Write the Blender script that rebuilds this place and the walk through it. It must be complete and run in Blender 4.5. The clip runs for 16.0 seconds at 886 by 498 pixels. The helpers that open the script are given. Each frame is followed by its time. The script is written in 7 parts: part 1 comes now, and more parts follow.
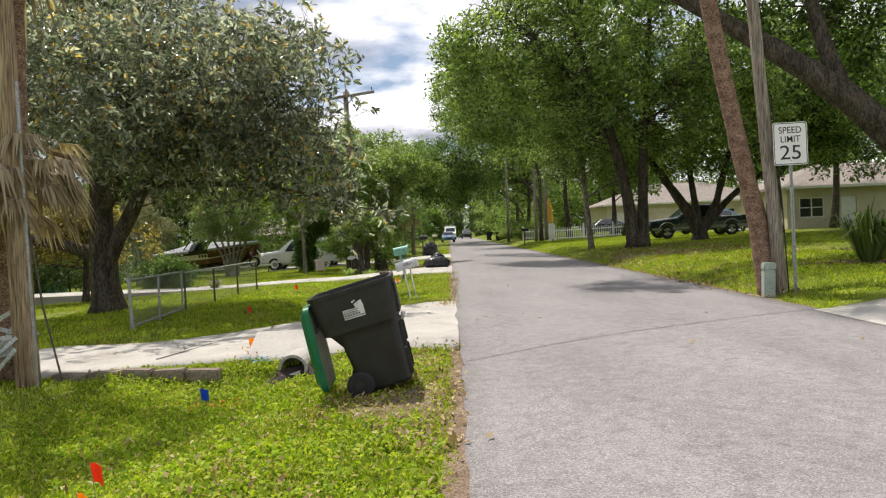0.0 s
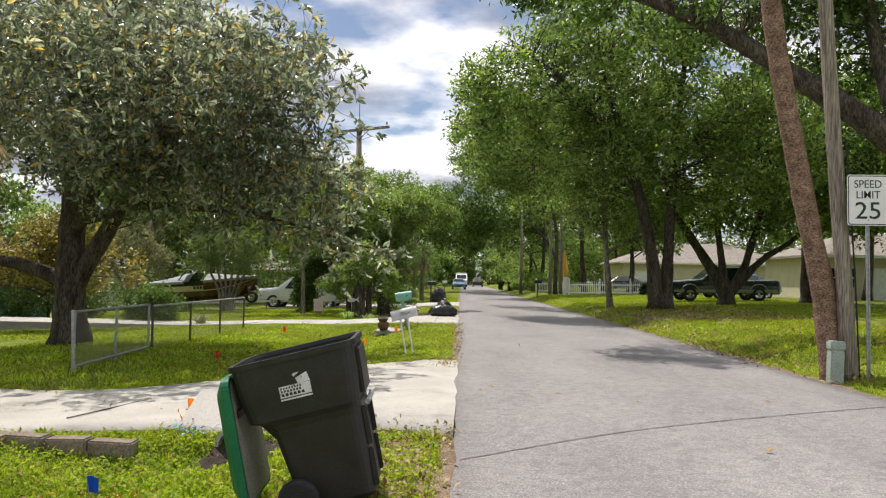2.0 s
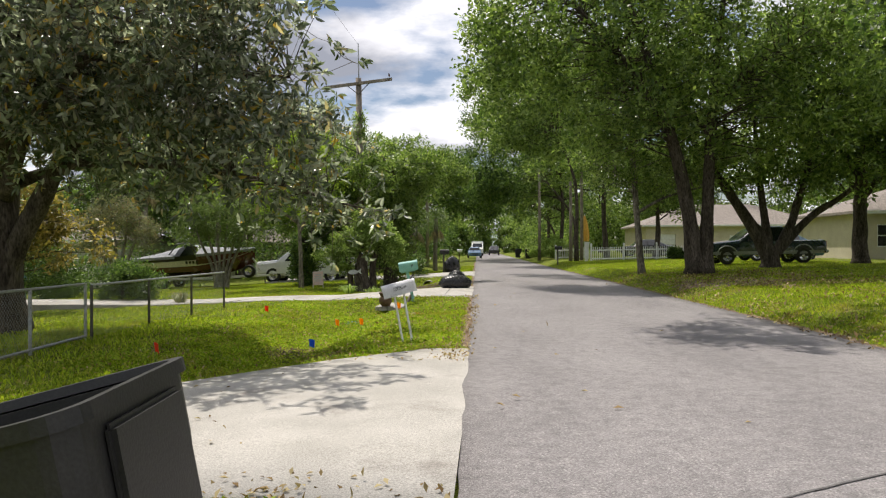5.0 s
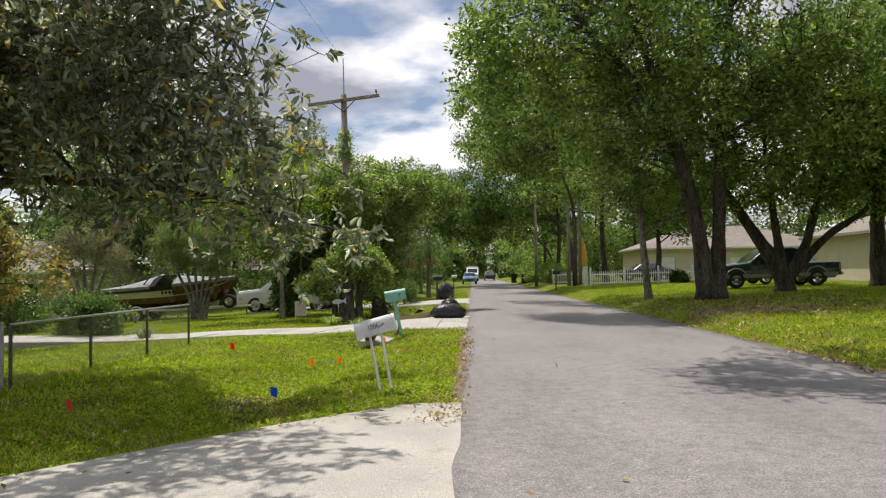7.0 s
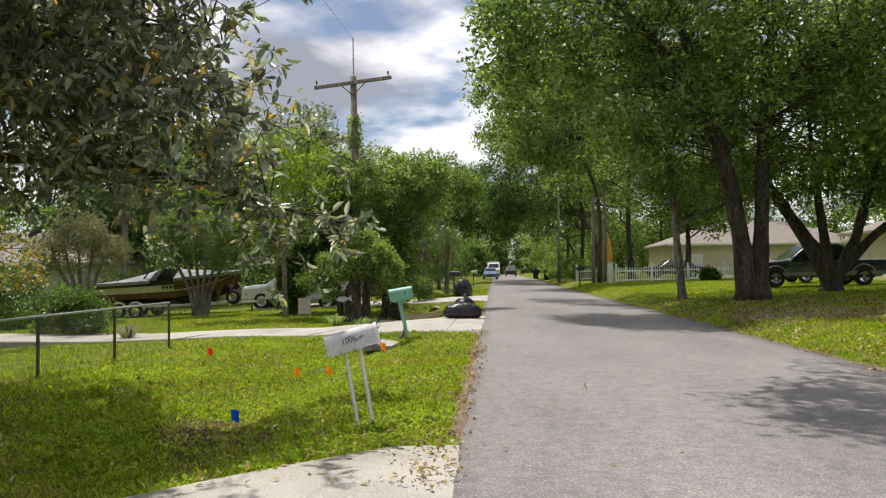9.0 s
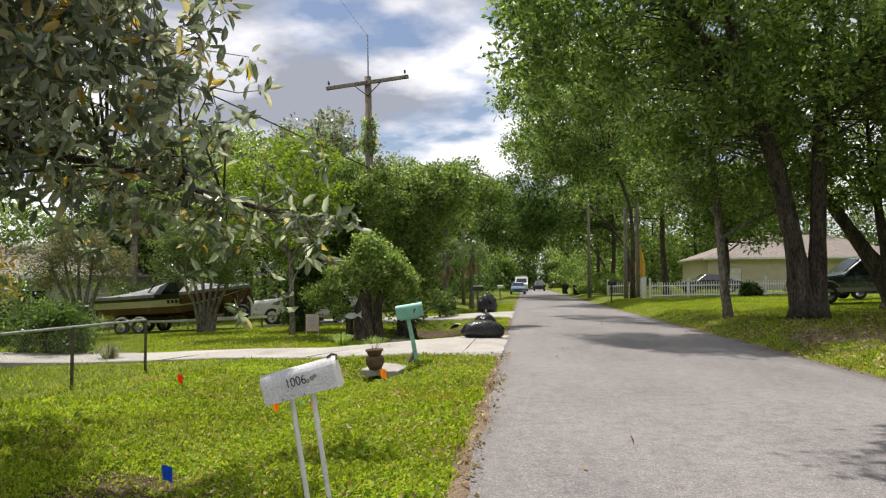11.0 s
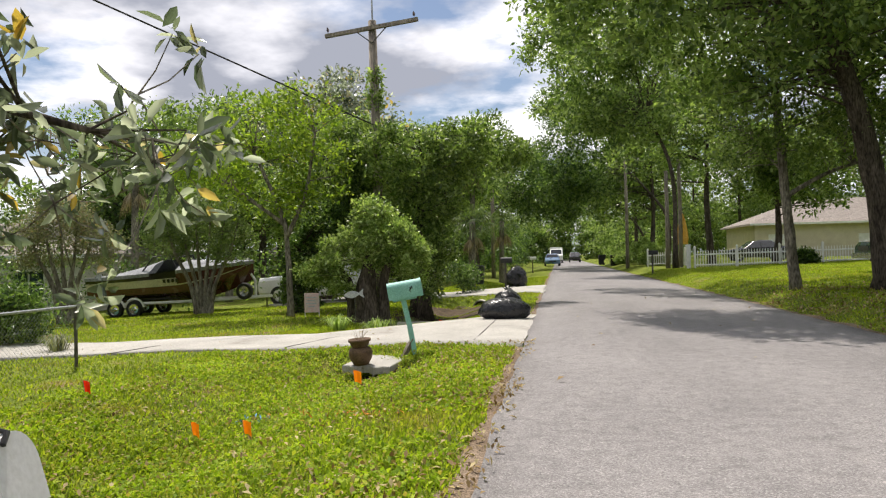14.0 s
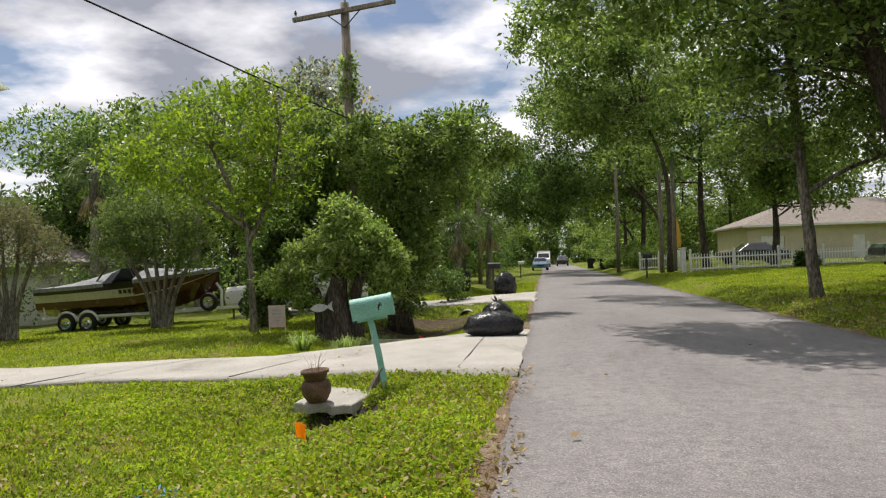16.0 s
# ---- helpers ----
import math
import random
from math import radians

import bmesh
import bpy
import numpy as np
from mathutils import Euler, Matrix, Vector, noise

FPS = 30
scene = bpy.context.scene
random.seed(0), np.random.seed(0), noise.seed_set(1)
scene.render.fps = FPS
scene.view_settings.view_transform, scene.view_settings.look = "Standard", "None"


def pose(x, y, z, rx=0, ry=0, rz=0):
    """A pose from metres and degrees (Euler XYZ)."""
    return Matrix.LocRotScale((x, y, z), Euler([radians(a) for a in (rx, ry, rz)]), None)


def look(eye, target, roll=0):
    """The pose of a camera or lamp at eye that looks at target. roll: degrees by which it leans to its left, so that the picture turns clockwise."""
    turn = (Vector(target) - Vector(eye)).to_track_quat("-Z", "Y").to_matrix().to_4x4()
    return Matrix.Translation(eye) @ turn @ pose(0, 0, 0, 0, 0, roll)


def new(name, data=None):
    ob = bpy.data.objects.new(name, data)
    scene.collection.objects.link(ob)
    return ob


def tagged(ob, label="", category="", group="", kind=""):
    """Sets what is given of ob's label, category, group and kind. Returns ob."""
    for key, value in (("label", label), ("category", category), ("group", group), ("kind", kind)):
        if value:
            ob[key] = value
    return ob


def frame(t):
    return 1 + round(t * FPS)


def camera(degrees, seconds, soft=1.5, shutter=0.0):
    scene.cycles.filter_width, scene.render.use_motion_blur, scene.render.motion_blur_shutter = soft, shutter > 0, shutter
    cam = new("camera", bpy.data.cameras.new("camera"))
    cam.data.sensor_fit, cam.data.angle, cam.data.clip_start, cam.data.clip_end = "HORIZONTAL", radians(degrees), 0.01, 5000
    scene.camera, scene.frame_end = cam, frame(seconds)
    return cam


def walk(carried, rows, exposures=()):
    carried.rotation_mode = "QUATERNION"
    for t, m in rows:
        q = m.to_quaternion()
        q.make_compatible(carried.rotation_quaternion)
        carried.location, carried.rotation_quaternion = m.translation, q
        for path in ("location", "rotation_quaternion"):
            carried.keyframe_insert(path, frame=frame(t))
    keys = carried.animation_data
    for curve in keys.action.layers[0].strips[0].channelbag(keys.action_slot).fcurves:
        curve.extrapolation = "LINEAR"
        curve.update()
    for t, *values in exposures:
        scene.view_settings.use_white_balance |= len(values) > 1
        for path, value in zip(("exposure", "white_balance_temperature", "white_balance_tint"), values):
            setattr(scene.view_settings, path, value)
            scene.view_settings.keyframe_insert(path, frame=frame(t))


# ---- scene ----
cam = camera(61.1, 16.0, soft=1.2)
PATH = [
    (0, (0.408, -1.374, 1.43), (0.37, 0.625, 1.385), -2.5),
    (0.5, (0.455, -0.831, 1.432), (0.406, 1.168, 1.38), -1.2),
    (1, (0.423, -0.335, 1.453), (0.361, 1.663, 1.385), -1.5),
    (1.5, (0.473, 0.266, 1.446), (0.408, 2.265, 1.431), -1.6),
    (2, (0.491, 0.805, 1.441), (0.422, 2.803, 1.519), 1.2),
    (2.5, (0.568, 1.347, 1.423), (0.512, 3.346, 1.469), 0.8),
    (3, (0.556, 1.856, 1.419), (0.457, 3.854, 1.41), -0.3),
    (3.5, (0.546, 2.375, 1.423), (0.445, 4.373, 1.42), -0.2),
    (3.7, (0.554, 2.621, 1.41), (0.445, 4.618, 1.404), 0.0),
    (5.8, (0.54, 4.899, 1.347), (0.426, 6.895, 1.354), -0.6),
    (6, (0.546, 5.108, 1.367), (0.434, 7.105, 1.384), -0.8),
    (6.5, (0.512, 5.552, 1.366), (0.389, 7.548, 1.385), -0.3),
    (7, (0.54, 6.111, 1.377), (0.443, 8.107, 1.442), -0.8),
    (7.5, (0.567, 6.607, 1.38), (0.448, 8.601, 1.472), -0.9),
    (8, (0.582, 7.156, 1.4), (0.473, 9.151, 1.485), -1.0),
    (8.5, (0.673, 7.672, 1.407), (0.54, 9.667, 1.475), -0.4),
    (9, (0.667, 8.185, 1.403), (0.511, 10.178, 1.455), -0.4),
    (9.2, (0.693, 8.415, 1.399), (0.538, 10.408, 1.447), -0.6),
    (11.3, (0.791, 10.605, 1.379), (0.556, 12.589, 1.477), -0.2),
    (11.5, (0.845, 10.817, 1.403), (0.615, 12.801, 1.503), -0.1),
    (12, (0.934, 11.323, 1.39), (0.679, 13.305, 1.483), 0.1),
    (12.5, (0.89, 11.822, 1.412), (0.632, 13.804, 1.491), 0.0),
    (13, (0.948, 12.393, 1.363), (0.67, 14.373, 1.413), -0.3),
    (13.5, (0.906, 12.911, 1.339), (0.599, 14.887, 1.369), -1.1),
    (14, (0.876, 13.405, 1.329), (0.552, 15.378, 1.351), -1.3),
    (14.5, (0.842, 13.914, 1.352), (0.452, 15.875, 1.385), -1.3),
    (15, (0.771, 14.427, 1.376), (0.398, 16.392, 1.4), -1.4),
    (15.5, (0.785, 14.95, 1.407), (0.425, 16.918, 1.43), -1.5),
    (16, (0.658, 15.529, 1.391), (0.37, 17.508, 1.423), -1.7),
]
walk(cam, [(t, look(e, a, r)) for t, e, a, r in PATH], exposures=[(0.0, 0.15, 6480, 13.5), (3.5, 0.07, 6480, 13.5), (6.0, -0.07, 6480, 13.5), (9.0, -0.03, 6480, 13.5), (12.5, 0.09, 6480, 13.5), (13.5, 0.11, 6480, 13.5), (14.5, 0.14, 6480, 13.5), (15.2, 0.01, 6480, 13.5), (16.0, -0.12, 6480, 13.5)])

# ---- world, sun ----
SUN_ELEV, SUN_AZ = 64.0, 122.0      # azimuth of the sun in degrees from +x, anticlockwise
world = bpy.data.worlds.new("sky")
scene.world = world
world.use_nodes = True
wn, wl = world.node_tree.nodes, world.node_tree.links
wn.clear()
sky = wn.new("ShaderNodeTexSky")
sky.sky_type = 'NISHITA'
sky.sun_disc = False
sky.sun_elevation = radians(SUN_ELEV)
sky.sun_rotation = radians(90.0 - SUN_AZ)
sky.air_density, sky.dust_density, sky.ozone_density = 1.0, 1.0, 1.0
tc = wn.new("ShaderNodeTexCoord")
sep = wn.new("ShaderNodeSeparateXYZ")
wl.new(tc.outputs["Generated"], sep.inputs[0])


def wmath(op, a, b=None, clamp=False):
    n = wn.new("ShaderNodeMath")
    n.operation, n.use_clamp = op, clamp
    for i, v in enumerate((a, b)):
        if v is None:
            continue
        if isinstance(v, (int, float)):
            n.inputs[i].default_value = v
        else:
            wl.new(v, n.inputs[i])
    return n.outputs[0]


# clouds on a flat layer overhead: direction divided by its height
hz = wmath('MAXIMUM', sep.outputs[2], 0.0)
hz = wmath('ADD', hz, 0.16)
cx, cy = wmath('DIVIDE', sep.outputs[0], hz), wmath('DIVIDE', sep.outputs[1], hz)
comb = wn.new("ShaderNodeCombineXYZ")
wl.new(cx, comb.inputs[0]), wl.new(cy, comb.inputs[1])
n1 = wn.new("ShaderNodeTexNoise")
n1.inputs["Scale"].default_value, n1.inputs["Detail"].default_value, n1.inputs["Roughness"].default_value = 1.15, 7.0, 0.55
wl.new(comb.outputs[0], n1.inputs["Vector"])
cover = wn.new("ShaderNodeValToRGB")
cover.color_ramp.elements[0].position, cover.color_ramp.elements[1].position = 0.40, 0.50
wl.new(n1.outputs[0], cover.inputs[0])
n2 = wn.new("ShaderNodeTexNoise")
n2.inputs["Scale"].default_value, n2.inputs["Detail"].default_value = 1.7, 6.0
shift = wn.new("ShaderNodeVectorMath")
shift.operation = 'ADD'
shift.inputs[1].default_value = (3.3, 1.45, 0.7)
wl.new(comb.outputs[0], shift.inputs[0]), wl.new(shift.outputs[0], n2.inputs["Vector"])
shade = wn.new("ShaderNodeValToRGB")
e = shade.color_ramp.elements
e[0].position, e[0].color = 0.40, (4.4, 4.7, 5.4, 1)
e[1].position, e[1].color = 0.56, (13.0, 13.0, 13.2, 1)
wl.new(n2.outputs[0], shade.inputs[0])
mixc = wn.new("ShaderNodeMix")
mixc.data_type = 'RGBA'
wl.new(cover.outputs[0], mixc.inputs[0]), wl.new(sky.outputs[0], mixc.inputs[6]), wl.new(shade.outputs[0], mixc.inputs[7])
bg = wn.new("ShaderNodeBackground")
bg.inputs["Strength"].default_value = 0.09
wo = wn.new("ShaderNodeOutputWorld")
wl.new(mixc.outputs[2], bg.inputs[0]), wl.new(bg.outputs[0], wo.inputs[0])

sun = new("sun", bpy.data.lights.new("sun", 'SUN'))
sun.data.energy, sun.data.angle, sun.data.color = 4.6, radians(0.55), (1.0, 0.94, 0.83)
SUN_DIR = Vector((math.cos(radians(SUN_AZ)) * math.cos(radians(SUN_ELEV)), math.sin(radians(SUN_AZ)) * math.cos(radians(SUN_ELEV)), math.sin(radians(SUN_ELEV))))
sun.matrix_world = look(SUN_DIR * 60, (0, 0, 0))


# ---- materials ----
def nodes_of(name):
    m = bpy.data.materials.new(name)
    m.use_nodes = True
    t = m.node_tree
    return m, t.nodes, t.links, t.nodes["Principled BSDF"]


def surf(name, c1, c2, scale=4.0, rough=0.7, bump=0.2, fine=40.0, metal=0.0, spread=0.18, grain=0.35, stretch=(1, 1, 1), world_space=False, coat=0.0, dirt=None, dirt_scale=1.2, dirt_pos=0.58, spec=0.5):
    """Two-scale mottled surface: blotches of c1 and c2, fine grain, relief, and an optional dirt colour in patches."""
    m, n, l, p = nodes_of(name)
    co = n.new("ShaderNodeNewGeometry" if world_space else "ShaderNodeTexCoord")
    mp = n.new("ShaderNodeMapping")
    mp.inputs["Scale"].default_value = stretch
    l.new(co.outputs["Position" if world_space else "Object"], mp.inputs[0])
    a, b = n.new("ShaderNodeTexNoise"), n.new("ShaderNodeTexNoise")
    for t, s, d in ((a, scale, 5), (b, fine, 3)):
        t.inputs["Scale"].default_value, t.inputs["Detail"].default_value = s, d
        l.new(mp.outputs[0], t.inputs["Vector"])
    r = n.new("ShaderNodeValToRGB")
    r.color_ramp.elements[0].position, r.color_ramp.elements[1].position = 0.5 - spread, 0.5 + spread
    r.color_ramp.elements[0].color, r.color_ramp.elements[1].color = (*c1, 1), (*c2, 1)
    l.new(a.outputs[0], r.inputs[0])
    col = r.outputs[0]
    if dirt:
        c = n.new("ShaderNodeTexNoise")
        c.inputs["Scale"].default_value, c.inputs["Detail"].default_value, c.inputs["Roughness"].default_value = dirt_scale, 8, 0.65
        l.new(mp.outputs[0], c.inputs["Vector"])
        k = n.new("ShaderNodeValToRGB")
        k.color_ramp.elements[0].position, k.color_ramp.elements[1].position = dirt_pos, dirt_pos + 0.12
        l.new(c.outputs[0], k.inputs[0])
        x = n.new("ShaderNodeMix")
        x.data_type = 'RGBA'
        l.new(k.outputs[0], x.inputs[0]), l.new(col, x.inputs[6])
        x.inputs[7].default_value = (*dirt, 1)
        col = x.outputs[2]
    g = n.new("ShaderNodeMix")
    g.data_type, g.blend_type = 'RGBA', 'OVERLAY'
    g.inputs[0].default_value = grain
    gr = n.new("ShaderNodeMapRange")
    gr.inputs[1].default_value, gr.inputs[2].default_value = 0.32, 0.68
    l.new(b.outputs[0], gr.inputs[0])
    l.new(col, g.inputs[6]), l.new(gr.outputs[0], g.inputs[7])
    l.new(g.outputs[2], p.inputs["Base Color"])
    p.inputs["Metallic"].default_value = metal
    p.inputs["Coat Weight"].default_value = coat
    p.inputs["Specular IOR Level"].default_value = spec
    rr = n.new("ShaderNodeMapRange")
    rr.inputs[3].default_value, rr.inputs[4].default_value = max(0.03, rough - 0.12), min(1.0, rough + 0.12)
    l.new(a.outputs[0], rr.inputs[0]), l.new(rr.outputs[0], p.inputs["Roughness"])
    if bump:
        h = n.new("ShaderNodeMath")
        h.operation = 'ADD'
        l.new(a.outputs[0], h.inputs[0]), l.new(b.outputs[0], h.inputs[1])
        bp = n.new("ShaderNodeBump")
        bp.inputs["Strength"].default_value, bp.inputs["Distance"].default_value = bump, 0.02
        l.new(h.outputs[0], bp.inputs["Height"]), l.new(bp.outputs[0], p.inputs["Normal"])
    return m


def leafy(name, dark, mid, light, rough=0.5, glow=0.35, spec=0.4, odd=None, odd_at=0.93, tint=(1.5, 1.6, 0.85), coat=0.0, patch=None, patch_scale=0.9, patch_at=0.54):
    """Leaf: colour differs from leaf to leaf, light passes through; optional dry patches with a shape of their own."""
    m, n, l, p = nodes_of(name)
    g = n.new("ShaderNodeNewGeometry")
    r = n.new("ShaderNodeValToRGB")
    el = r.color_ramp.elements
    el[0].position, el[0].color = 0.0, (*dark, 1)
    el[1].position, el[1].color = 0.86, (*light, 1)
    k = el.new(0.45)
    k.color = (*mid, 1)
    if odd:
        k = el.new(odd_at)
        k.color = (*odd, 1)
    l.new(g.outputs["Random Per Island"], r.inputs[0])
    t = n.new("ShaderNodeTexNoise")
    t.inputs["Scale"].default_value = 0.7
    l.new(g.outputs["Position"], t.inputs["Vector"])
    mx = n.new("ShaderNodeMix")
    mx.data_type, mx.blend_type = 'RGBA', 'OVERLAY'
    mx.inputs[0].default_value = 0.5
    l.new(r.outputs[0], mx.inputs[6]), l.new(t.outputs[0], mx.inputs[7])
    col = mx.outputs[2]
    if patch:
        t2 = n.new("ShaderNodeTexNoise")
        t2.inputs["Scale"].default_value, t2.inputs["Detail"].default_value, t2.inputs["Roughness"].default_value = patch_scale, 7, 0.65
        l.new(g.outputs["Position"], t2.inputs["Vector"])
        k2 = n.new("ShaderNodeMapRange")
        k2.inputs[1].default_value, k2.inputs[2].default_value, k2.inputs[4].default_value = patch_at, patch_at + 0.14, 0.85
        l.new(t2.outputs[0], k2.inputs[0])
        m2 = n.new("ShaderNodeMix")
        m2.data_type = 'RGBA'
        l.new(k2.outputs[0], m2.inputs[0]), l.new(col, m2.inputs[6])
        m2.inputs[7].default_value = (*patch, 1)
        col = m2.outputs[2]
    l.new(col, p.inputs["Base Color"])
    p.inputs["Roughness"].default_value, p.inputs["Specular IOR Level"].default_value = rough, spec
    p.inputs["Coat Weight"].default_value, p.inputs["Coat Roughness"].default_value = coat, 0.2
    tr = n.new("ShaderNodeBsdfTranslucent")
    br = n.new("ShaderNodeMix")
    br.data_type, br.blend_type = 'RGBA', 'MULTIPLY'
    br.inputs[0].default_value = 1.0
    br.inputs[7].default_value = (*tint, 1)
    l.new(col, br.inputs[6]), l.new(br.outputs[2], tr.inputs[0])
    s = n.new("ShaderNodeMixShader")
    s.inputs[0].default_value = glow
    l.new(p.outputs[0], s.inputs[1]), l.new(tr.outputs[0], s.inputs[2])
    l.new(s.outputs[0], n["Material Output"].inputs[0])
    return m


def asphalt():
    """Worn asphalt: pale and dark stones in a grey binder, broad tyre-polished bands and small stains."""
    m, n, l, p = nodes_of("asphalt")
    g = n.new("ShaderNodeNewGeometry")
    mp = n.new("ShaderNodeMapping")
    mp.inputs["Scale"].default_value = (1, 0.35, 1)
    l.new(g.outputs["Position"], mp.inputs[0])
    broad, mid, grit = n.new("ShaderNodeTexNoise"), n.new("ShaderNodeTexNoise"), n.new("ShaderNodeTexNoise")
    for t, sc, d, src in ((broad, 0.7, 6, mp.outputs[0]), (mid, 7.0, 6, g.outputs["Position"]), (grit, 85.0, 2, g.outputs["Position"])):
        t.inputs["Scale"].default_value, t.inputs["Detail"].default_value, t.inputs["Roughness"].default_value = sc, d, 0.6
        l.new(src, t.inputs["Vector"])
    vo = n.new("ShaderNodeTexVoronoi")
    vo.inputs["Scale"].default_value = 95.0
    l.new(g.outputs["Position"], vo.inputs["Vector"])
    sp = n.new("ShaderNodeSeparateColor")
    l.new(vo.outputs["Color"], sp.inputs[0])

    def ramp(src, stops):
        r = n.new("ShaderNodeValToRGB")
        while len(r.color_ramp.elements) < len(stops):
            r.color_ramp.elements.new(0.5)
        for e_, (pos, c) in zip(r.color_ramp.elements, stops):
            e_.position, e_.color = pos, (*c, 1)
        l.new(src, r.inputs[0])
        return r.outputs[0]

    def mixed(a, b, kind, k):
        x = n.new("ShaderNodeMix")
        x.data_type, x.blend_type = 'RGBA', kind
        x.inputs[0].default_value = k
        l.new(a, x.inputs[6]), l.new(b, x.inputs[7])
        return x.outputs[2]

    base = ramp(broad.outputs[0], [(0.30, (0.205, 0.194, 0.194)), (0.70, (0.285, 0.270, 0.268))])
    base = mixed(base, ramp(mid.outputs[0], [(0.32, (0.34, 0.34, 0.34)), (0.5, (0.5, 0.5, 0.5)), (0.7, (0.62, 0.61, 0.6))]), 'OVERLAY', 0.55)
    base = mixed(base, ramp(sp.outputs[0], [(0.0, (0.16, 0.16, 0.16)), (0.45, (0.46, 0.46, 0.46)), (0.86, (0.56, 0.56, 0.56)), (1.0, (0.98, 0.97, 0.95))]), 'OVERLAY', 0.5)
    base = mixed(base, ramp(grit.outputs[0], [(0.34, (0.25, 0.25, 0.25)), (0.66, (0.78, 0.78, 0.78))]), 'OVERLAY', 0.45)
    l.new(base, p.inputs["Base Color"])
    p.inputs["Roughness"].default_value, p.inputs["Specular IOR Level"].default_value = 0.86, 0.3
    bp = n.new("ShaderNodeBump")
    bp.inputs["Strength"].default_value, bp.inputs["Distance"].default_value = 0.6, 0.006
    l.new(vo.outputs["Distance"], bp.inputs["Height"]), l.new(bp.outputs[0], p.inputs["Normal"])
    return m


M = {}
M["asphalt"] = asphalt()
M["concrete"] = surf("concrete", (0.37, 0.355, 0.32), (0.48, 0.46, 0.42), 1.3, 0.85, 0.25, 90, grain=0.3, world_space=True, dirt=(0.30, 0.28, 0.25), dirt_scale=0.9, dirt_pos=0.56, spec=0.3)
M["turf"] = surf("turf", (0.095, 0.13, 0.014), (0.19, 0.23, 0.026), 1.6, 0.95, 0.8, 60, grain=0.8, world_space=True, dirt=(0.19, 0.145, 0.06), dirt_scale=0.8, dirt_pos=0.56, spec=0.12)
M["dirt"] = surf("dirt", (0.15, 0.105, 0.07), (0.26, 0.20, 0.145), 2.5, 0.95, 0.6, 70, grain=0.6, world_space=True, spec=0.15)
M["grass"] = leafy("grass_blade", (0.14, 0.205, 0.014), (0.28, 0.37, 0.028), (0.44, 0.49, 0.06), 0.55, 0.45, 0.25, (0.38, 0.33, 0.13), 0.95, tint=(1.5, 1.6, 0.6), patch=(0.34, 0.31, 0.07), patch_scale=0.8, patch_at=0.56)
M["weed"] = leafy("broad_weed_leaf", (0.13, 0.21, 0.014), (0.26, 0.37, 0.026), (0.42, 0.49, 0.055), 0.6, 0.40, 0.15, (0.36, 0.29, 0.10), 0.94, tint=(1.5, 1.6, 0.6), patch=(0.30, 0.25, 0.07), patch_scale=1.1, patch_at=0.58)
M["litter"] = leafy("leaf_litter", (0.16, 0.10, 0.045), (0.31, 0.22, 0.10), (0.46, 0.38, 0.21), 0.7, 0.15, 0.2)
M["oak_leaf"] = leafy("oak_leaf", (0.055, 0.10, 0.024), (0.135, 0.205, 0.05), (0.29, 0.37, 0.12), 0.40, 0.48, 0.5)
# dark evergreen leaf; also a darkened copy for oak crowns seen from their shaded side
M["dark_and_shaded_leaf"] = leafy("ivy_and_shaded_leaf", (0.027, 0.056, 0.016), (0.070, 0.125, 0.032), (0.18, 0.26, 0.075), 0.38, 0.44, 0.4)
M["lime_leaf"] = leafy("lime_leaf", (0.10, 0.17, 0.02), (0.19, 0.28, 0.03), (0.32, 0.41, 0.05), 0.55, 0.45)
M["vine_leaf"] = leafy("vine_leaf", (0.11, 0.18, 0.04), (0.22, 0.31, 0.08), (0.40, 0.48, 0.19), 0.45, 0.42, 0.4)
M["myrtle_leaf"] = leafy("myrtle_leaf", (0.075, 0.12, 0.035), (0.13, 0.19, 0.06), (0.22, 0.28, 0.10), 0.55, 0.4)
M["grey_leaf"] = leafy("grey_leaf", (0.09, 0.105, 0.055), (0.16, 0.17, 0.095), (0.26, 0.26, 0.16), 0.55, 0.4, odd=(0.24, 0.16, 0.10), odd_at=0.94)
# palest tone: felted undersides, plus sky glints painted into the leaf colour
M["magnolia_leaf"] = leafy("magnolia_leaf", (0.056, 0.078, 0.048), (0.155, 0.18, 0.125), (0.48, 0.50, 0.44), 0.24, 0.55, 1.0, (0.42, 0.28, 0.05), 0.975, tint=(1.5, 1.6, 1.2), coat=0.6)
M["golden_leaf"] = leafy("golden_leaf", (0.10, 0.10, 0.03), (0.22, 0.18, 0.05), (0.36, 0.27, 0.09), 0.45, 0.45)
M["palm_leaf"] = leafy("palm_leaf", (0.05, 0.09, 0.025), (0.09, 0.14, 0.04), (0.15, 0.20, 0.07), 0.45, 0.35)
M["dead_frond"] = leafy("dead_frond", (0.16, 0.12, 0.075), (0.27, 0.21, 0.14), (0.40, 0.33, 0.23), 0.8, 0.25, 0.2)
M["bark"] = surf("oak_bark", (0.045, 0.036, 0.028), (0.12, 0.10, 0.08), 6, 0.95, 1.0, 30, stretch=(1, 1, 0.25), grain=0.6, spec=0.15)
M["pale_bark"] = surf("pale_bark", (0.13, 0.115, 0.09), (0.26, 0.235, 0.19), 5, 0.95, 0.8, 26, stretch=(1, 1, 0.3), grain=0.6, spec=0.15)
M["palm_bark"] = surf("palm_bark", (0.16, 0.10, 0.07), (0.30, 0.20, 0.14), 5, 0.95, 0.8, 30, stretch=(1, 1, 1.6), grain=0.6, spec=0.15)
M["pole_wood"] = surf("weathered_pole", (0.19, 0.16, 0.125), (0.33, 0.29, 0.24), 9, 0.9, 0.7, 60, stretch=(1, 1, 0.06), grain=0.55, spec=0.2)
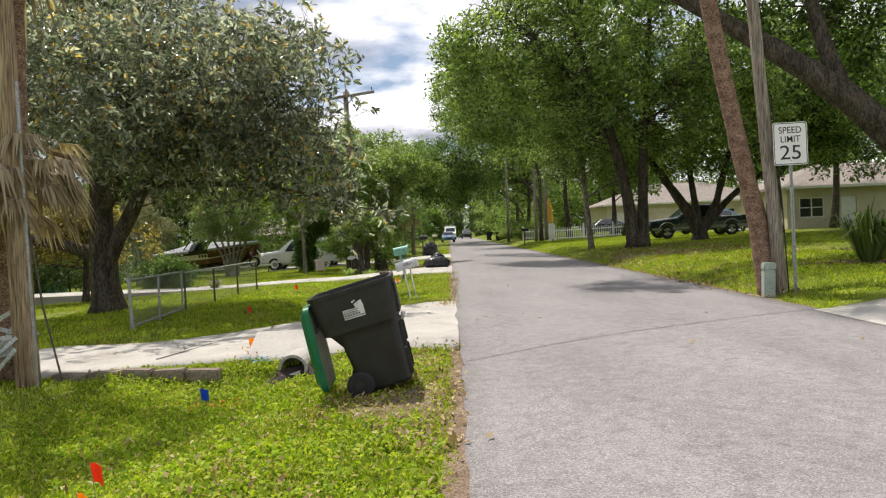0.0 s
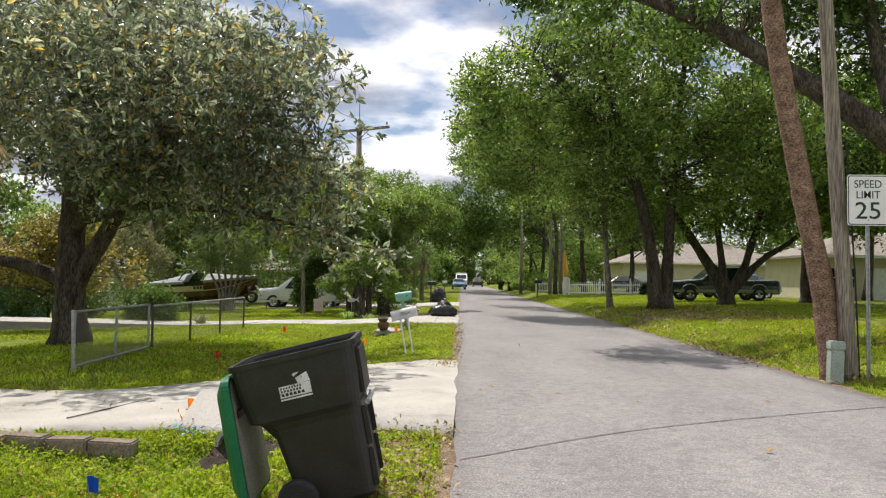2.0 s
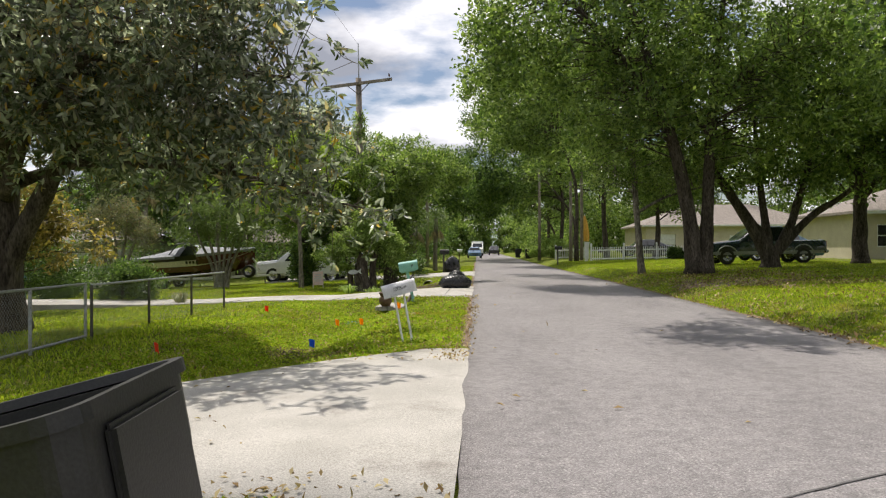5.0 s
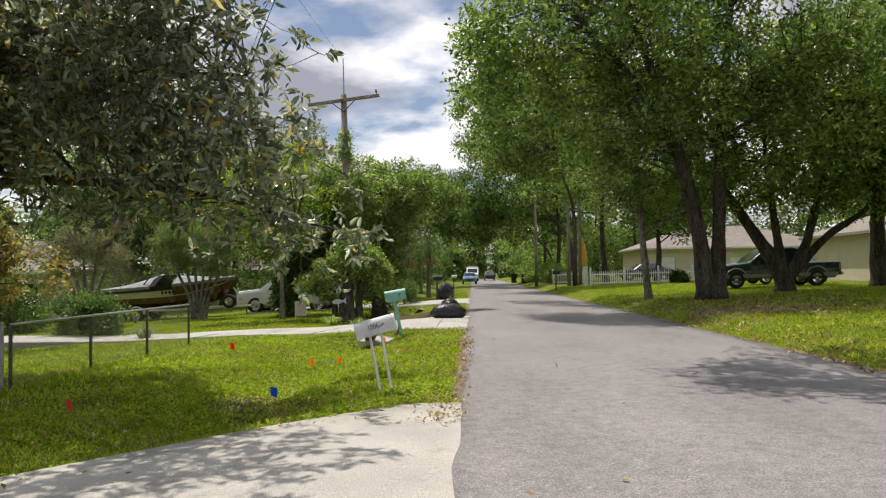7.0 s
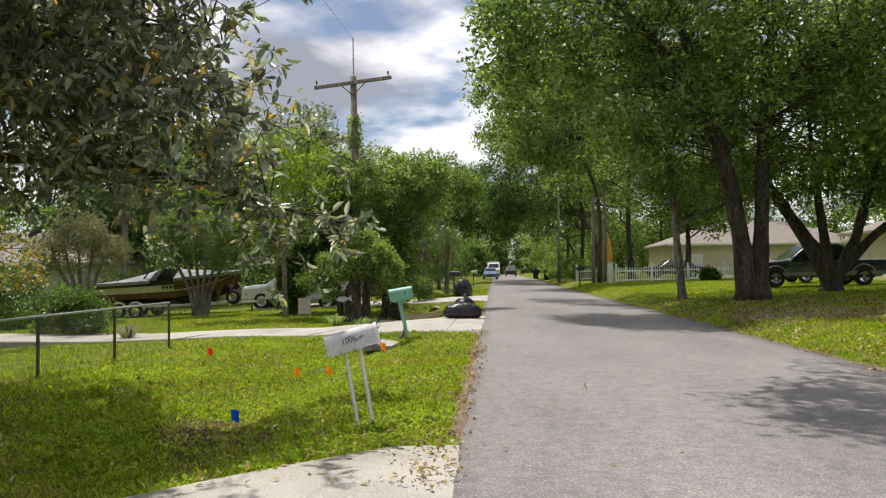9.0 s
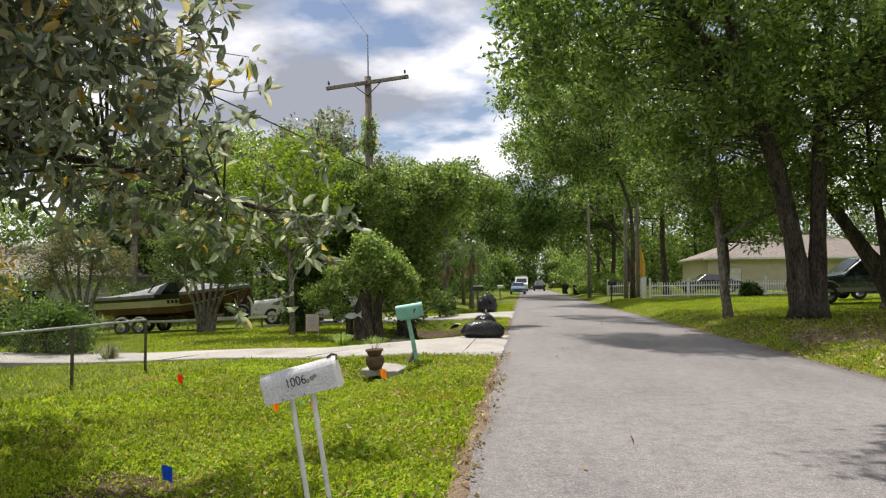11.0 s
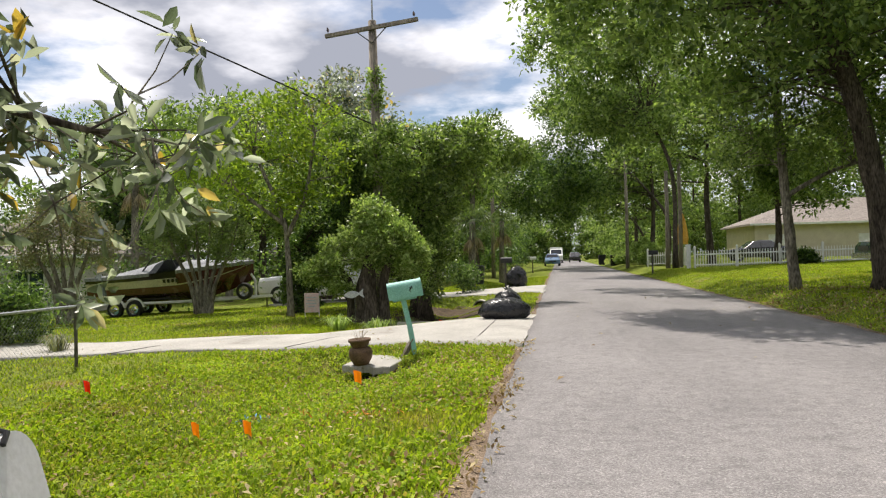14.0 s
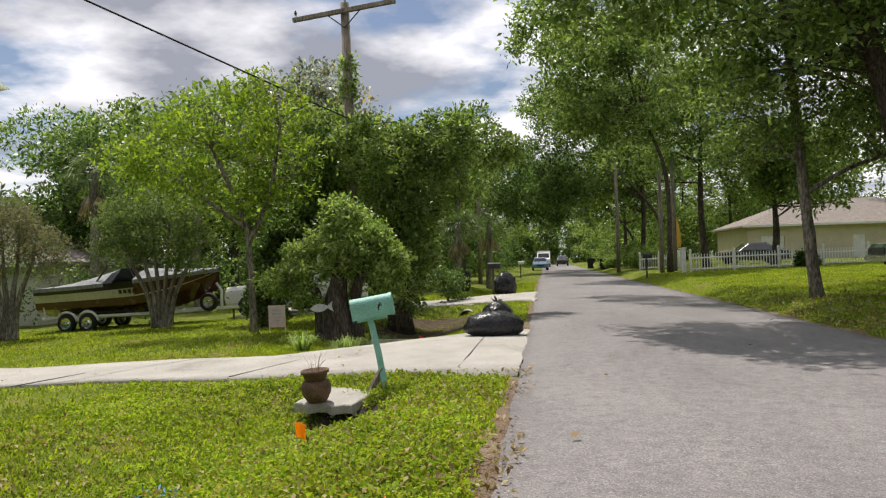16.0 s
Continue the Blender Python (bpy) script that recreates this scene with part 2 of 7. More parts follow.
M["warm_pole"] = surf("warm_pole", (0.20, 0.14, 0.085), (0.36, 0.27, 0.18), 9, 0.9, 0.7, 60, stretch=(1, 1, 0.06), grain=0.55, dirt=(0.10, 0.06, 0.03), dirt_scale=2.5, spec=0.2)


# ---- mesh helpers ----
def part(name, bm, material, parent=None, label="", smooth=False):
    """Links a bmesh as one mesh object, under a parent when given."""
    me = bpy.data.meshes.new(name)
    bm.to_mesh(me)
    bm.free()
    return part_mesh(name, me, material, parent, label, smooth)


def part_mesh(name, me, material, parent=None, label="", smooth=False):
    if material:
        me.materials.append(material)
    if smooth:
        for p in me.polygons:
            p.use_smooth = True
    ob = new(name, me)
    if parent is not None:
        ob.parent = parent
    if label:
        ob["label"] = label
    return ob


def thing(name, m, label, category, group="", kind=""):
    ob = new(name)
    ob.empty_display_size = 0.1
    ob.matrix_world = m
    return tagged(ob, label, category, group, kind)


def quad_mesh(name, v, f):
    """A mesh from numpy vertices (n, 3) and faces (m, k)."""
    me = bpy.data.meshes.new(name)
    v, f = np.asarray(v, dtype=np.float32), np.asarray(f, dtype=np.int32)
    k = f.shape[1]
    me.vertices.add(len(v))
    me.vertices.foreach_set("co", v.ravel())
    me.loops.add(f.size)
    me.loops.foreach_set("vertex_index", f.ravel())
    me.polygons.add(len(f))
    me.polygons.foreach_set("loop_start", np.arange(0, f.size, k, dtype=np.int32))
    me.polygons.foreach_set("loop_total", np.full(len(f), k, dtype=np.int32))
    me.update(calc_edges=True)
    return me


def box(bm, sx, sy, sz, m=None, bevel=0.0):
    """A box centred at the origin of m, with bevelled edges."""
    got = bmesh.ops.create_cube(bm, size=1.0)
    vs = got["verts"]
    bmesh.ops.scale(bm, vec=(sx, sy, sz), verts=vs)
    if bevel:
        es = list({ed for v in vs for ed in v.link_edges})
        r = bmesh.ops.bevel(bm, geom=es, offset=bevel, segments=2, affect='EDGES')
        vs = list({v for f in r["faces"] for v in f.verts} | {v for v in vs if v.is_valid})
    if m is not None:
        bmesh.ops.transform(bm, matrix=m, verts=vs)
    return vs


def cyl(bm, r1, r2, depth, m=None, seg=12, cap=True):
    got = bmesh.ops.create_cone(bm, cap_ends=cap, segments=seg, radius1=r1, radius2=r2, depth=depth)
    if m is not None:
        bmesh.ops.transform(bm, matrix=m, verts=got["verts"])
    return got["verts"]


def tube(bm, pts, radii, seg=8, cap=True, wob=0.0):
    """A tapered tube along points."""
    pts = [Vector(p) for p in pts]
    rings, ref = [], Vector((0.31, 0.87, 0.38))
    for i, p in enumerate(pts):
        d = (pts[min(i + 1, len(pts) - 1)] - pts[max(i - 1, 0)]).normalized()
        s = d.cross(ref)
        if s.length < 1e-3:
            s = d.cross(Vector((1, 0, 0)))
        s.normalize()
        u = s.cross(d)
        r = radii[i]
        ring = []
        for k in range(seg):
            a = 2 * math.pi * k / seg
            rr = r * (1 + wob * noise.noise(p * 1.7 + Vector((math.cos(a), math.sin(a), 0)) * 1.3))
            ring.append(bm.verts.new(p + (s * math.cos(a) + u * math.sin(a)) * rr))
        rings.append(ring)
    for a, b in zip(rings, rings[1:]):
        for k in range(seg):
            bm.faces.new((a[k], a[(k + 1) % seg], b[(k + 1) % seg], b[k]))
    if cap:
        bm.faces.new(rings[0][::-1]), bm.faces.new(rings[-1])


def smoothstep(x):
    x = min(1.0, max(0.0, x))
    return x * x * (3 - 2 * x)


def curve_pts(pts, n):
    """Catmull-Rom through points, n steps each."""
    P = [Vector(p) for p in pts]
    P = [P[0] * 2 - P[1]] + P + [P[-1] * 2 - P[-2]]
    out = []
    for i in range(1, len(P) - 2):
        for k in range(n):
            t = k / n
            a, b, c, d = P[i - 1], P[i], P[i + 1], P[i + 2]
            out.append(0.5 * ((2 * b) + (c - a) * t + (2 * a - 5 * b + 4 * c - d) * t * t + (3 * b - a - 3 * c + d) * t ** 3))
    out.append(P[-2])
    return out


# ---- lie of the land ----
def road_left(y):
    return 0.42 - 0.0105 * (min(max(y, 5), 160) - 5)


def road_right(y):
    return 5.95 - 0.018 * (min(max(y, 8), 60) - 8) - 0.0105 * (min(max(y, 60), 160) - 60)


# driveways across the left verge: edges as y at the road and y further in
DRIVES = [(8.35, 13.9, 7.9, 10.6), (25.0, 30.2, 25.2, 27.6), (40.6, 46.5, 39.8, 44.0)]


def drive_mask(x, y):
    k = 0.0
    for n0, f0, n1, f1 in DRIVES:
        u = smoothstep((0.4 - x) / 5.5)
        a, b = n0 + (n1 - n0) * u, f0 + (f1 - f0) * u
        k = max(k, smoothstep((y - a + 0.9) / 0.8) * smoothstep((b + 0.9 - y) / 0.8))
    return k


# hollows washed out at the culvert mouths: x, y, radius, depth
PITS = [(-1.60, 7.72, 0.42, 0.26), (-1.66, 23.42, 0.48, 0.46), (-2.3, 33.5, 1.5, 0.16), (-2.3, 37.2, 1.5, 0.18)]


def lie(x, y):
    """Height of the ground."""
    if x < road_left(y):
        d = road_left(y) - x
        z = -0.02 - 0.16 * smoothstep((d - 0.2) / 5) - 0.042 * min(max(0.0, d - 6), 13)
        for px_, py_, r_, dp in PITS:
            q = ((x - px_) ** 2 + (y - py_) ** 2) / (r_ * r_)
            if q < 6:
                z -= dp * math.exp(-q)
        z -= 0.31 * math.exp(-((d - 2.7) / 1.05) ** 2) * (1 - drive_mask(x, y)) * smoothstep((y + 4) / 16)
    elif x > road_right(y):
        d = x - road_right(y)
        z = -0.02 + 0.30 * smoothstep(d / 1.4) + 0.03 * min(max(0.0, d - 1), 12)
    else:
        return -0.05
    return z + 0.025 * noise.noise(Vector((x * 0.9, y * 0.9, 0))) * min(1, abs(d) * 2)


# ---- ground, road, driveways ----
def spaced(lo, hi, fine_lo, fine_hi, step):
    a = list(np.arange(fine_lo, fine_hi + 1e-6, step))
    s, v = step, fine_lo
    left = []
    while v > lo:
        s *= 1.35
        v -= s
        left.append(max(v, lo))
    s, v = step, fine_hi
    right = []
    while v < hi:
        s *= 1.35
        v += s
        right.append(min(v, hi))
    return left[::-1] + a + right


def build_ground():
    xs, ys = spaced(-900, 900, -20, 24, 0.2), spaced(-900, 1500, -6, 66, 0.25)
    v = [(x, y, lie(x, y)) for y in ys for x in xs]
    w = len(xs)
    f = [(j * w + i, j * w + i + 1, (j + 1) * w + i + 1, (j + 1) * w + i) for j in range(len(ys) - 1) for i in range(w - 1)]
    ob = part_mesh("ground", quad_mesh("ground", v, f), M["turf"], smooth=True)
    tagged(ob, "green lawn ground with worn brown patches and swales", "ground", kind="structure")


def build_road():
    ys = spaced(-60, 420, -6, 70, 0.35)
    v, f = [], []
    cross = [0.0, 0.08, 0.3, 0.5, 0.7, 0.92, 1.0]
    for y in ys:
        wl_ = 0.05 * noise.noise(Vector((1.3, y * 1.1, 0))) + 0.03 * noise.noise(Vector((9.3, y * 4.1, 0)))
        wr_ = 0.06 * noise.noise(Vector((5.3, y * 0.9, 0))) + 0.03 * noise.noise(Vector((2.3, y * 3.7, 0)))
        a, b = road_left(y) + wl_, road_right(y) + wr_
        for c in cross:
            v.append((a + (b - a) * c, y, 0.03 * math.sin(math.pi * c) - 0.004))
        v.append((b, y, -0.09))
        v.append((a, y, -0.09))
    w = len(cross) + 2
    for j in range(len(ys) - 1):
        for i in range(w - 3 + 0):
            f.append((j * w + i, j * w + i + 1, (j + 1) * w + i + 1, (j + 1) * w + i))
        f.append((j * w + w - 3, j * w + w - 2, (j + 1) * w + w - 2, (j + 1) * w + w - 3))
        f.append((j * w + w - 1, j * w, (j + 1) * w, (j + 1) * w + w - 1))
    ob = part_mesh("road", quad_mesh("road", v, f), M["asphalt"])
    tagged(ob, "worn grey asphalt residential road with crumbled edges", "road", kind="structure")
    # shoulder of bare earth beside the asphalt
    for side in (-1, 1):
        v, f = [], []
        ys2 = [y for y in ys if -6 <= y <= 75]
        for y in ys2:
            e = road_left(y) + 0.07 if side < 0 else road_right(y) - 0.07
            wd = 0.22 + 0.30 * abs(noise.noise(Vector((3.1 + side, y * 0.6, 0)))) + 0.12 * noise.noise(Vector((7.7, y * 2.9, side)))
            if side > 0:
                wd *= 0.9
            for k in range(4):
                x = e + side * wd * k / 3
                low = -0.12 if side < 0 and any(n0 - 0.5 < y < f0 + 0.4 for n0, f0, n1, f1 in DRIVES) else 0.0
                v.append((x, y, max(lie(x, y), -0.03) + low + (0.010 if k in (1, 2) else -0.012)))
        for j in range(len(ys2) - 1):
            for i in range(3):
                q = (j * 4 + i, j * 4 + i + 1, (j + 1) * 4 + i + 1, (j + 1) * 4 + i)
                f.append(q if side > 0 else q[::-1])
        ob = part_mesh("road_shoulder", quad_mesh("road_shoulder", v, f), M["dirt"], smooth=True)
        tagged(ob, "strip of bare brown earth along the asphalt edge", "road shoulder", kind="structure")


def build_drive(n, label, far_x):
    n0, f0, n1, f1 = DRIVES[n]
    v, f = [], []
    N, K = 44, 7
    for i in range(N + 1):
        x = 0.36 + (far_x - 0.36) * i / N if i else road_left((n0 + f0) / 2) + 0.02
        u = smoothstep((0.4 - x) / 5.5)
        a = n0 + (n1 - n0) * u - (0.45 * smoothstep((x + 1.6) / 1.9))
        b = f0 + (f1 - f0) * u + (0.35 * smoothstep((x + 1.6) / 1.9))
        drift = 0.12 * max(0.0, -x - 6) if n == 0 else (0.03 * max(0.0, -x - 6))
        a, b = a - drift, b - drift
        for k in range(K):
            y = a + (b - a) * k / (K - 1)
            v.append((x, y, max(lie(x, y), -0.30) + 0.035))
        v.append((x, a, lie(x, a) - 0.14))
        v.append((x, b, lie(x, b) - 0.14))
    W = K + 2
    for i in range(N):
        for k in range(K - 1):
            f.append((i * W + k, i * W + k + 1, (i + 1) * W + k + 1, (i + 1) * W + k))
        f.append((i * W + K, i * W, (i + 1) * W, (i + 1) * W + K))
        f.append((i * W + K - 1, i * W + K + 1, (i + 1) * W + K + 1, (i + 1) * W + K - 1))
    ob = part_mesh("driveway", quad_mesh("driveway", v, f), M["concrete"])
    tagged(ob, label, "driveway", kind="structure")


build_ground()
build_road()
build_drive(0, "pale concrete driveway with leaf shadows and stains", -24)
build_drive(1, "pale concrete driveway with expansion joints", -24)
build_drive(2, "narrow pale concrete driveway crossing the verge", -10)


def build_right_apron():
    """Concrete mouth of a driveway on the verge opposite."""
    v, f = [], []
    N, K = 16, 6
    for i in range(N + 1):
        x = 5.80 + 12.0 * (i / N) ** 1.4
        fl = 0.9 * (1 - smoothstep((x - 5.8) / 1.6))
        a, b = 6.4 - fl, 9.5 + fl * 0.75
        for k in range(K):
            y = a + (b - a) * k / (K - 1)
            v.append((x, y, max(lie(x, y), -0.02) + 0.03 if i else 0.004))
        v.append((x, a, lie(x, a) - 0.14))
        v.append((x, b, lie(x, b) - 0.14))
    W = K + 2
    for i in range(N):
        for k in range(K - 1):
            f.append((i * W + k, (i + 1) * W + k, (i + 1) * W + k + 1, i * W + k + 1))
        f.append((i * W + K, (i + 1) * W + K, (i + 1) * W, i * W))
        f.append((i * W + K - 1, (i + 1) * W + K - 1, (i + 1) * W + K + 1, i * W + K + 1))
    ob = part_mesh("driveway", quad_mesh("driveway", v, f), M["concrete"])
    tagged(ob, "pinkish concrete driveway mouth on the verge opposite", "driveway", kind="structure")


build_right_apron()


# ---- trees ----
def leaf_cloud(rng, centres, size, spread_, per, up=0.35, fold=0.12, ratio=0.45, droop=0.0, flat=0.8, long=False):
    """Leaves scattered round centres; returns vertices and faces."""
    n = len(centres) * per
    c = np.repeat(np.asarray(centres), per, axis=0)
    off = rng.normal(size=(n, 3))
    off /= np.linalg.norm(off, axis=1)[:, None]
    off *= (rng.random((n, 1)) ** 0.5) * np.repeat(np.asarray(spread_), per)[:, None]
    off[:, 2] *= flat
    p = c + off
    d = rng.normal(size=(n, 3)) + off * 0.8 / np.maximum(1e-3, np.linalg.norm(off, axis=1)[:, None])
    d[:, 2] -= droop
    d /= np.linalg.norm(d, axis=1)[:, None]
    nn = rng.normal(size=(n, 3))
    nn[:, 2] += up * 3
    s = np.cross(d, nn)
    s /= np.maximum(1e-6, np.linalg.norm(s, axis=1)[:, None])
    nn = np.cross(s, d)
    L = size * (0.6 + 0.8 * rng.random((n, 1)))
    if long:
        v = np.empty((n, 6, 3))
        v[:, 0], v[:, 3] = p, p + d * L - nn * L * 0.08
        for k, (a, wd) in {1: (0.3, 0.46), 2: (0.68, 0.40), 4: (0.68, -0.40), 5: (0.3, -0.46)}.items():
            v[:, k] = p + d * L * a + s * L * ratio * wd + nn * L * fold * 0.8
        return v.reshape(-1, 3), np.arange(n * 6).reshape(n, 6)
    v = np.empty((n, 4, 3))
    v[:, 0] = p
    v[:, 1] = p + d * L * 0.5 + s * L * ratio * 0.5 + nn * L * fold
    v[:, 2] = p + d * L
    v[:, 3] = p + d * L * 0.5 - s * L * ratio * 0.5 + nn * L * fold
    return v.reshape(-1, 3), np.arange(n * 4).reshape(n, 4)


def whorl_cloud(rng, centres, size, per, ratio=0.36, droop=0.25):
    """Leaves standing in whorls round twig ends, folded along the midrib and curling at the tip."""
    n = len(centres) * per
    c = np.repeat(np.asarray(centres), per, axis=0)
    ax = rng.normal(size=(len(centres), 3))
    ax[:, 2] += 0.5
    ax /= np.linalg.norm(ax, axis=1)[:, None]
    d = np.repeat(ax, per, axis=0) * rng.uniform(-0.2, 1.0, (n, 1)) + rng.normal(size=(n, 3)) * 0.75
    d[:, 2] -= droop
    d /= np.linalg.norm(d, axis=1)[:, None]
    up = rng.normal(size=(n, 3)) * 0.5 + np.repeat(ax, per, axis=0)
    s = np.cross(d, up)
    s /= np.maximum(1e-6, np.linalg.norm(s, axis=1)[:, None])
    nn = np.cross(s, d)
    p = c + d * 0.02 + rng.normal(size=(n, 3)) * 0.03
    L = size * (0.55 + 0.75 * rng.random((n, 1)))
    curl = rng.uniform(-0.02, 0.22, (n, 1))
    v = np.empty((n, 6, 3))
    v[:, 0], v[:, 3] = p, p + d * L - nn * L * curl
    for k, (a, wd) in {1: (0.32, 0.44), 2: (0.70, 0.40), 4: (0.70, -0.40), 5: (0.32, -0.44)}.items():
        v[:, k] = p + d * L * a + s * L * ratio * wd + nn * L * (0.10 - curl * a * a)
    f = np.arange(n)[:, None] * 6 + np.array([[0, 1, 2, 3, 0, 3, 4, 5]])
    return v.reshape(-1, 3), f.reshape(-1, 4)


def blob_points(rng, blobs, count):
    """Points in ellipsoids (x, y, z, rx, ry, rz), thicker towards the skin."""
    vol = np.array([b[3] * b[4] * b[5] for b in blobs]) ** 0.72
    pick = rng.choice(len(blobs), size=count, p=vol / vol.sum())
    out = []
    for i in pick:
        b = blobs[i]
        d = rng.normal(size=3)
        d /= np.linalg.norm(d)
        r = 0.45 + 0.6 * rng.random() ** 0.6
        out.append((b[0] + d[0] * b[3] * r, b[1] + d[1] * b[4] * r, b[2] + d[2] * b[5] * r))
    return np.array(out)


def tree(name, base, label, trunks, blobs, tips, per, leaf, bark, leaf_mat, clump=0.6, seed=1, category="tree", group="", up=0.35, ratio=0.45, twig=0.02, droop=0.0, reach=3.5, fold=0.12, long=False, whorls=0):
    """trunks: lists of (x, y, z, r) in world metres; blobs: crown ellipsoids in world metres. The first trunk starts at the base."""
    rng = np.random.default_rng(seed)
    top = thing(name, pose(*base), label, category, group)
    b = Vector(base)
    skeleton = []
    for i, tk in enumerate(trunks):
        bm = bmesh.new()
        pts = curve_pts([Vector(p[:3]) - b for p in tk], 5)
        rad = []
        for k in range(len(pts)):
            u = k / (len(pts) - 1) * (len(tk) - 1)
            j = min(int(u), len(tk) - 2)
            rad.append(tk[j][3] + (tk[j + 1][3] - tk[j][3]) * (u - j))
        if i == 0 or tk[0][2] - base[2] < 0.15:
            rad[0] *= 1.35
            rad[1] *= 1.12
        tube(bm, pts, rad, 12 if rad[0] > 0.1 else 8, wob=0.22)
        part("trunk" if i == 0 or tk[0][2] - base[2] < 0.3 else "limb", bm, M[bark], top, smooth=True)
        skeleton += [(p, r) for p, r in zip(pts, rad)][len(pts) // 3 if i == 0 else 0:]
    tp = blob_points(rng, blobs, tips) - np.array(base)
    if twig:
        bm = bmesh.new()
        sk = np.array([tuple(p) for p, r in skeleton])
        for t in tp:
            dd = np.linalg.norm(sk - t, axis=1) + np.maximum(0, sk[:, 2] - t[2]) * 1.5
            j = int(np.argmin(dd))
            if dd[j] > reach or rng.random() > 0.55:
                continue
            a, z = Vector(sk[j]), Vector(t)
            m1 = a.lerp(z, 0.5) + Vector((rng.normal() * 0.3, rng.normal() * 0.3, (0.1 + 0.15 * rng.normal()) * (z - a).length))
            r0 = min(skeleton[j][1] * 0.5, twig * (0.7 + (z - a).length * 0.3))
            tube(bm, [a, a.lerp(m1, 0.6), m1, m1.lerp(z, 0.6), z], [r0, r0 * 0.8, r0 * 0.6, r0 * 0.4, 0.006], 5, cap=False)
        tagged(part("brushwood", bm, M[bark], top, smooth=True), kind="stuff")
    if whorls:
        ends = np.repeat(tp, whorls, axis=0)
        ends = ends + rng.normal(size=ends.shape) * clump * 0.62
        bm = bmesh.new()
        for i, q in enumerate(ends):
            a = Vector(tp[i // whorls])
            q = Vector(q)
            tube(bm, [a, a.lerp(q, 0.5) + Vector((0, 0, -0.04)), q], [0.007, 0.005, 0.004], 3, cap=False)
        tagged(part("twig_growth", bm, M["pale_bark"], top), kind="stuff")
        v, f = whorl_cloud(rng, ends, leaf, per, ratio)
        part_mesh("crown", quad_mesh("crown", v, f), M[leaf_mat], top)
        return top
    v, f = leaf_cloud(rng, tp, leaf, clump * (0.6 + 0.8 * rng.random(len(tp))), per, up=up, ratio=ratio, droop=droop, fold=fold, long=long)
    part_mesh("crown", quad_mesh("crown", v, f), M[leaf_mat], top)
    return top


def Z(x, y, up=0.0):
    return (x, y, lie(x, y) + up)


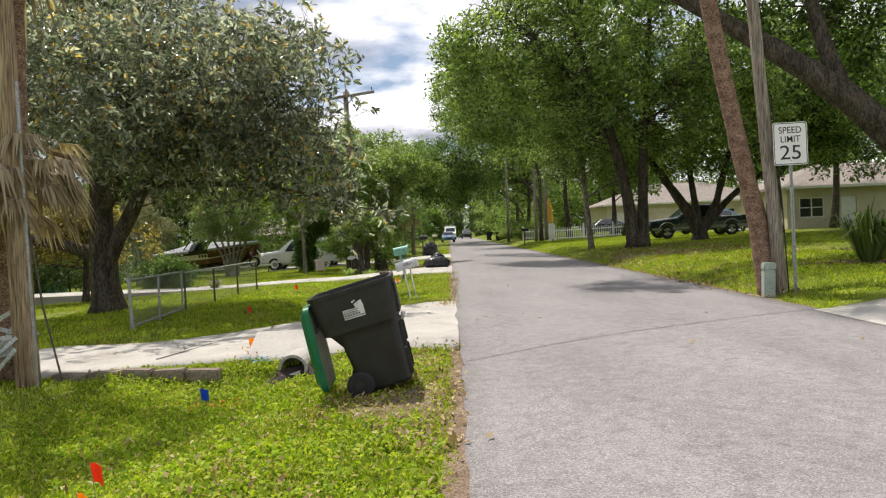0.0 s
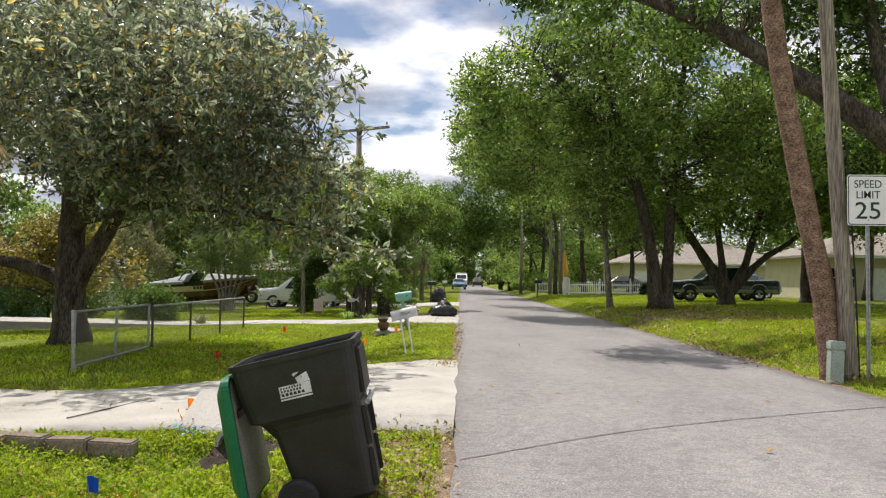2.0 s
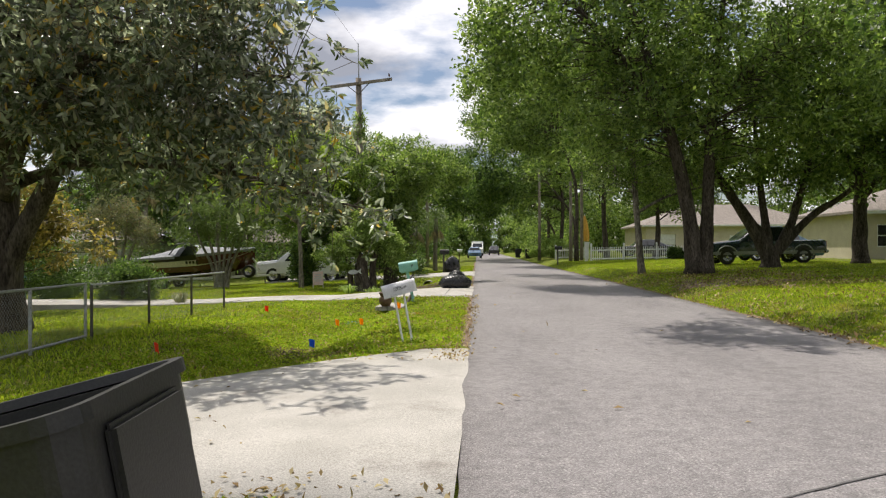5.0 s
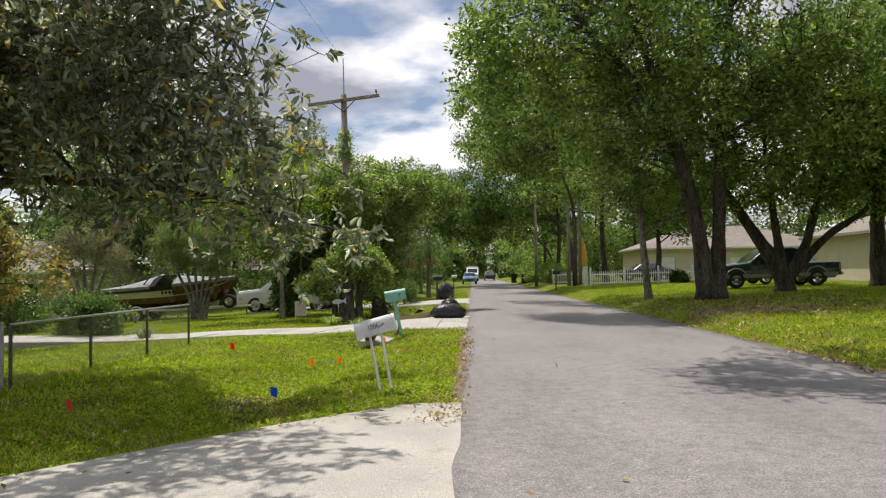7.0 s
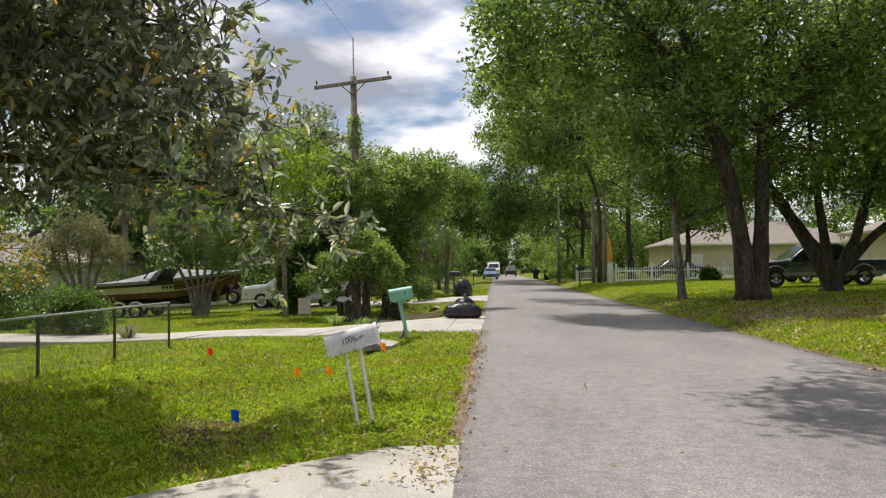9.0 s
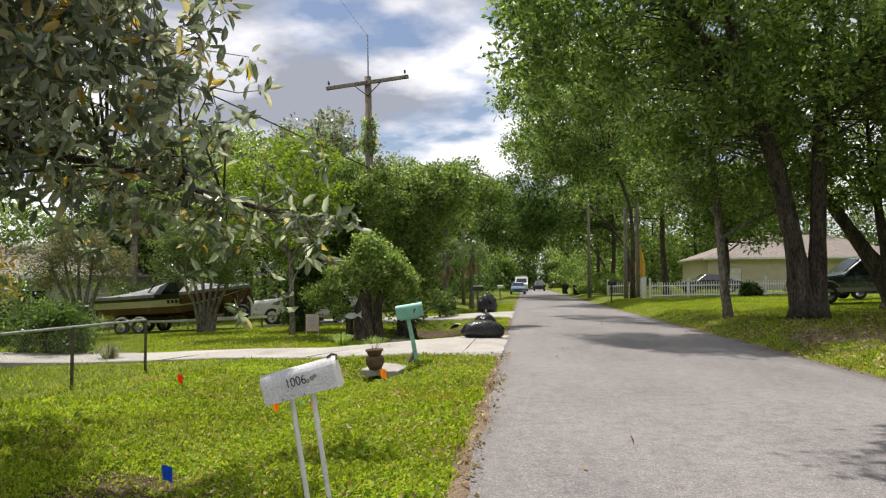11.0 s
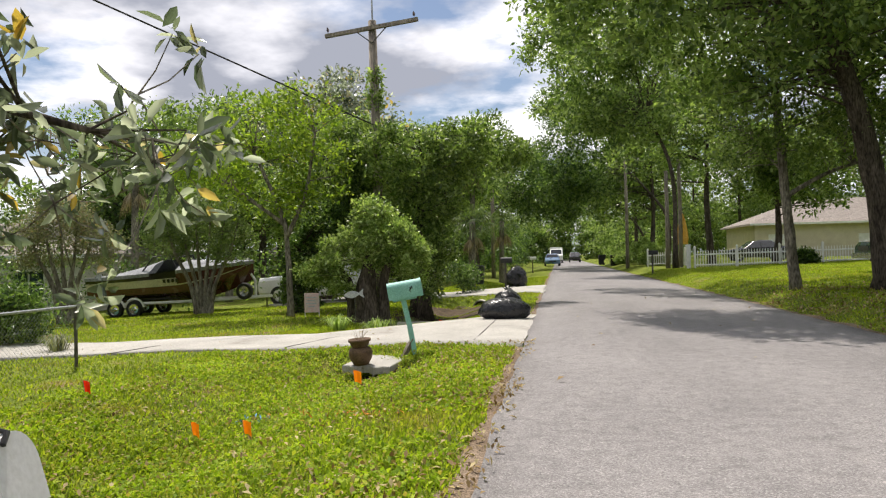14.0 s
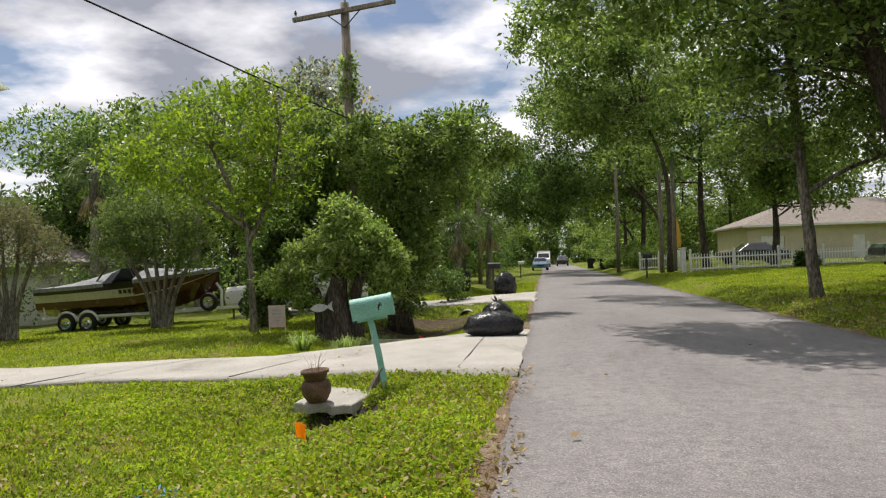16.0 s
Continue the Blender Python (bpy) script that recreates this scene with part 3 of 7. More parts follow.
# great magnolia in the front yard, over the verge
mx, my = -9.0, 18.5
tree("magnolia_tree", Z(mx, my), "large magnolia with glossy dark leaves beside the driveway", [
    [(*Z(mx, my, -0.1), 0.42), (mx - 0.05, my, 1.3, 0.33), (mx - 0.1, my + 0.1, 3.4, 0.26), (mx - 0.3, my + 0.2, 6.2, 0.15), (mx, my, 8.6, 0.05)],
    [(mx, my, 0.9, 0.24), (mx + 0.7, my - 0.1, 2.1, 0.19), (mx + 1.9, my - 0.5, 3.6, 0.14), (mx + 4.0, my - 1.2, 4.4, 0.08), (mx + 6.2, my - 1.7, 4.3, 0.03)],
    [(mx, my, 1.1, 0.2), (mx - 0.9, my - 0.2, 1.5, 0.16), (mx - 2.6, my - 0.6, 2.0, 0.1), (mx - 4.4, my - 0.8, 3.4, 0.04)],
    [(mx, my, 2.6, 0.15), (mx + 1.5, my - 2.1, 4.2, 0.1), (mx + 3.5, my - 3.7, 4.9, 0.04)],
    [(mx, my, 2.3, 0.16), (mx + 1.5, my - 1.5, 3.6, 0.11), (mx + 3.6, my - 3.0, 4.6, 0.05)],
    [(mx, my, 2.6, 0.14), (mx + 2.0, my - 0.4, 3.0, 0.09), (mx + 5.0, my - 1.0, 2.7, 0.05), (mx + 7.2, my - 1.2, 2.1, 0.02)],
], [(-9.2, 18.3, 6.3, 3.2, 2.8, 2.5), (-6.6, 17.6, 5.0, 2.4, 1.8, 1.9), (-4.4, 16.6, 4.8, 2.0, 1.1, 1.7), (-2.5, 16.1, 4.1, 1.2, 0.8, 1.3), (-6.6, 19.2, 4.4, 2.0, 1.2, 1.5),
    (-2.9, 16.4, 2.7, 1.0, 0.8, 0.6), (-6.0, 17.4, 3.3, 2.0, 1.5, 1.0), (-11.8, 18.2, 5.6, 2.2, 2.2, 2.3), (-3.8, 16.3, 5.8, 1.0, 0.7, 0.8), (-6.8, 17.6, 6.8, 1.7, 1.6, 1.3), (-1.9, 17.6, 2.0, 0.7, 0.4, 0.45), (-4.3, 17.2, 2.6, 1.0, 0.6, 0.5),
    # next two rows: boughs added overhead so their shade reaches verge and driveway
    (-5.0, 14.8, 4.8, 1.7, 1.1, 1.2), (-6.6, 14.2, 4.6, 2.0, 1.4, 1.3), (-8.2, 15.4, 5.2, 2.0, 1.6, 1.6), (-3.7, 15.2, 5.0, 0.9, 0.8, 0.9), (-2.9, 14.9, 5.5, 1.0, 0.8, 0.5), (-4.3, 14.0, 5.6, 1.3, 0.9, 0.6),
    (-4.8, 13.0, 5.4, 1.4, 1.1, 0.6), (-2.6, 13.5, 5.2, 1.2, 1.0, 0.5), (-6.6, 12.6, 5.6, 1.6, 1.2, 0.7), (-8.6, 13.2, 5.4, 1.6, 1.2, 0.8),
    (-10.4, 17.6, 8.4, 2.6, 2.2, 1.4), (-7.8, 17.2, 8.2, 1.8, 1.6, 1.0), (-12.8, 17.2, 7.4, 2.0, 1.8, 1.6), (-12.6, 17.0, 4.0, 1.8, 1.4, 1.2), (-5.3, 16.3, 3.8, 1.6, 0.9, 0.8), (-4.1, 16.0, 4.5, 1.3, 0.8, 0.8), (-7.2, 16.4, 3.9, 1.8, 1.2, 0.9),
    (-3.4, 16.9, 3.5, 1.0, 0.7, 0.8), (-3.9, 17.0, 3.0, 1.1, 0.7, 0.7), (-2.3, 17.3, 2.3, 0.7, 0.4, 0.35)],
    1850, 9, 0.165, "bark", "magnolia_leaf", clump=0.42, seed=3, ratio=0.38, twig=0.022, whorls=4, reach=1.4)

# oaks on the verge opposite
tree("oak_tree", Z(8.5, 32.5), "tall double-trunked oak with dark bark on the verge", [
    [(*Z(8.35, 32.5, -0.1), 0.34), (8.2, 32.5, 2.2, 0.27), (7.7, 32.4, 4.6, 0.22), (7.0, 32.3, 7.0, 0.17), (5.8, 32.0, 10.5, 0.09)],
    [(*Z(8.75, 32.55, -0.1), 0.30), (8.85, 32.6, 2.5, 0.22), (9.0, 32.6, 6.0, 0.18), (9.3, 32.6, 9.0, 0.12), (9.6, 32.4, 12.5, 0.06)],
    [(7.6, 32.4, 5.0, 0.15), (6.0, 31.5, 7.5, 0.11), (4.0, 30.5, 9.5, 0.07), (2.0, 29.8, 10.6, 0.03)],
    [(8.9, 32.6, 5.6, 0.16), (7.2, 35.0, 8.2, 0.12), (4.6, 38.5, 9.8, 0.08), (2.2, 42.5, 10.6, 0.03)],
    [(9.0, 32.6, 6.5, 0.14), (10.8, 32.2, 8.2, 0.1), (13.0, 32.0, 9.2, 0.05)],
# the last ellipsoid is unseen behind the crown, added to shade the trunk's foot
], [(6.5, 32, 9.4, 4.2, 3.8, 3.4), (3.2, 31.5, 9.4, 3.0, 3.0, 2.3), (10.0, 32, 9.4, 4.0, 3.6, 3.2), (2.0, 31, 7.4, 1.7, 2.2, 1.6), (0.9, 32.6, 8.8, 1.3, 2.4, 1.3), (2.2, 43.0, 10.2, 2.4, 3.0, 1.2), (4.4, 39.5, 9.6, 2.4, 2.6, 1.5), (0.4, 44.5, 9.8, 1.2, 2.2, 0.9), (8.5, 41.0, 9.5, 3.0, 2.5, 1.3), (12.0, 42.0, 9.0, 3.0, 2.5, 1.3), (5.2, 31.5, 6.2, 2.6, 2.4, 1.5),
    (9.6, 31.6, 5.9, 2.4, 2.2, 1.4), (13, 32.2, 7.4, 2.8, 3, 2.6), (7, 32, 12.6, 4, 4, 2.4), (7.2, 36.6, 10.4, 3.4, 2.4, 1.8)],
    1600, 44, 0.20, "bark", "oak_leaf", clump=0.5, seed=5, group="oaks on the verge")
tree("oak_tree", Z(12.6, 36.6), "multi-trunked spreading oak beside the parked pickup", [
    [(*Z(12.6, 36.6, -0.1), 0.42), (12.5, 36.6, 1.2, 0.36), (11.6, 36.5, 2.6, 0.24), (10.4, 36.2, 4.2, 0.17), (9.0, 36, 6.2, 0.08)],
    [(12.6, 36.6, 0.9, 0.22), (12.4, 36.6, 2.6, 0.17), (12.2, 36.8, 4.8, 0.11), (12.0, 36.8, 7.5, 0.05)],
    [(12.75, 36.6, 0.9, 0.24), (13.4, 36.5, 2.2, 0.19), (13.9, 36.4, 4.0, 0.14), (14.6, 36.2, 6.6, 0.07)],
    [(12.8, 36.6, 1.0, 0.2), (14.2, 36.4, 2.6, 0.15), (15.6, 36.2, 3.6, 0.1), (17.0, 36, 5.2, 0.04)],
], [(12.0, 36.5, 6.6, 4.4, 3.4, 2.6), (15.6, 36.4, 5.6, 3.4, 3.0, 2.2), (10.4, 36.4, 4.9, 2.4, 2.2, 1.2), (13.6, 36.2, 4.2, 2.4, 2.0, 0.9), (18, 36.4, 7.2, 3, 3, 2.8), (11.5, 37.5, 9.6, 3.4, 3.0, 2.0), (15.5, 37.0, 9.4, 3.4, 3.0, 2.4)],
    760, 44, 0.20, "bark", "oak_leaf", clump=0.48, seed=6, group="oaks on the verge")
# crown takes the darker leaf: its shaded side is put into the colour
tree("oak_tree", Z(17.0, 38.0), "dark straight-trunked oak beside the pickup", [
    [(*Z(17.0, 38.0, -0.1), 0.36), (17.0, 38, 2.0, 0.3), (17.1, 38, 5.4, 0.24), (17.2, 38, 9.5, 0.1)],
    [(17.05, 38, 3.4, 0.16), (18.6, 37.8, 5.4, 0.1), (20.4, 37.6, 7.2, 0.05)],
    [(17.05, 38, 4.2, 0.15), (15.6, 37.6, 6.4, 0.1), (14.2, 37.2, 8.2, 0.05)],
], [(17, 38, 9.0, 4.6, 4, 3.4), (20.5, 37.5, 7.4, 3.4, 3, 3), (14.5, 37.5, 9.2, 3, 3, 2.4), (17.4, 37.4, 6.0, 2.6, 2.4, 1.3), (20.5, 36.8, 4.4, 2.4, 2.2, 1.0)],
    720, 44, 0.20, "bark", "dark_and_shaded_leaf", clump=0.5, seed=7, group="oaks on the verge")
# leaning oak by the speed sign; its boughs reach over the road
# darker leaf than the other oaks, to paint the shade on this crown
tree("oak_tree", Z(13.2, 17.0), "massive leaning oak with boughs reaching over the road", [
    [(*Z(13.2, 17.0, -0.1), 0.55), (12.2, 17.2, 2.2, 0.42), (10.2, 17.6, 4.4, 0.33), (8.2, 18.0, 6.0, 0.25), (5.6, 18.6, 7.8, 0.16), (3.2, 19.4, 8.9, 0.08), (1.4, 19.8, 9.4, 0.03)],
    [(10.2, 17.6, 4.4, 0.24), (9.8, 18.2, 6.8, 0.17), (9.6, 18.6, 10.0, 0.07)],
    [(12.4, 17.1, 2.0, 0.26), (13.6, 17.6, 4.6, 0.2), (14.6, 18, 8, 0.1)],
], [(3.0, 20.2, 9.1, 1.6, 2.8, 0.7), (1.6, 19.6, 9.3, 1.1, 1.5, 0.5), (6.6, 19, 9.0, 2.8, 2.6, 1.5), (10, 18.8, 9.8, 3.2, 3, 2.2), (14.5, 18.4, 9.4, 3.6, 3.4, 2.8), (12.6, 20, 6.6, 2.2, 2.2, 1.4), (16.5, 18.4, 6.2, 2.4, 2.4, 2.0), (15.5, 21.5, 4.8, 2.6, 2.4, 1.2), (9.4, 19.8, 7.4, 2.0, 1.6, 1.2), (11.6, 22.5, 7.0, 2.0, 1.6, 1.3)],
    1120, 50, 0.18, "bark", "dark_and_shaded_leaf", clump=0.5, seed=8, group="oaks on the verge")
# slim trees
tree("slim_tree", Z(6.75, 34.2), "slim straight-trunked young tree on the verge", [
    [(*Z(6.75, 34.2, -0.1), 0.14), (6.6, 34.2, 2.2, 0.125), (6.45, 34.2, 4.4, 0.11), (6.2, 34.2, 7.5, 0.07)],
    [(6.55, 34.2, 2.7, 0.07), (7.6, 34.0, 3.3, 0.05), (9.0, 33.8, 3.7, 0.03)],
    [(6.5, 34.2, 3.4, 0.06), (5.8, 34.0, 4.2, 0.03)],
], [(7.9, 34, 4.2, 1.6, 1.4, 0.8), (5.7, 34, 4.5, 1.3, 1.3, 1.1), (6.4, 34, 6.8, 2.0, 2.0, 1.8), (8.8, 34.4, 5.2, 1.5, 1.4, 1.0), (8.4, 34.0, 3.7, 1.2, 1.0, 0.4), (5.0, 34.0, 5.4, 1.2, 1.2, 0.8)],
    270, 70, 0.12, "pale_bark", "oak_leaf", clump=0.55, seed=9)

# far trees that close the street: x, y, height, crown width, foliage, lowest crown share
rng_far = random.Random(11)
FAR = [
    (10.5, 66, 16, 7.5, "oak_leaf", 0.38), (8.5, 84, 17, 8, "oak_leaf", 0.2), (-7, 58, 9, 5, "oak_leaf", 0.25), (-8.5, 72, 12, 6.5, "oak_leaf", 0.3),
    (9.0, 104, 17, 9, "oak_leaf", 0.12), (-9, 92, 13, 8, "oak_leaf", 0.15), (-10, 120, 16, 9, "oak_leaf", 0.1), (11, 132, 17, 9, "oak_leaf", 0.1), (-16, 56, 9, 6, "oak_leaf", 0.2), (-22, 50, 9, 6.5, "dark_and_shaded_leaf", 0.2),
    (-30, 44, 10, 7, "oak_leaf", 0.2), (-13, 66, 10, 7, "oak_leaf", 0.2), (-24, 66, 12, 8, "oak_leaf", 0.15), (-24, 34, 7, 4.5, "dark_and_shaded_leaf", 0.2), (-19, 24, 7, 4.5, "dark_and_shaded_leaf", 0.15), (-24, 17, 8, 5, "oak_leaf", 0.2), (24, 46, 14, 7, "oak_leaf", 0.4), (31, 62, 15, 8, "dark_and_shaded_leaf", 0.3),
    (28, 98, 15, 9, "oak_leaf", 0.15), (34, 40, 14, 8, "oak_leaf", 0.25), (24, 26, 13, 7, "dark_and_shaded_leaf", 0.35), (42, 80, 16, 9, "oak_leaf", 0.15), (-5, 190, 22, 14, "dark_and_shaded_leaf", 0.1), (8, 196, 22, 14, "dark_and_shaded_leaf", 0.1), (17, 112, 16, 9, "oak_leaf", 0.1), (-18, 96, 14, 8, "oak_leaf", 0.1), (20, 14, 12, 6, "oak_leaf", 0.35), (-20, 8, 8, 5, "oak_leaf", 0.2), (30, 10, 13, 7, "dark_and_shaded_leaf", 0.2), (20, 102, 15, 8, "oak_leaf", 0.25), (30, 106, 15, 9, "dark_and_shaded_leaf", 0.2), (38, 96, 14, 9, "oak_leaf", 0.2), (-15, 51, 10, 5.5, "oak_leaf", 0.2), (-19, 58, 11, 6, "dark_and_shaded_leaf", 0.2), (-27, 58, 11, 7, "oak_leaf", 0.2), (13.5, 62, 9, 4, "oak_leaf", 0.45)]
for i, (x, y, h, w, mt, low) in enumerate(FAR):
    b = Z(x, y)
    bl = [(x + rng_far.uniform(-w, w) * 0.5, y + rng_far.uniform(-2.5, 2.5), h * (low + 0.1 + rng_far.random() * (0.8 - low)), w * rng_far.uniform(0.32, 0.55), w * 0.4, h * rng_far.uniform(0.11, 0.19)) for _ in range(12)]
    bx = b[0]
    tree("street_tree", b, "leafy shade tree further along the street", [[(*b, 0.24), (bx + rng_far.uniform(-.3, .3), y, h * 0.3, 0.18), (x, y, h * 0.7, 0.08)]],
         bl, 340 if y < 90 else 170, 44, 0.27 if y < 80 else 0.4, "bark", mt, clump=0.72 if y < 90 else 0.95, seed=40 + i, twig=0.03, group="trees along the street", reach=4)
# boughs that arch over the street
for i, (bx, y, x0, x1, z0, z1) in enumerate([(7.3, 60, -1.0, 8.5, 7.5, 15.5), (9.0, 76, -1.8, 8.0, 5.2, 15), (-7.5, 86, -6.0, 3.0, 4.4, 12), (9.0, 96, -2.0, 8, 4.2, 14)]):
    b = Z(bx, y)
    bl = [(rng_far.uniform(x0 + 1.6, x1 - 1.6), y + rng_far.uniform(-3, 3), rng_far.uniform(z0 + 1, z1 - 1), 2.3, 2.3, 1.6) for _ in range(14)]
    tree("street_tree", b, "tall oak arching its boughs over the street", [[(*b, 0.15), (bx - 0.05, y, z0 * 0.8, 0.12), (bx * 0.6 + (x0 + x1) * 0.2, y, z0 + 2.2, 0.07)]],
         bl, 400, 48, 0.26, "bark", "oak_leaf" if i < 1 else "dark_and_shaded_leaf", clump=0.68, seed=90 + i, twig=0.03, group="trees along the street", reach=4)
# left garden: light green tree, ivy-covered mass, vine shrub, crape myrtles
tree("lime_tree", Z(-6.6, 33.0), "slender tree with bright yellow-green foliage", [
    [(*Z(-6.6, 33.0, -0.1), 0.095), (-6.65, 33, 1.6, 0.075), (-6.8, 33, 2.6, 0.06), (-7.6, 33, 4.4, 0.04)],
    [(-6.65, 33, 2.0, 0.07), (-6.1, 33, 3.2, 0.05), (-5.8, 33, 4.8, 0.03)],
    [(-6.7, 33, 2.3, 0.06), (-8.2, 33, 3.4, 0.04), (-9.4, 33, 4.2, 0.02)]],
    [(-7.0, 33, 5.0, 1.5, 1.4, 0.9), (-8.6, 33, 4.4, 1.4, 1.3, 0.7), (-6.2, 33, 5.4, 1.0, 1.2, 0.7), (-9.6, 33, 3.9, 0.8, 1.0, 0.5), (-7.4, 33, 3.3, 1.6, 1.2, 0.6), (-5.9, 33, 3.9, 1.0, 1.1, 0.8)],
    150, 52, 0.14, "pale_bark", "lime_leaf", clump=0.46, seed=21)
tree("ivy_covered_tree", Z(-3.3, 34.6), "tree smothered in dark ivy beside the utility pole", [
    [(*Z(-3.3, 34.6, -0.1), 0.3), (-3.3, 34.6, 2.2, 0.24), (-3.2, 34.6, 4.4, 0.1)]],
    [(-3.2, 34.6, 1.5, 0.85, 0.9, 1.7), (-3.1, 34.6, 3.2, 1.1, 1.0, 1.2), (-3.6, 34.6, 4.4, 1.3, 1.1, 0.9), (-2.2, 35, 4.3, 1.0, 1.0, 0.9), (-1.4, 36, 4.6, 1.2, 1.2, 0.9), (-4.9, 36.4, 2.6, 1.4, 0.9, 2.0), (-5.8, 36.2, 4.6, 1.4, 1.2, 1.2), (-7.6, 36.6, 3.2, 1.5, 1.0, 1.3), (-5.4, 35.6, 3.0, 1.0, 0.9, 1.6)],
    430, 105, 0.13, "bark", "oak_leaf", clump=0.42, seed=22, reach=1.6)
tree("vine_shrub", Z(-3.9, 31.0), "overgrown shrub draped with bright green vines", [
    [(*Z(-3.9, 31.0, -0.1), 0.32), (-3.9, 31, 0.6, 0.26), (-3.8, 31, 1.4, 0.12)], [(*Z(-3.5, 31.1, -0.1), 0.14), (-3.5, 31.1, 0.8, 0.12), (-3.2, 31, 1.5, 0.06)], [(*Z(-4.3, 31.1, -0.1), 0.12), (-4.4, 31.1, 0.8, 0.1), (-4.8, 31, 1.2, 0.05)]],
    [(-4.2, 31, 1.55, 0.75, 0.8, 0.5), (-3.4, 31, 1.75, 0.6, 0.7, 0.45), (-2.85, 31, 1.45, 0.45, 0.6, 0.4), (-5.0, 31, 1.1, 0.55, 0.6, 0.3), (-3.7, 31, 2.3, 0.42, 0.5, 0.4), (-3.9, 31, 2.6, 0.22, 0.3, 0.22), (-2.7, 31, 1.0, 0.3, 0.4, 0.3), (-4.5, 30.8, 0.8, 0.4, 0.4, 0.25), (-3.1, 30.9, 2.0, 0.35, 0.4, 0.25)],
    300, 60, 0.1, "bark", "vine_leaf", clump=0.2, seed=23, category="shrub", twig=0.008)
tree("dark_shrub", Z(-6.9, 34.6), "dense dark evergreen shrub by the white car", [
    [(*Z(-6.9, 34.6, -0.1), 0.16), (-6.9, 34.6, 0.8, 0.1), (-6.9, 34.6, 1.6, 0.04)]],
    [(-6.85, 34.6, 0.45, 0.5, 0.5, 0.75), (-6.8, 34.6, 1.4, 0.55, 0.5, 0.7), (-6.2, 34.8, 2.3, 0.8, 0.7, 0.7)], 150, 100, 0.11, "bark", "dark_and_shaded_leaf", clump=0.26, seed=24, category="shrub")
tree("crape_myrtle", Z(-11.2, 37.0), "multi-stemmed crape myrtle with soft green foliage on the lawn", [
    [(*Z(-11.2 + dx * 0.25, 37.0, -0.1), 0.09), (-11.2 + dx * 0.5, 37, 0.6, 0.07), (-11.2 + dx, 37 + dx * 0.2, 1.7, 0.05), (-11.2 + dx * 1.5, 37, 2.8, 0.02)] for dx in (-0.9, -0.5, -0.15, 0.2, 0.55, 0.9)],
    [(-11.2, 37, 2.6, 1.1, 1.1, 0.9), (-12.4, 37, 2.2, 0.9, 0.9, 0.7), (-10.2, 37, 2.0, 0.8, 0.9, 0.7), (-11.6, 37, 3.4, 0.9, 0.9, 0.5), (-10.6, 37, 3.3, 0.7, 0.8, 0.5), (-12.6, 37, 3.0, 0.6, 0.7, 0.5)],
    200, 90, 0.085, "pale_bark", "myrtle_leaf", clump=0.36, seed=25, group="crape myrtles on the lawn", twig=0.01)
tree("crape_myrtle", Z(-15.2, 35.5), "multi-stemmed crape myrtle with greyish thinning foliage", [
    [(*Z(-15.2 + dx * 0.25, 35.5, -0.1), 0.10), (-15.2 + dx * 0.5, 35.5, 0.6, 0.08), (-15.2 + dx, 35.5 + dx * 0.2, 1.7, 0.05), (-15.2 + dx * 1.5, 35.5, 2.8, 0.02)] for dx in (-0.9, -0.5, -0.1, 0.3, 0.7)],
    [(-15.2, 35.5, 2.4, 1.1, 1.1, 0.9), (-16.4, 35.5, 2.1, 0.9, 0.9, 0.8), (-14.2, 35.5, 2.0, 0.8, 0.9, 0.7), (-15.4, 35.5, 3.1, 0.9, 0.9, 0.5)],
    170, 80, 0.085, "pale_bark", "grey_leaf", clump=0.4, seed=26, group="crape myrtles on the lawn", twig=0.01)
# magnolia far behind the utility pole
tree("magnolia_tree", Z(-8.8, 43.0), "tall magnolia with bronze-green leaves behind the garden", [
    [(*Z(-8.8, 43.0, -0.1), 0.3), (-8.8, 43, 3.5, 0.22), (-8.7, 43, 8.6, 0.06)]],
    [(-8.8, 43, 7.9, 1.9, 1.8, 1.2), (-7.6, 43, 7.2, 1.5, 1.5, 1.0), (-10.2, 43, 7.1, 1.4, 1.5, 1.0), (-8.8, 43, 5.6, 2.6, 2, 1.4), (-6.0, 42, 5.6, 1.8, 1.6, 1.2)], 190, 70, 0.2, "bark", "magnolia_leaf", clump=0.55, seed=27)
tree("magnolia_tree", Z(-12.6, 24.5), "low tree with golden-brown leaves behind the chain-link fence", [
    [(*Z(-12.6, 24.5, -0.1), 0.12), (-12.5, 24.5, 1.0, 0.09), (-12.4, 24.5, 2.4, 0.03)]],
    [(-12.8, 24.5, 1.7, 1.6, 1.1, 0.8), (-11.2, 24.8, 1.5, 1.1, 1.0, 0.7), (-14.4, 24.5, 1.6, 1.3, 1.0, 0.9), (-12.4, 24.5, 2.6, 1.3, 1.0, 0.6)], 170, 44, 0.14, "bark", "golden_leaf", clump=0.4, seed=28, long=True)
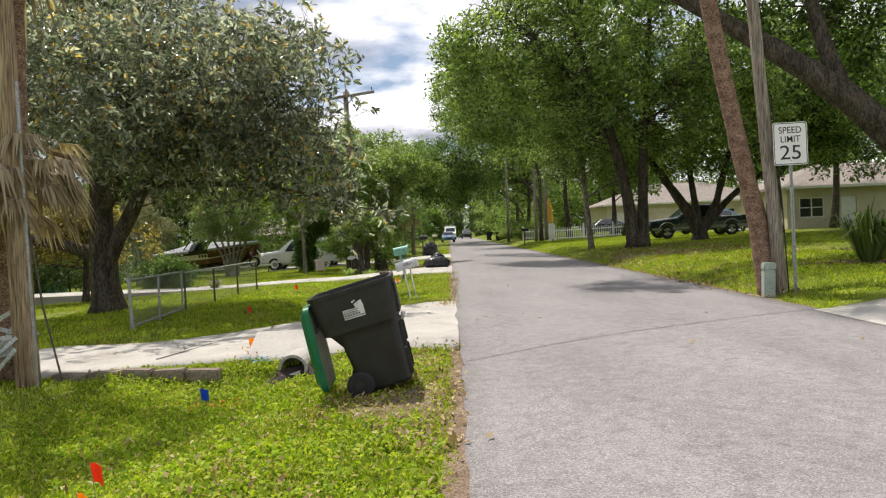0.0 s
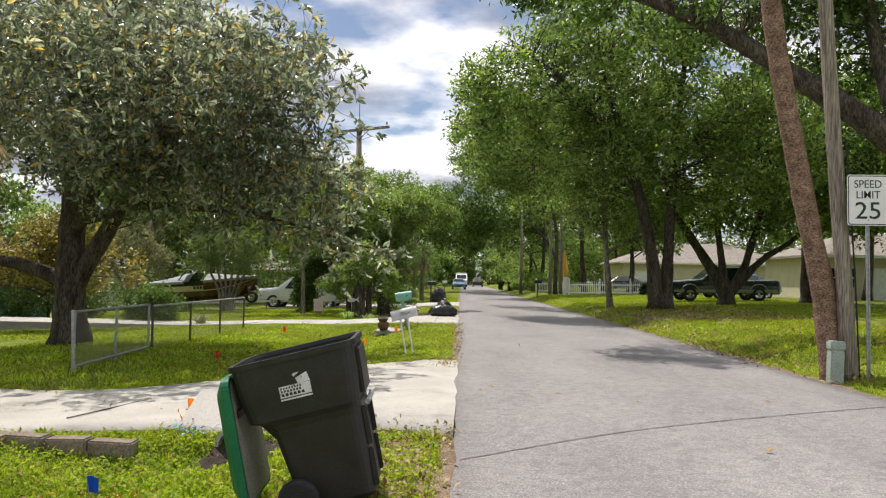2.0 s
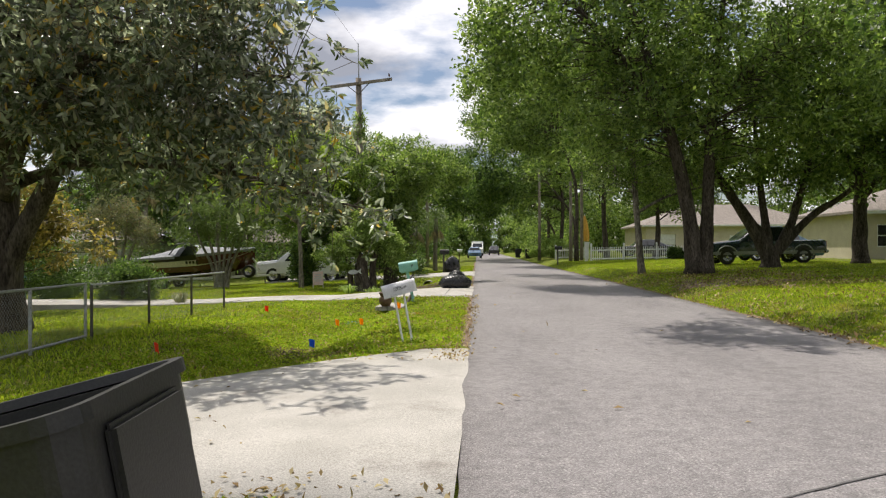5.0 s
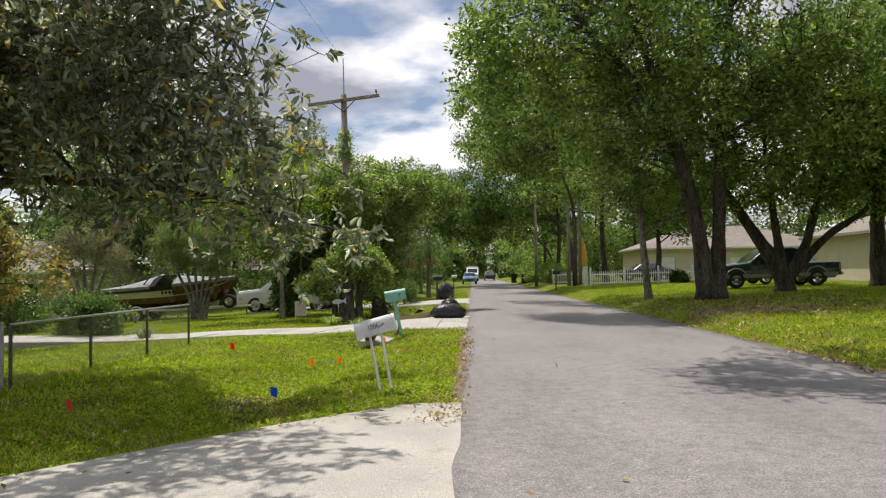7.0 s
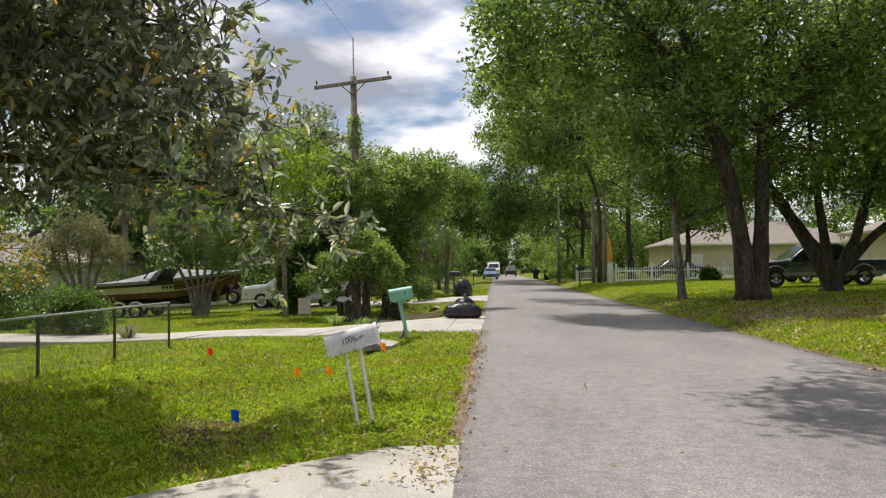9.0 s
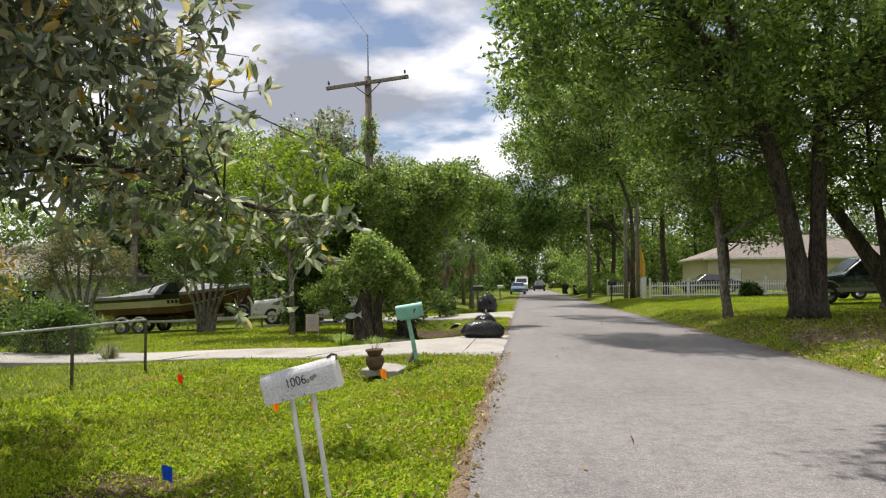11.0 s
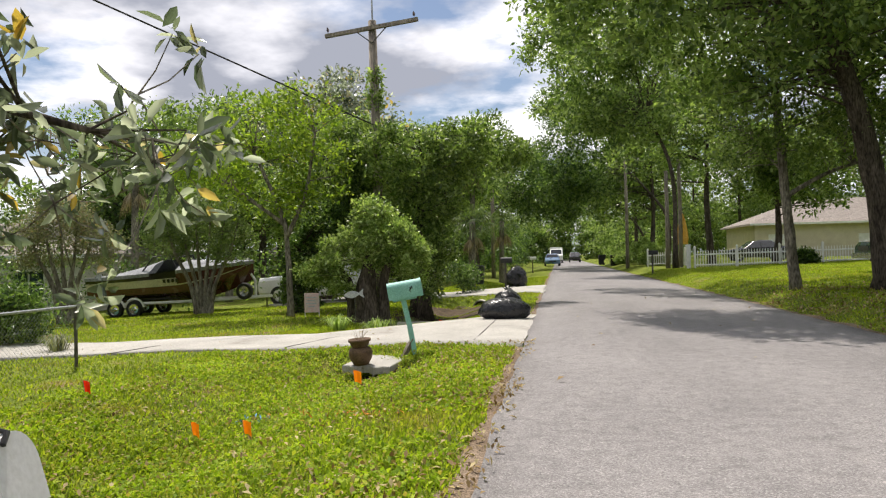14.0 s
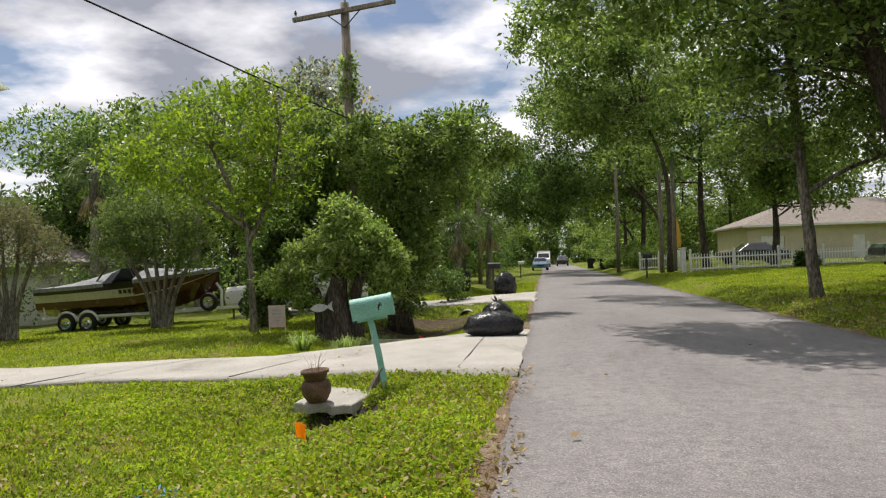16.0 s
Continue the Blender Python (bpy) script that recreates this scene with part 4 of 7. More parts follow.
# hedges
for (x, y, sx, sy, h) in [(-9.0, 47.0, 2.6, 0.7, 1.1), (-17.0, 33.0, 1.5, 1.0, 1.0), (-11.0, 27.4, 1.1, 0.9, 1.35), (-15.5, 29.0, 2.2, 1.6, 2.4), (-19.0, 31.0, 2.4, 1.6, 2.6), (-9.5, 13.5, 0.5, 0.4, 0.3), (-3.2, 43.0, 0.7, 1.6, 1.3), (6.8, 88.0, 1.4, 3.0, 1.2), (7.6, 72.0, 1.6, 1.6, 1.4), (7.4, 80, 1.6, 3.0, 1.9), (14.0, 57.8, 0.5, 0.4, 0.7)]:
    b = Z(x, y)
    bl = [(x + rng_far.uniform(-1, 1) * sx * 0.6, y + rng_far.uniform(-1, 1) * sy * 0.5, b[2] + h * rng_far.uniform(0.35, 0.7), sx * 0.5, sy * 0.5, h * 0.4) for _ in range(7)]
    tree("garden_shrub", b, "rounded dark green garden shrub", [[(*b, 0.05), (x, y, b[2] + h * 0.3, 0.04), (x, y, b[2] + h * 0.6, 0.02)]], bl, max(40, int(70 * sx)), 90, 0.1 if y < 50 else 0.18, "bark", "dark_and_shaded_leaf" if y < 60 else "vine_leaf", clump=0.2 + 0.1 * h, seed=int(300 + x * 7 + y), category="shrub", twig=0.006, group="garden shrubs")


# ---- more materials for things ----
M["black_plastic"] = surf("black_plastic", (0.012, 0.012, 0.012), (0.026, 0.025, 0.024), 6, 0.45, 0.08, 120, grain=0.3, dirt=(0.05, 0.045, 0.04), dirt_scale=4, dirt_pos=0.64)
M["green_plastic"] = surf("green_plastic", (0.0, 0.13, 0.055), (0.005, 0.18, 0.075), 5, 0.45, 0.05, 120, grain=0.2, dirt=(0.06, 0.12, 0.07), dirt_scale=3)
M["grey_plastic"] = surf("faded_plastic", (0.22, 0.23, 0.19), (0.33, 0.33, 0.28), 5, 0.6, 0.05, 90, dirt=(0.15, 0.15, 0.11), dirt_scale=3)
M["white_print"] = surf("white_print", (0.62, 0.62, 0.60), (0.8, 0.8, 0.78), 12, 0.6, 0.0, 120, grain=0.4, dirt=(0.2, 0.2, 0.2), dirt_scale=18, dirt_pos=0.6)
M["rubber"] = surf("rubber", (0.012, 0.012, 0.012), (0.03, 0.03, 0.03), 8, 0.8, 0.2, 90)
M["white_paint"] = surf("white_paint", (0.68, 0.68, 0.66), (0.82, 0.82, 0.80), 4, 0.5, 0.05, 60, grain=0.2, dirt=(0.5, 0.48, 0.43), dirt_scale=3, dirt_pos=0.62)
M["chalk_paint"] = surf("chalky_white_paint", (0.50, 0.50, 0.52), (0.66, 0.66, 0.68), 6, 0.65, 0.08, 80, grain=0.3, dirt=(0.30, 0.29, 0.28), dirt_scale=5, dirt_pos=0.64)
M["black_paint"] = surf("black_paint", (0.012, 0.012, 0.014), (0.03, 0.03, 0.03), 8, 0.55, 0.02, 80)
M["smudge"] = surf("grey_smudge", (0.20, 0.20, 0.21), (0.36, 0.36, 0.37), 14, 0.8, 0.0, 90)
M["sign_white"] = surf("sign_sheeting", (0.78, 0.78, 0.76), (0.85, 0.85, 0.83), 3, 0.4, 0.0, 40, grain=0.1)
M["galvanised"] = surf("galvanised_steel", (0.30, 0.31, 0.32), (0.46, 0.47, 0.48), 20, 0.5, 0.1, 90, metal=0.6, grain=0.3)
M["dull_steel"] = surf("dark_steel_post", (0.07, 0.065, 0.055), (0.14, 0.13, 0.11), 12, 0.7, 0.2, 70, metal=0.3)
M["turquoise"] = surf("turquoise_paint", (0.22, 0.50, 0.44), (0.30, 0.60, 0.53), 5, 0.55, 0.08, 70, grain=0.25, dirt=(0.2, 0.36, 0.31), dirt_scale=4, dirt_pos=0.64)
M["terracotta"] = surf("old_terracotta", (0.10, 0.058, 0.034), (0.19, 0.115, 0.07), 7, 0.8, 0.3, 60, dirt=(0.05, 0.04, 0.025), dirt_scale=5)
M["soil_brown"] = surf("brown_soil", (0.05, 0.034, 0.022), (0.13, 0.095, 0.06), 4, 0.95, 0.8, 50, world_space=True, dirt=(0.07, 0.09, 0.02), dirt_scale=1.5, spec=0.15)
# near-black soil with the shade of culvert holes put into its colour
M["soil_shade"] = surf("soil_shade", (0.02, 0.014, 0.01), (0.05, 0.036, 0.025), 12, 0.95, 0.8, 60)
M["bag_plastic"] = surf("bag_plastic", (0.009, 0.009, 0.01), (0.02, 0.02, 0.022), 6, 0.28, 0.9, 16, grain=0.2)
M["mulch"] = surf("mulch", (0.10, 0.055, 0.035), (0.22, 0.13, 0.085), 6, 0.95, 0.9, 60, world_space=True)
M["block"] = surf("edging_block", (0.15, 0.115, 0.085), (0.28, 0.23, 0.18), 7, 0.92, 0.5, 70, dirt=(0.10, 0.10, 0.06), dirt_scale=4)
M["utility_green"] = surf("utility_green", (0.30, 0.36, 0.31), (0.38, 0.44, 0.38), 5, 0.6, 0.05, 60)
M["flag_red"] = leafy("flag_red", (0.75, 0.07, 0.02), (0.82, 0.09, 0.03), (0.88, 0.12, 0.04), 0.55, 0.4, 0.3)
M["flag_orange"] = leafy("flag_orange", (0.88, 0.36, 0.02), (0.92, 0.42, 0.02), (0.95, 0.48, 0.03), 0.55, 0.4, 0.3)
M["flag_blue"] = leafy("flag_blue", (0.02, 0.11, 0.68), (0.03, 0.14, 0.75), (0.04, 0.18, 0.8), 0.55, 0.4, 0.3)
M["spray_orange"] = surf("spray_paint", (0.70, 0.22, 0.03), (0.8, 0.32, 0.05), 9, 0.8, 0.1, 60)
M["spray_blue"] = surf("spray_paint_blue", (0.12, 0.33, 0.62), (0.25, 0.5, 0.75), 9, 0.8, 0.1, 60)
M["stucco"] = surf("cream_stucco", (0.52, 0.46, 0.34), (0.60, 0.54, 0.41), 1.5, 0.9, 0.3, 60, grain=0.2)
M["pale_stucco"] = surf("white_stucco", (0.60, 0.58, 0.53), (0.70, 0.68, 0.63), 1.5, 0.9, 0.3, 60, grain=0.2)
M["teal_wall"] = surf("teal_wall", (0.16, 0.38, 0.37), (0.22, 0.46, 0.44), 2, 0.85, 0.2, 60)
M["shingle"] = surf("roof_shingle", (0.20, 0.17, 0.15), (0.30, 0.265, 0.235), 3, 0.95, 0.5, 26, stretch=(1, 1, 3), grain=0.5)
M["wood_red"] = surf("stained_wood", (0.25, 0.10, 0.05), (0.36, 0.16, 0.08), 6, 0.8, 0.3, 50, stretch=(1, 1, 0.2))
M["yellow_cloth"] = surf("yellow_canvas", (0.68, 0.36, 0.05), (0.78, 0.45, 0.09), 4, 0.8, 0.2, 60)
M["pink_board"] = surf("pink_board", (0.78, 0.52, 0.50), (0.85, 0.68, 0.65), 5, 0.7, 0.0, 60, dirt=(0.75, 0.66, 0.6), dirt_scale=6, dirt_pos=0.5)
M["silver_wood"] = surf("silvered_wood", (0.40, 0.42, 0.43), (0.56, 0.58, 0.58), 9, 0.8, 0.2, 50)
M["canvas"] = surf("boat_canvas", (0.20, 0.21, 0.225), (0.31, 0.32, 0.335), 2, 0.9, 0.4, 20)
M["gel_black"] = surf("black_gelcoat", (0.008, 0.008, 0.01), (0.018, 0.016, 0.018), 2, 0.2, 0.0, 30, coat=0.5)
M["gel_cream"] = surf("cream_gelcoat", (0.50, 0.47, 0.36), (0.58, 0.55, 0.43), 2, 0.3, 0.0, 30, coat=0.4)
M["gel_maroon"] = surf("maroon_gelcoat", (0.055, 0.010, 0.014), (0.09, 0.018, 0.022), 2, 0.25, 0.0, 30, coat=0.5)
M["truck_green"] = surf("dark_truck_paint", (0.010, 0.022, 0.026), (0.016, 0.032, 0.036), 2, 0.25, 0.0, 30, coat=0.8)
M["truck_grey"] = surf("grey_trim_paint", (0.23, 0.24, 0.24), (0.30, 0.31, 0.31), 2, 0.4, 0.0, 30, coat=0.3)
M["car_white"] = surf("white_car_paint", (0.72, 0.72, 0.72), (0.78, 0.78, 0.78), 2, 0.25, 0.0, 30, coat=0.8)
M["car_blue"] = surf("blue_car_paint", (0.10, 0.20, 0.36), (0.14, 0.26, 0.44), 2, 0.3, 0.0, 30, coat=0.8)
M["car_black"] = surf("black_car_paint", (0.012, 0.012, 0.014), (0.02, 0.02, 0.022), 2, 0.25, 0.0, 30, coat=0.8)
M["tarp_blue"] = surf("blue_tarp", (0.06, 0.16, 0.42), (0.10, 0.24, 0.55), 3, 0.6, 0.5, 12)
M["chrome"] = surf("chrome", (0.6, 0.6, 0.6), (0.7, 0.7, 0.7), 4, 0.18, 0.0, 30, metal=1.0)
M["lamp_lens"] = surf("lamp_lens", (0.6, 0.6, 0.58), (0.7, 0.7, 0.68), 9, 0.15, 0.0, 30, coat=0.5)
M["tail_lens"] = surf("tail_lens", (0.30, 0.02, 0.02), (0.4, 0.03, 0.03), 9, 0.2, 0.0, 30, coat=0.5)
M["car_glass"] = surf("tinted_glass", (0.012, 0.016, 0.018), (0.02, 0.025, 0.028), 2, 0.08, 0.0, 30, spec=0.8)
M["cable"] = surf("cable", (0.012, 0.012, 0.012), (0.02, 0.02, 0.02), 4, 0.6, 0.0, 30)
M["ceramic"] = surf("insulator", (0.06, 0.035, 0.03), (0.09, 0.05, 0.04), 4, 0.3, 0.0, 30)


def R(m, *pts):
    return [m @ Vector(p) for p in pts]


def lathe(bm, prof, seg=20, m=None):
    """Turns a profile of (radius, height) about z."""
    rings = []
    for r, z in prof:
        rings.append([bm.verts.new((r * math.cos(2 * math.pi * k / seg), r * math.sin(2 * math.pi * k / seg), z)) for k in range(seg)])
    for a, b in zip(rings, rings[1:]):
        for k in range(seg):
            bm.faces.new((a[k], a[(k + 1) % seg], b[(k + 1) % seg], b[k]))
    vs = [v for r in rings for v in r]
    if m is not None:
        bmesh.ops.transform(bm, matrix=m, verts=vs)
    return rings


def loft(bm, sections, caps=True):
    """Skins closed rings of equal length."""
    rings = [[bm.verts.new(p) for p in s] for s in sections]
    n = len(rings[0])
    for a, b in zip(rings, rings[1:]):
        for k in range(n):
            bm.faces.new((a[k], a[(k + 1) % n], b[(k + 1) % n], b[k]))
    if caps:
        bm.faces.new(rings[0][::-1]), bm.faces.new(rings[-1])
    bmesh.ops.recalc_face_normals(bm, faces=bm.faces)


def rounded_rect(w, d, r, z, n=4):
    out = []
    for cx_, cy_, a0 in ((w / 2 - r, d / 2 - r, 0), (-w / 2 + r, d / 2 - r, 90), (-w / 2 + r, -d / 2 + r, 180), (w / 2 - r, -d / 2 + r, 270)):
        for k in range(n + 1):
            a = radians(a0 + 90 * k / n)
            out.append((cx_ + r * math.cos(a), cy_ + r * math.sin(a), z))
    return out


def text_part(body, size, m, material, parent, name, depth=0.002, label="", sx=1.0):
    cu = bpy.data.curves.new(name, 'FONT')
    cu.body, cu.size, cu.align_x, cu.align_y, cu.extrude, cu.offset = body, size, 'CENTER', 'CENTER', depth, 0.002 * size
    ob = new("text_source", cu)
    dg = bpy.context.evaluated_depsgraph_get()
    me = bpy.data.meshes.new_from_object(ob.evaluated_get(dg))
    bpy.data.objects.remove(ob)
    me.transform(m @ Matrix.Diagonal((sx, 1, 1, 1)))
    me.materials.clear()
    return part_mesh(name, me, material, parent, label)


# ---- wheeled refuse cart ----
def refuse_cart(m, label, open_lid=True, lid_mat="green_plastic", group=""):
    top = thing("refuse_cart", m, label, "trash cart", group)
    bm = bmesh.new()
    secs = []
    for z, w, d, xo in ((0.03, 0.44, 0.46, 0.03), (0.06, 0.48, 0.50, 0.03), (0.30, 0.52, 0.53, 0.02), (0.56, 0.565, 0.555, 0.01), (0.60, 0.59, 0.57, 0.0), (0.635, 0.70, 0.60, -0.05), (0.82, 0.75, 0.62, -0.05), (0.98, 0.77, 0.63, -0.05)):
        secs.append([(x + xo, y, z) for x, y, z in rounded_rect(w, d, 0.07, z)])
    inner = [[(x * 0.93 - 0.003, y * 0.91, z) for x, y, z in secs[7]], [(x * 0.9, y * 0.88, z) for x, y, z in secs[5]], [(x * 0.85, y * 0.85, 0.4) for x, y, z in secs[2]]]
    loft(bm, secs + inner)
    part("body", bm, M["black_plastic"], top, smooth=False)
    bm = bmesh.new()
    a = [(x - 0.05, y, z) for x, y, z in rounded_rect(0.80, 0.66, 0.08, 0.975)]
    b = [(x, y, 1.01) for x, y, z in a]
    c = [((x + 0.05) * 0.93 - 0.05, y * 0.92, 1.01) for x, y, z in a]
    d = [((x + 0.05) * 0.91 - 0.05, y * 0.90, 0.985) for x, y, z in a]
    loft(bm, [d, a, b, c, d], caps=False)
    part("rim", bm, M["black_plastic"], top)
    bm = bmesh.new()
    box(bm, 0.03, 0.52, 0.02, pose(-0.39, 0, 0.96), 0.005)
    tube(bm, [(-0.42, -0.24, 0.95), (-0.50, -0.24, 0.93), (-0.52, 0, 0.93), (-0.50, 0.24, 0.93), (-0.42, 0.24, 0.95)], [0.016] * 5, 8)
    part("handle", bm, M["black_plastic"], top)
    # lifting bar recess at the front
    bm = bmesh.new()
    box(bm, 0.03, 0.40, 0.30, pose(0.33, 0, 0.80, 0, 4, 0), 0.012)
    part("front_panel", bm, M["black_plastic"], top)
    bm = bmesh.new()
    cyl(bm, 0.018, 0.018, 0.40, pose(0.335, 0, 0.60, 90, 0, 0), 10)
    part("lift_bar", bm, M["galvanised"], top, "steel lifting bar")
    for s in (-1, 1):
        bm = bmesh.new()
        for z0 in (0.58, 0.32):
            box(bm, 0.035, 0.04, 0.24, pose(0.30 - (0.60 - z0) * 0.06, s * 0.20, z0 - 0.12, 0, 3, 0), 0.008)
        part("rib", bm, M["black_plastic"], top)
        w = bmesh.new()
        prof = [(0.03, -0.03), (0.10, -0.035), (0.125, -0.03), (0.13, 0.0), (0.125, 0.03), (0.10, 0.035), (0.03, 0.03)]
        lathe(w, prof, 20, pose(-0.20, s * 0.285, 0.125, 90, 0, 0))
        wh = part("wheel", w, M["rubber"], top, smooth=True)
        w = bmesh.new()
        cyl(w, 0.06, 0.05, 0.075, pose(-0.20, s * 0.29, 0.125, 90, 0, 0), 14)
        part("hub", w, M["black_plastic"], wh)
    bm = bmesh.new()
    cyl(bm, 0.012, 0.012, 0.56, pose(-0.20, 0, 0.125, 90, 0, 0), 8)
    part("axle", bm, M["dull_steel"], top)
    # lid
    lm = pose(-0.50, 0, 0.955, 0, 93, 0) @ pose(0, 0, 0, 180, 0, 0) if open_lid else pose(-0.47, 0, 1.05, 0, 2, 0)
    lm2 = lm @ pose(0.40, 0, 0)
    bm = bmesh.new()
    s0 = [lm2 @ Vector(p) for p in rounded_rect(0.80, 0.64, 0.07, -0.05)]
    s1 = [lm2 @ Vector(p) for p in rounded_rect(0.80, 0.64, 0.07, 0.0)]
    s2 = [lm2 @ Vector(p) for p in rounded_rect(0.66, 0.50, 0.07, 0.05)]
    loft(bm, [s0, s1, s2])
    lid = part("lid", bm, M[lid_mat], top, "open green lid" if open_lid else "")
    if open_lid:
        bm = bmesh.new()
        t0 = [lm2 @ Vector(p) for p in rounded_rect(0.76, 0.60, 0.06, -0.053)]
        t1 = [lm2 @ Vector(p) for p in rounded_rect(0.60, 0.46, 0.06, -0.030)]
        loft(bm, [t0, t1])
        part("lid_lining", bm, M["grey_plastic"], lid, "faded grey underside of the lid")
        bm = bmesh.new()
        box(bm, 0.05, 0.5, 0.012, lm2 @ pose(-0.16, 0, -0.056), 0.004)
        part("lid_bar", bm, M["black_plastic"], lid)
        # city mark as plain shapes, and illegible bars
        fm = pose(-0.06, -0.313, 0.80, 88, 0, 0)

        def flat(name, pts, z, material, label=""):
            bm = bmesh.new()
            loft(bm, [[fm @ Vector((x, y, z)) for x, y in pts], [fm @ Vector((x, y, z + 0.0015)) for x, y in pts]])
            return part(name, bm, material, top, label)

        flat("printed_mark", [(-0.10, -0.045), (0.095, -0.045), (0.095, 0.025), (-0.10, 0.025)], 0.001, M["white_print"], "white printed emblem")
        flat("printed_mark", [(0.02, 0.026), (0.098, 0.026), (0.085, 0.085), (0.012, 0.060)], 0.001, M["white_print"])
        flat("printed_mark", [(0.004, 0.070), (0.050, 0.098), (0.044, 0.110), (-0.004, 0.084)], 0.001, M["white_print"])
        flat("printed_mark", [(-0.10, -0.062), (0.095, -0.062), (0.095, -0.052), (-0.10, -0.052)], 0.001, M["white_print"])
        for row, (y0, hh, w_, n_) in enumerate(((0.006, 0.012, 0.011, 8), (-0.013, 0.014, 0.013, 7), (-0.036, 0.017, 0.019, 6))):
            for k in range(n_):
                x0 = -0.092 + k * (w_ + 0.006)
                flat("printed_bar", [(x0, y0), (x0 + w_, y0), (x0 + w_ - 0.002, y0 + hh), (x0 + 0.002, y0 + hh)], 0.0028, M["black_plastic"])
    return top


refuse_cart(pose(-0.31, 5.72, 0.0, 1, -14.5, 3), "tilted black plastic trash cart with its green lid hanging open")


# ---- speed limit sign ----
def speed_sign():
    top = thing("speed_limit_sign", pose(6.46, 12.2, lie(6.46, 12.2), 0, -0.5, 0), "white speed limit 25 road sign on a steel post", "road sign")
    g = lie(6.46, 12.2)
    bm = bmesh.new()
    for k, (x, w_) in enumerate(((-0.02, 0.018), (0.02, 0.018))):
        box(bm, w_, 0.012, 2.96, pose(x, 0.02, 1.44 - 0.05))
    box(bm, 0.035, 0.012, 2.96, pose(0, 0.032, 1.39))
    part("post", bm, M["galvanised"], top, "galvanised steel channel post")
    cz = 2.74 - g
    face = pose(0, -0.008, cz, 90, 0, 0)
    bm = bmesh.new()
    loft(bm, [[face @ Vector(p) for p in rounded_rect(0.61, 0.762, 0.04, -0.003)], [face @ Vector(p) for p in rounded_rect(0.61, 0.762, 0.04, 0.0)]])
    panel = part("panel", bm, M["sign_white"], top)
    bm = bmesh.new()
    o = [face @ Vector(p) for p in rounded_rect(0.585, 0.737, 0.035, 0.0015)]
    i = [face @ Vector(p) for p in rounded_rect(0.560, 0.712, 0.028, 0.0015)]
    o2, i2 = [p + Vector((0, -0.001, 0)) for p in o], [p + Vector((0, -0.001, 0)) for p in i]
    loft(bm, [o, o2, i2, i, o], caps=False)
    part("border", bm, M["black_paint"], panel)
    text_part("SPEED", 0.165, face @ pose(0, 0.235, 0.003), M["black_paint"], panel, "lettering", 0.001, sx=0.92)
    text_part("LIMIT", 0.165, face @ pose(0, 0.075, 0.003), M["black_paint"], panel, "lettering", 0.001, sx=0.92)
    text_part("25", 0.36, face @ pose(0, -0.17, 0.003), M["black_paint"], panel, "numeral", 0.001, sx=1.12)
    for z in (0.3, -0.3):
        bm = bmesh.new()
        cyl(bm, 0.012, 0.010, 0.008, pose(0, -0.014, cz + z, 90, 0, 0), 8)
        part("bolt", bm, M["galvanised"], panel)


speed_sign()


# ---- poles ----
def leaning_pole():
    b = Z(6.30, 12.45)
    top = thing("utility_pole", pose(*b), "weathered grey wooden pole leaning beside the speed sign", "utility pole")
    bm = bmesh.new()
    tube(bm, curve_pts([(0, 0, -0.2), (-0.10, 0, 1.6), (-0.24, 0, 3.6), (-0.42, 0, 6.5), (-0.58, 0, 9.0)], 6), [0.125 - 0.0012 * k for k in range(25)], 14, wob=0.06)
    part("shaft", bm, M["pole_wood"], top, smooth=True)
    bm = bmesh.new()
    tube(bm, [(0.11, -0.07, 0), (0.02, -0.11, 1.6), (-0.12, -0.12, 3.6)], [0.012] * 3, 6)
    part("ground_wire", bm, M["cable"], top)


def left_pole():
    b = Z(-4.74, 7.4)
    top = thing("utility_pole", pose(*b), "thick brown wooden pole at the lawn's edge", "utility pole")
    bm = bmesh.new()
    tube(bm, curve_pts([(0, 0, -0.2), (-0.03, 0, 1.8), (-0.05, 0, 3.5), (-0.1, 0, 6.5), (-0.15, 0, 9.0)], 6), [0.135 - 0.0012 * k for k in range(25)], 16, wob=0.08)
    part("shaft", bm, M["warm_pole"], top, smooth=True)
    bm = bmesh.new()
    tube(bm, [(0.12, -0.03, 0.0), (0.09, -0.03, 1.6), (0.07, -0.03, 3.6)], [0.022] * 3, 8)
    part("conduit", bm, M["galvanised"], top, "grey conduit clamped to the pole")
    bm = bmesh.new()
    tube(bm, [(0.36, 0.1, 0.0), (0.2, 0.05, 0.9), (0.1, 0, 1.9)], [0.012] * 3, 6)
    part("guy_wire", bm, M["dull_steel"], top)


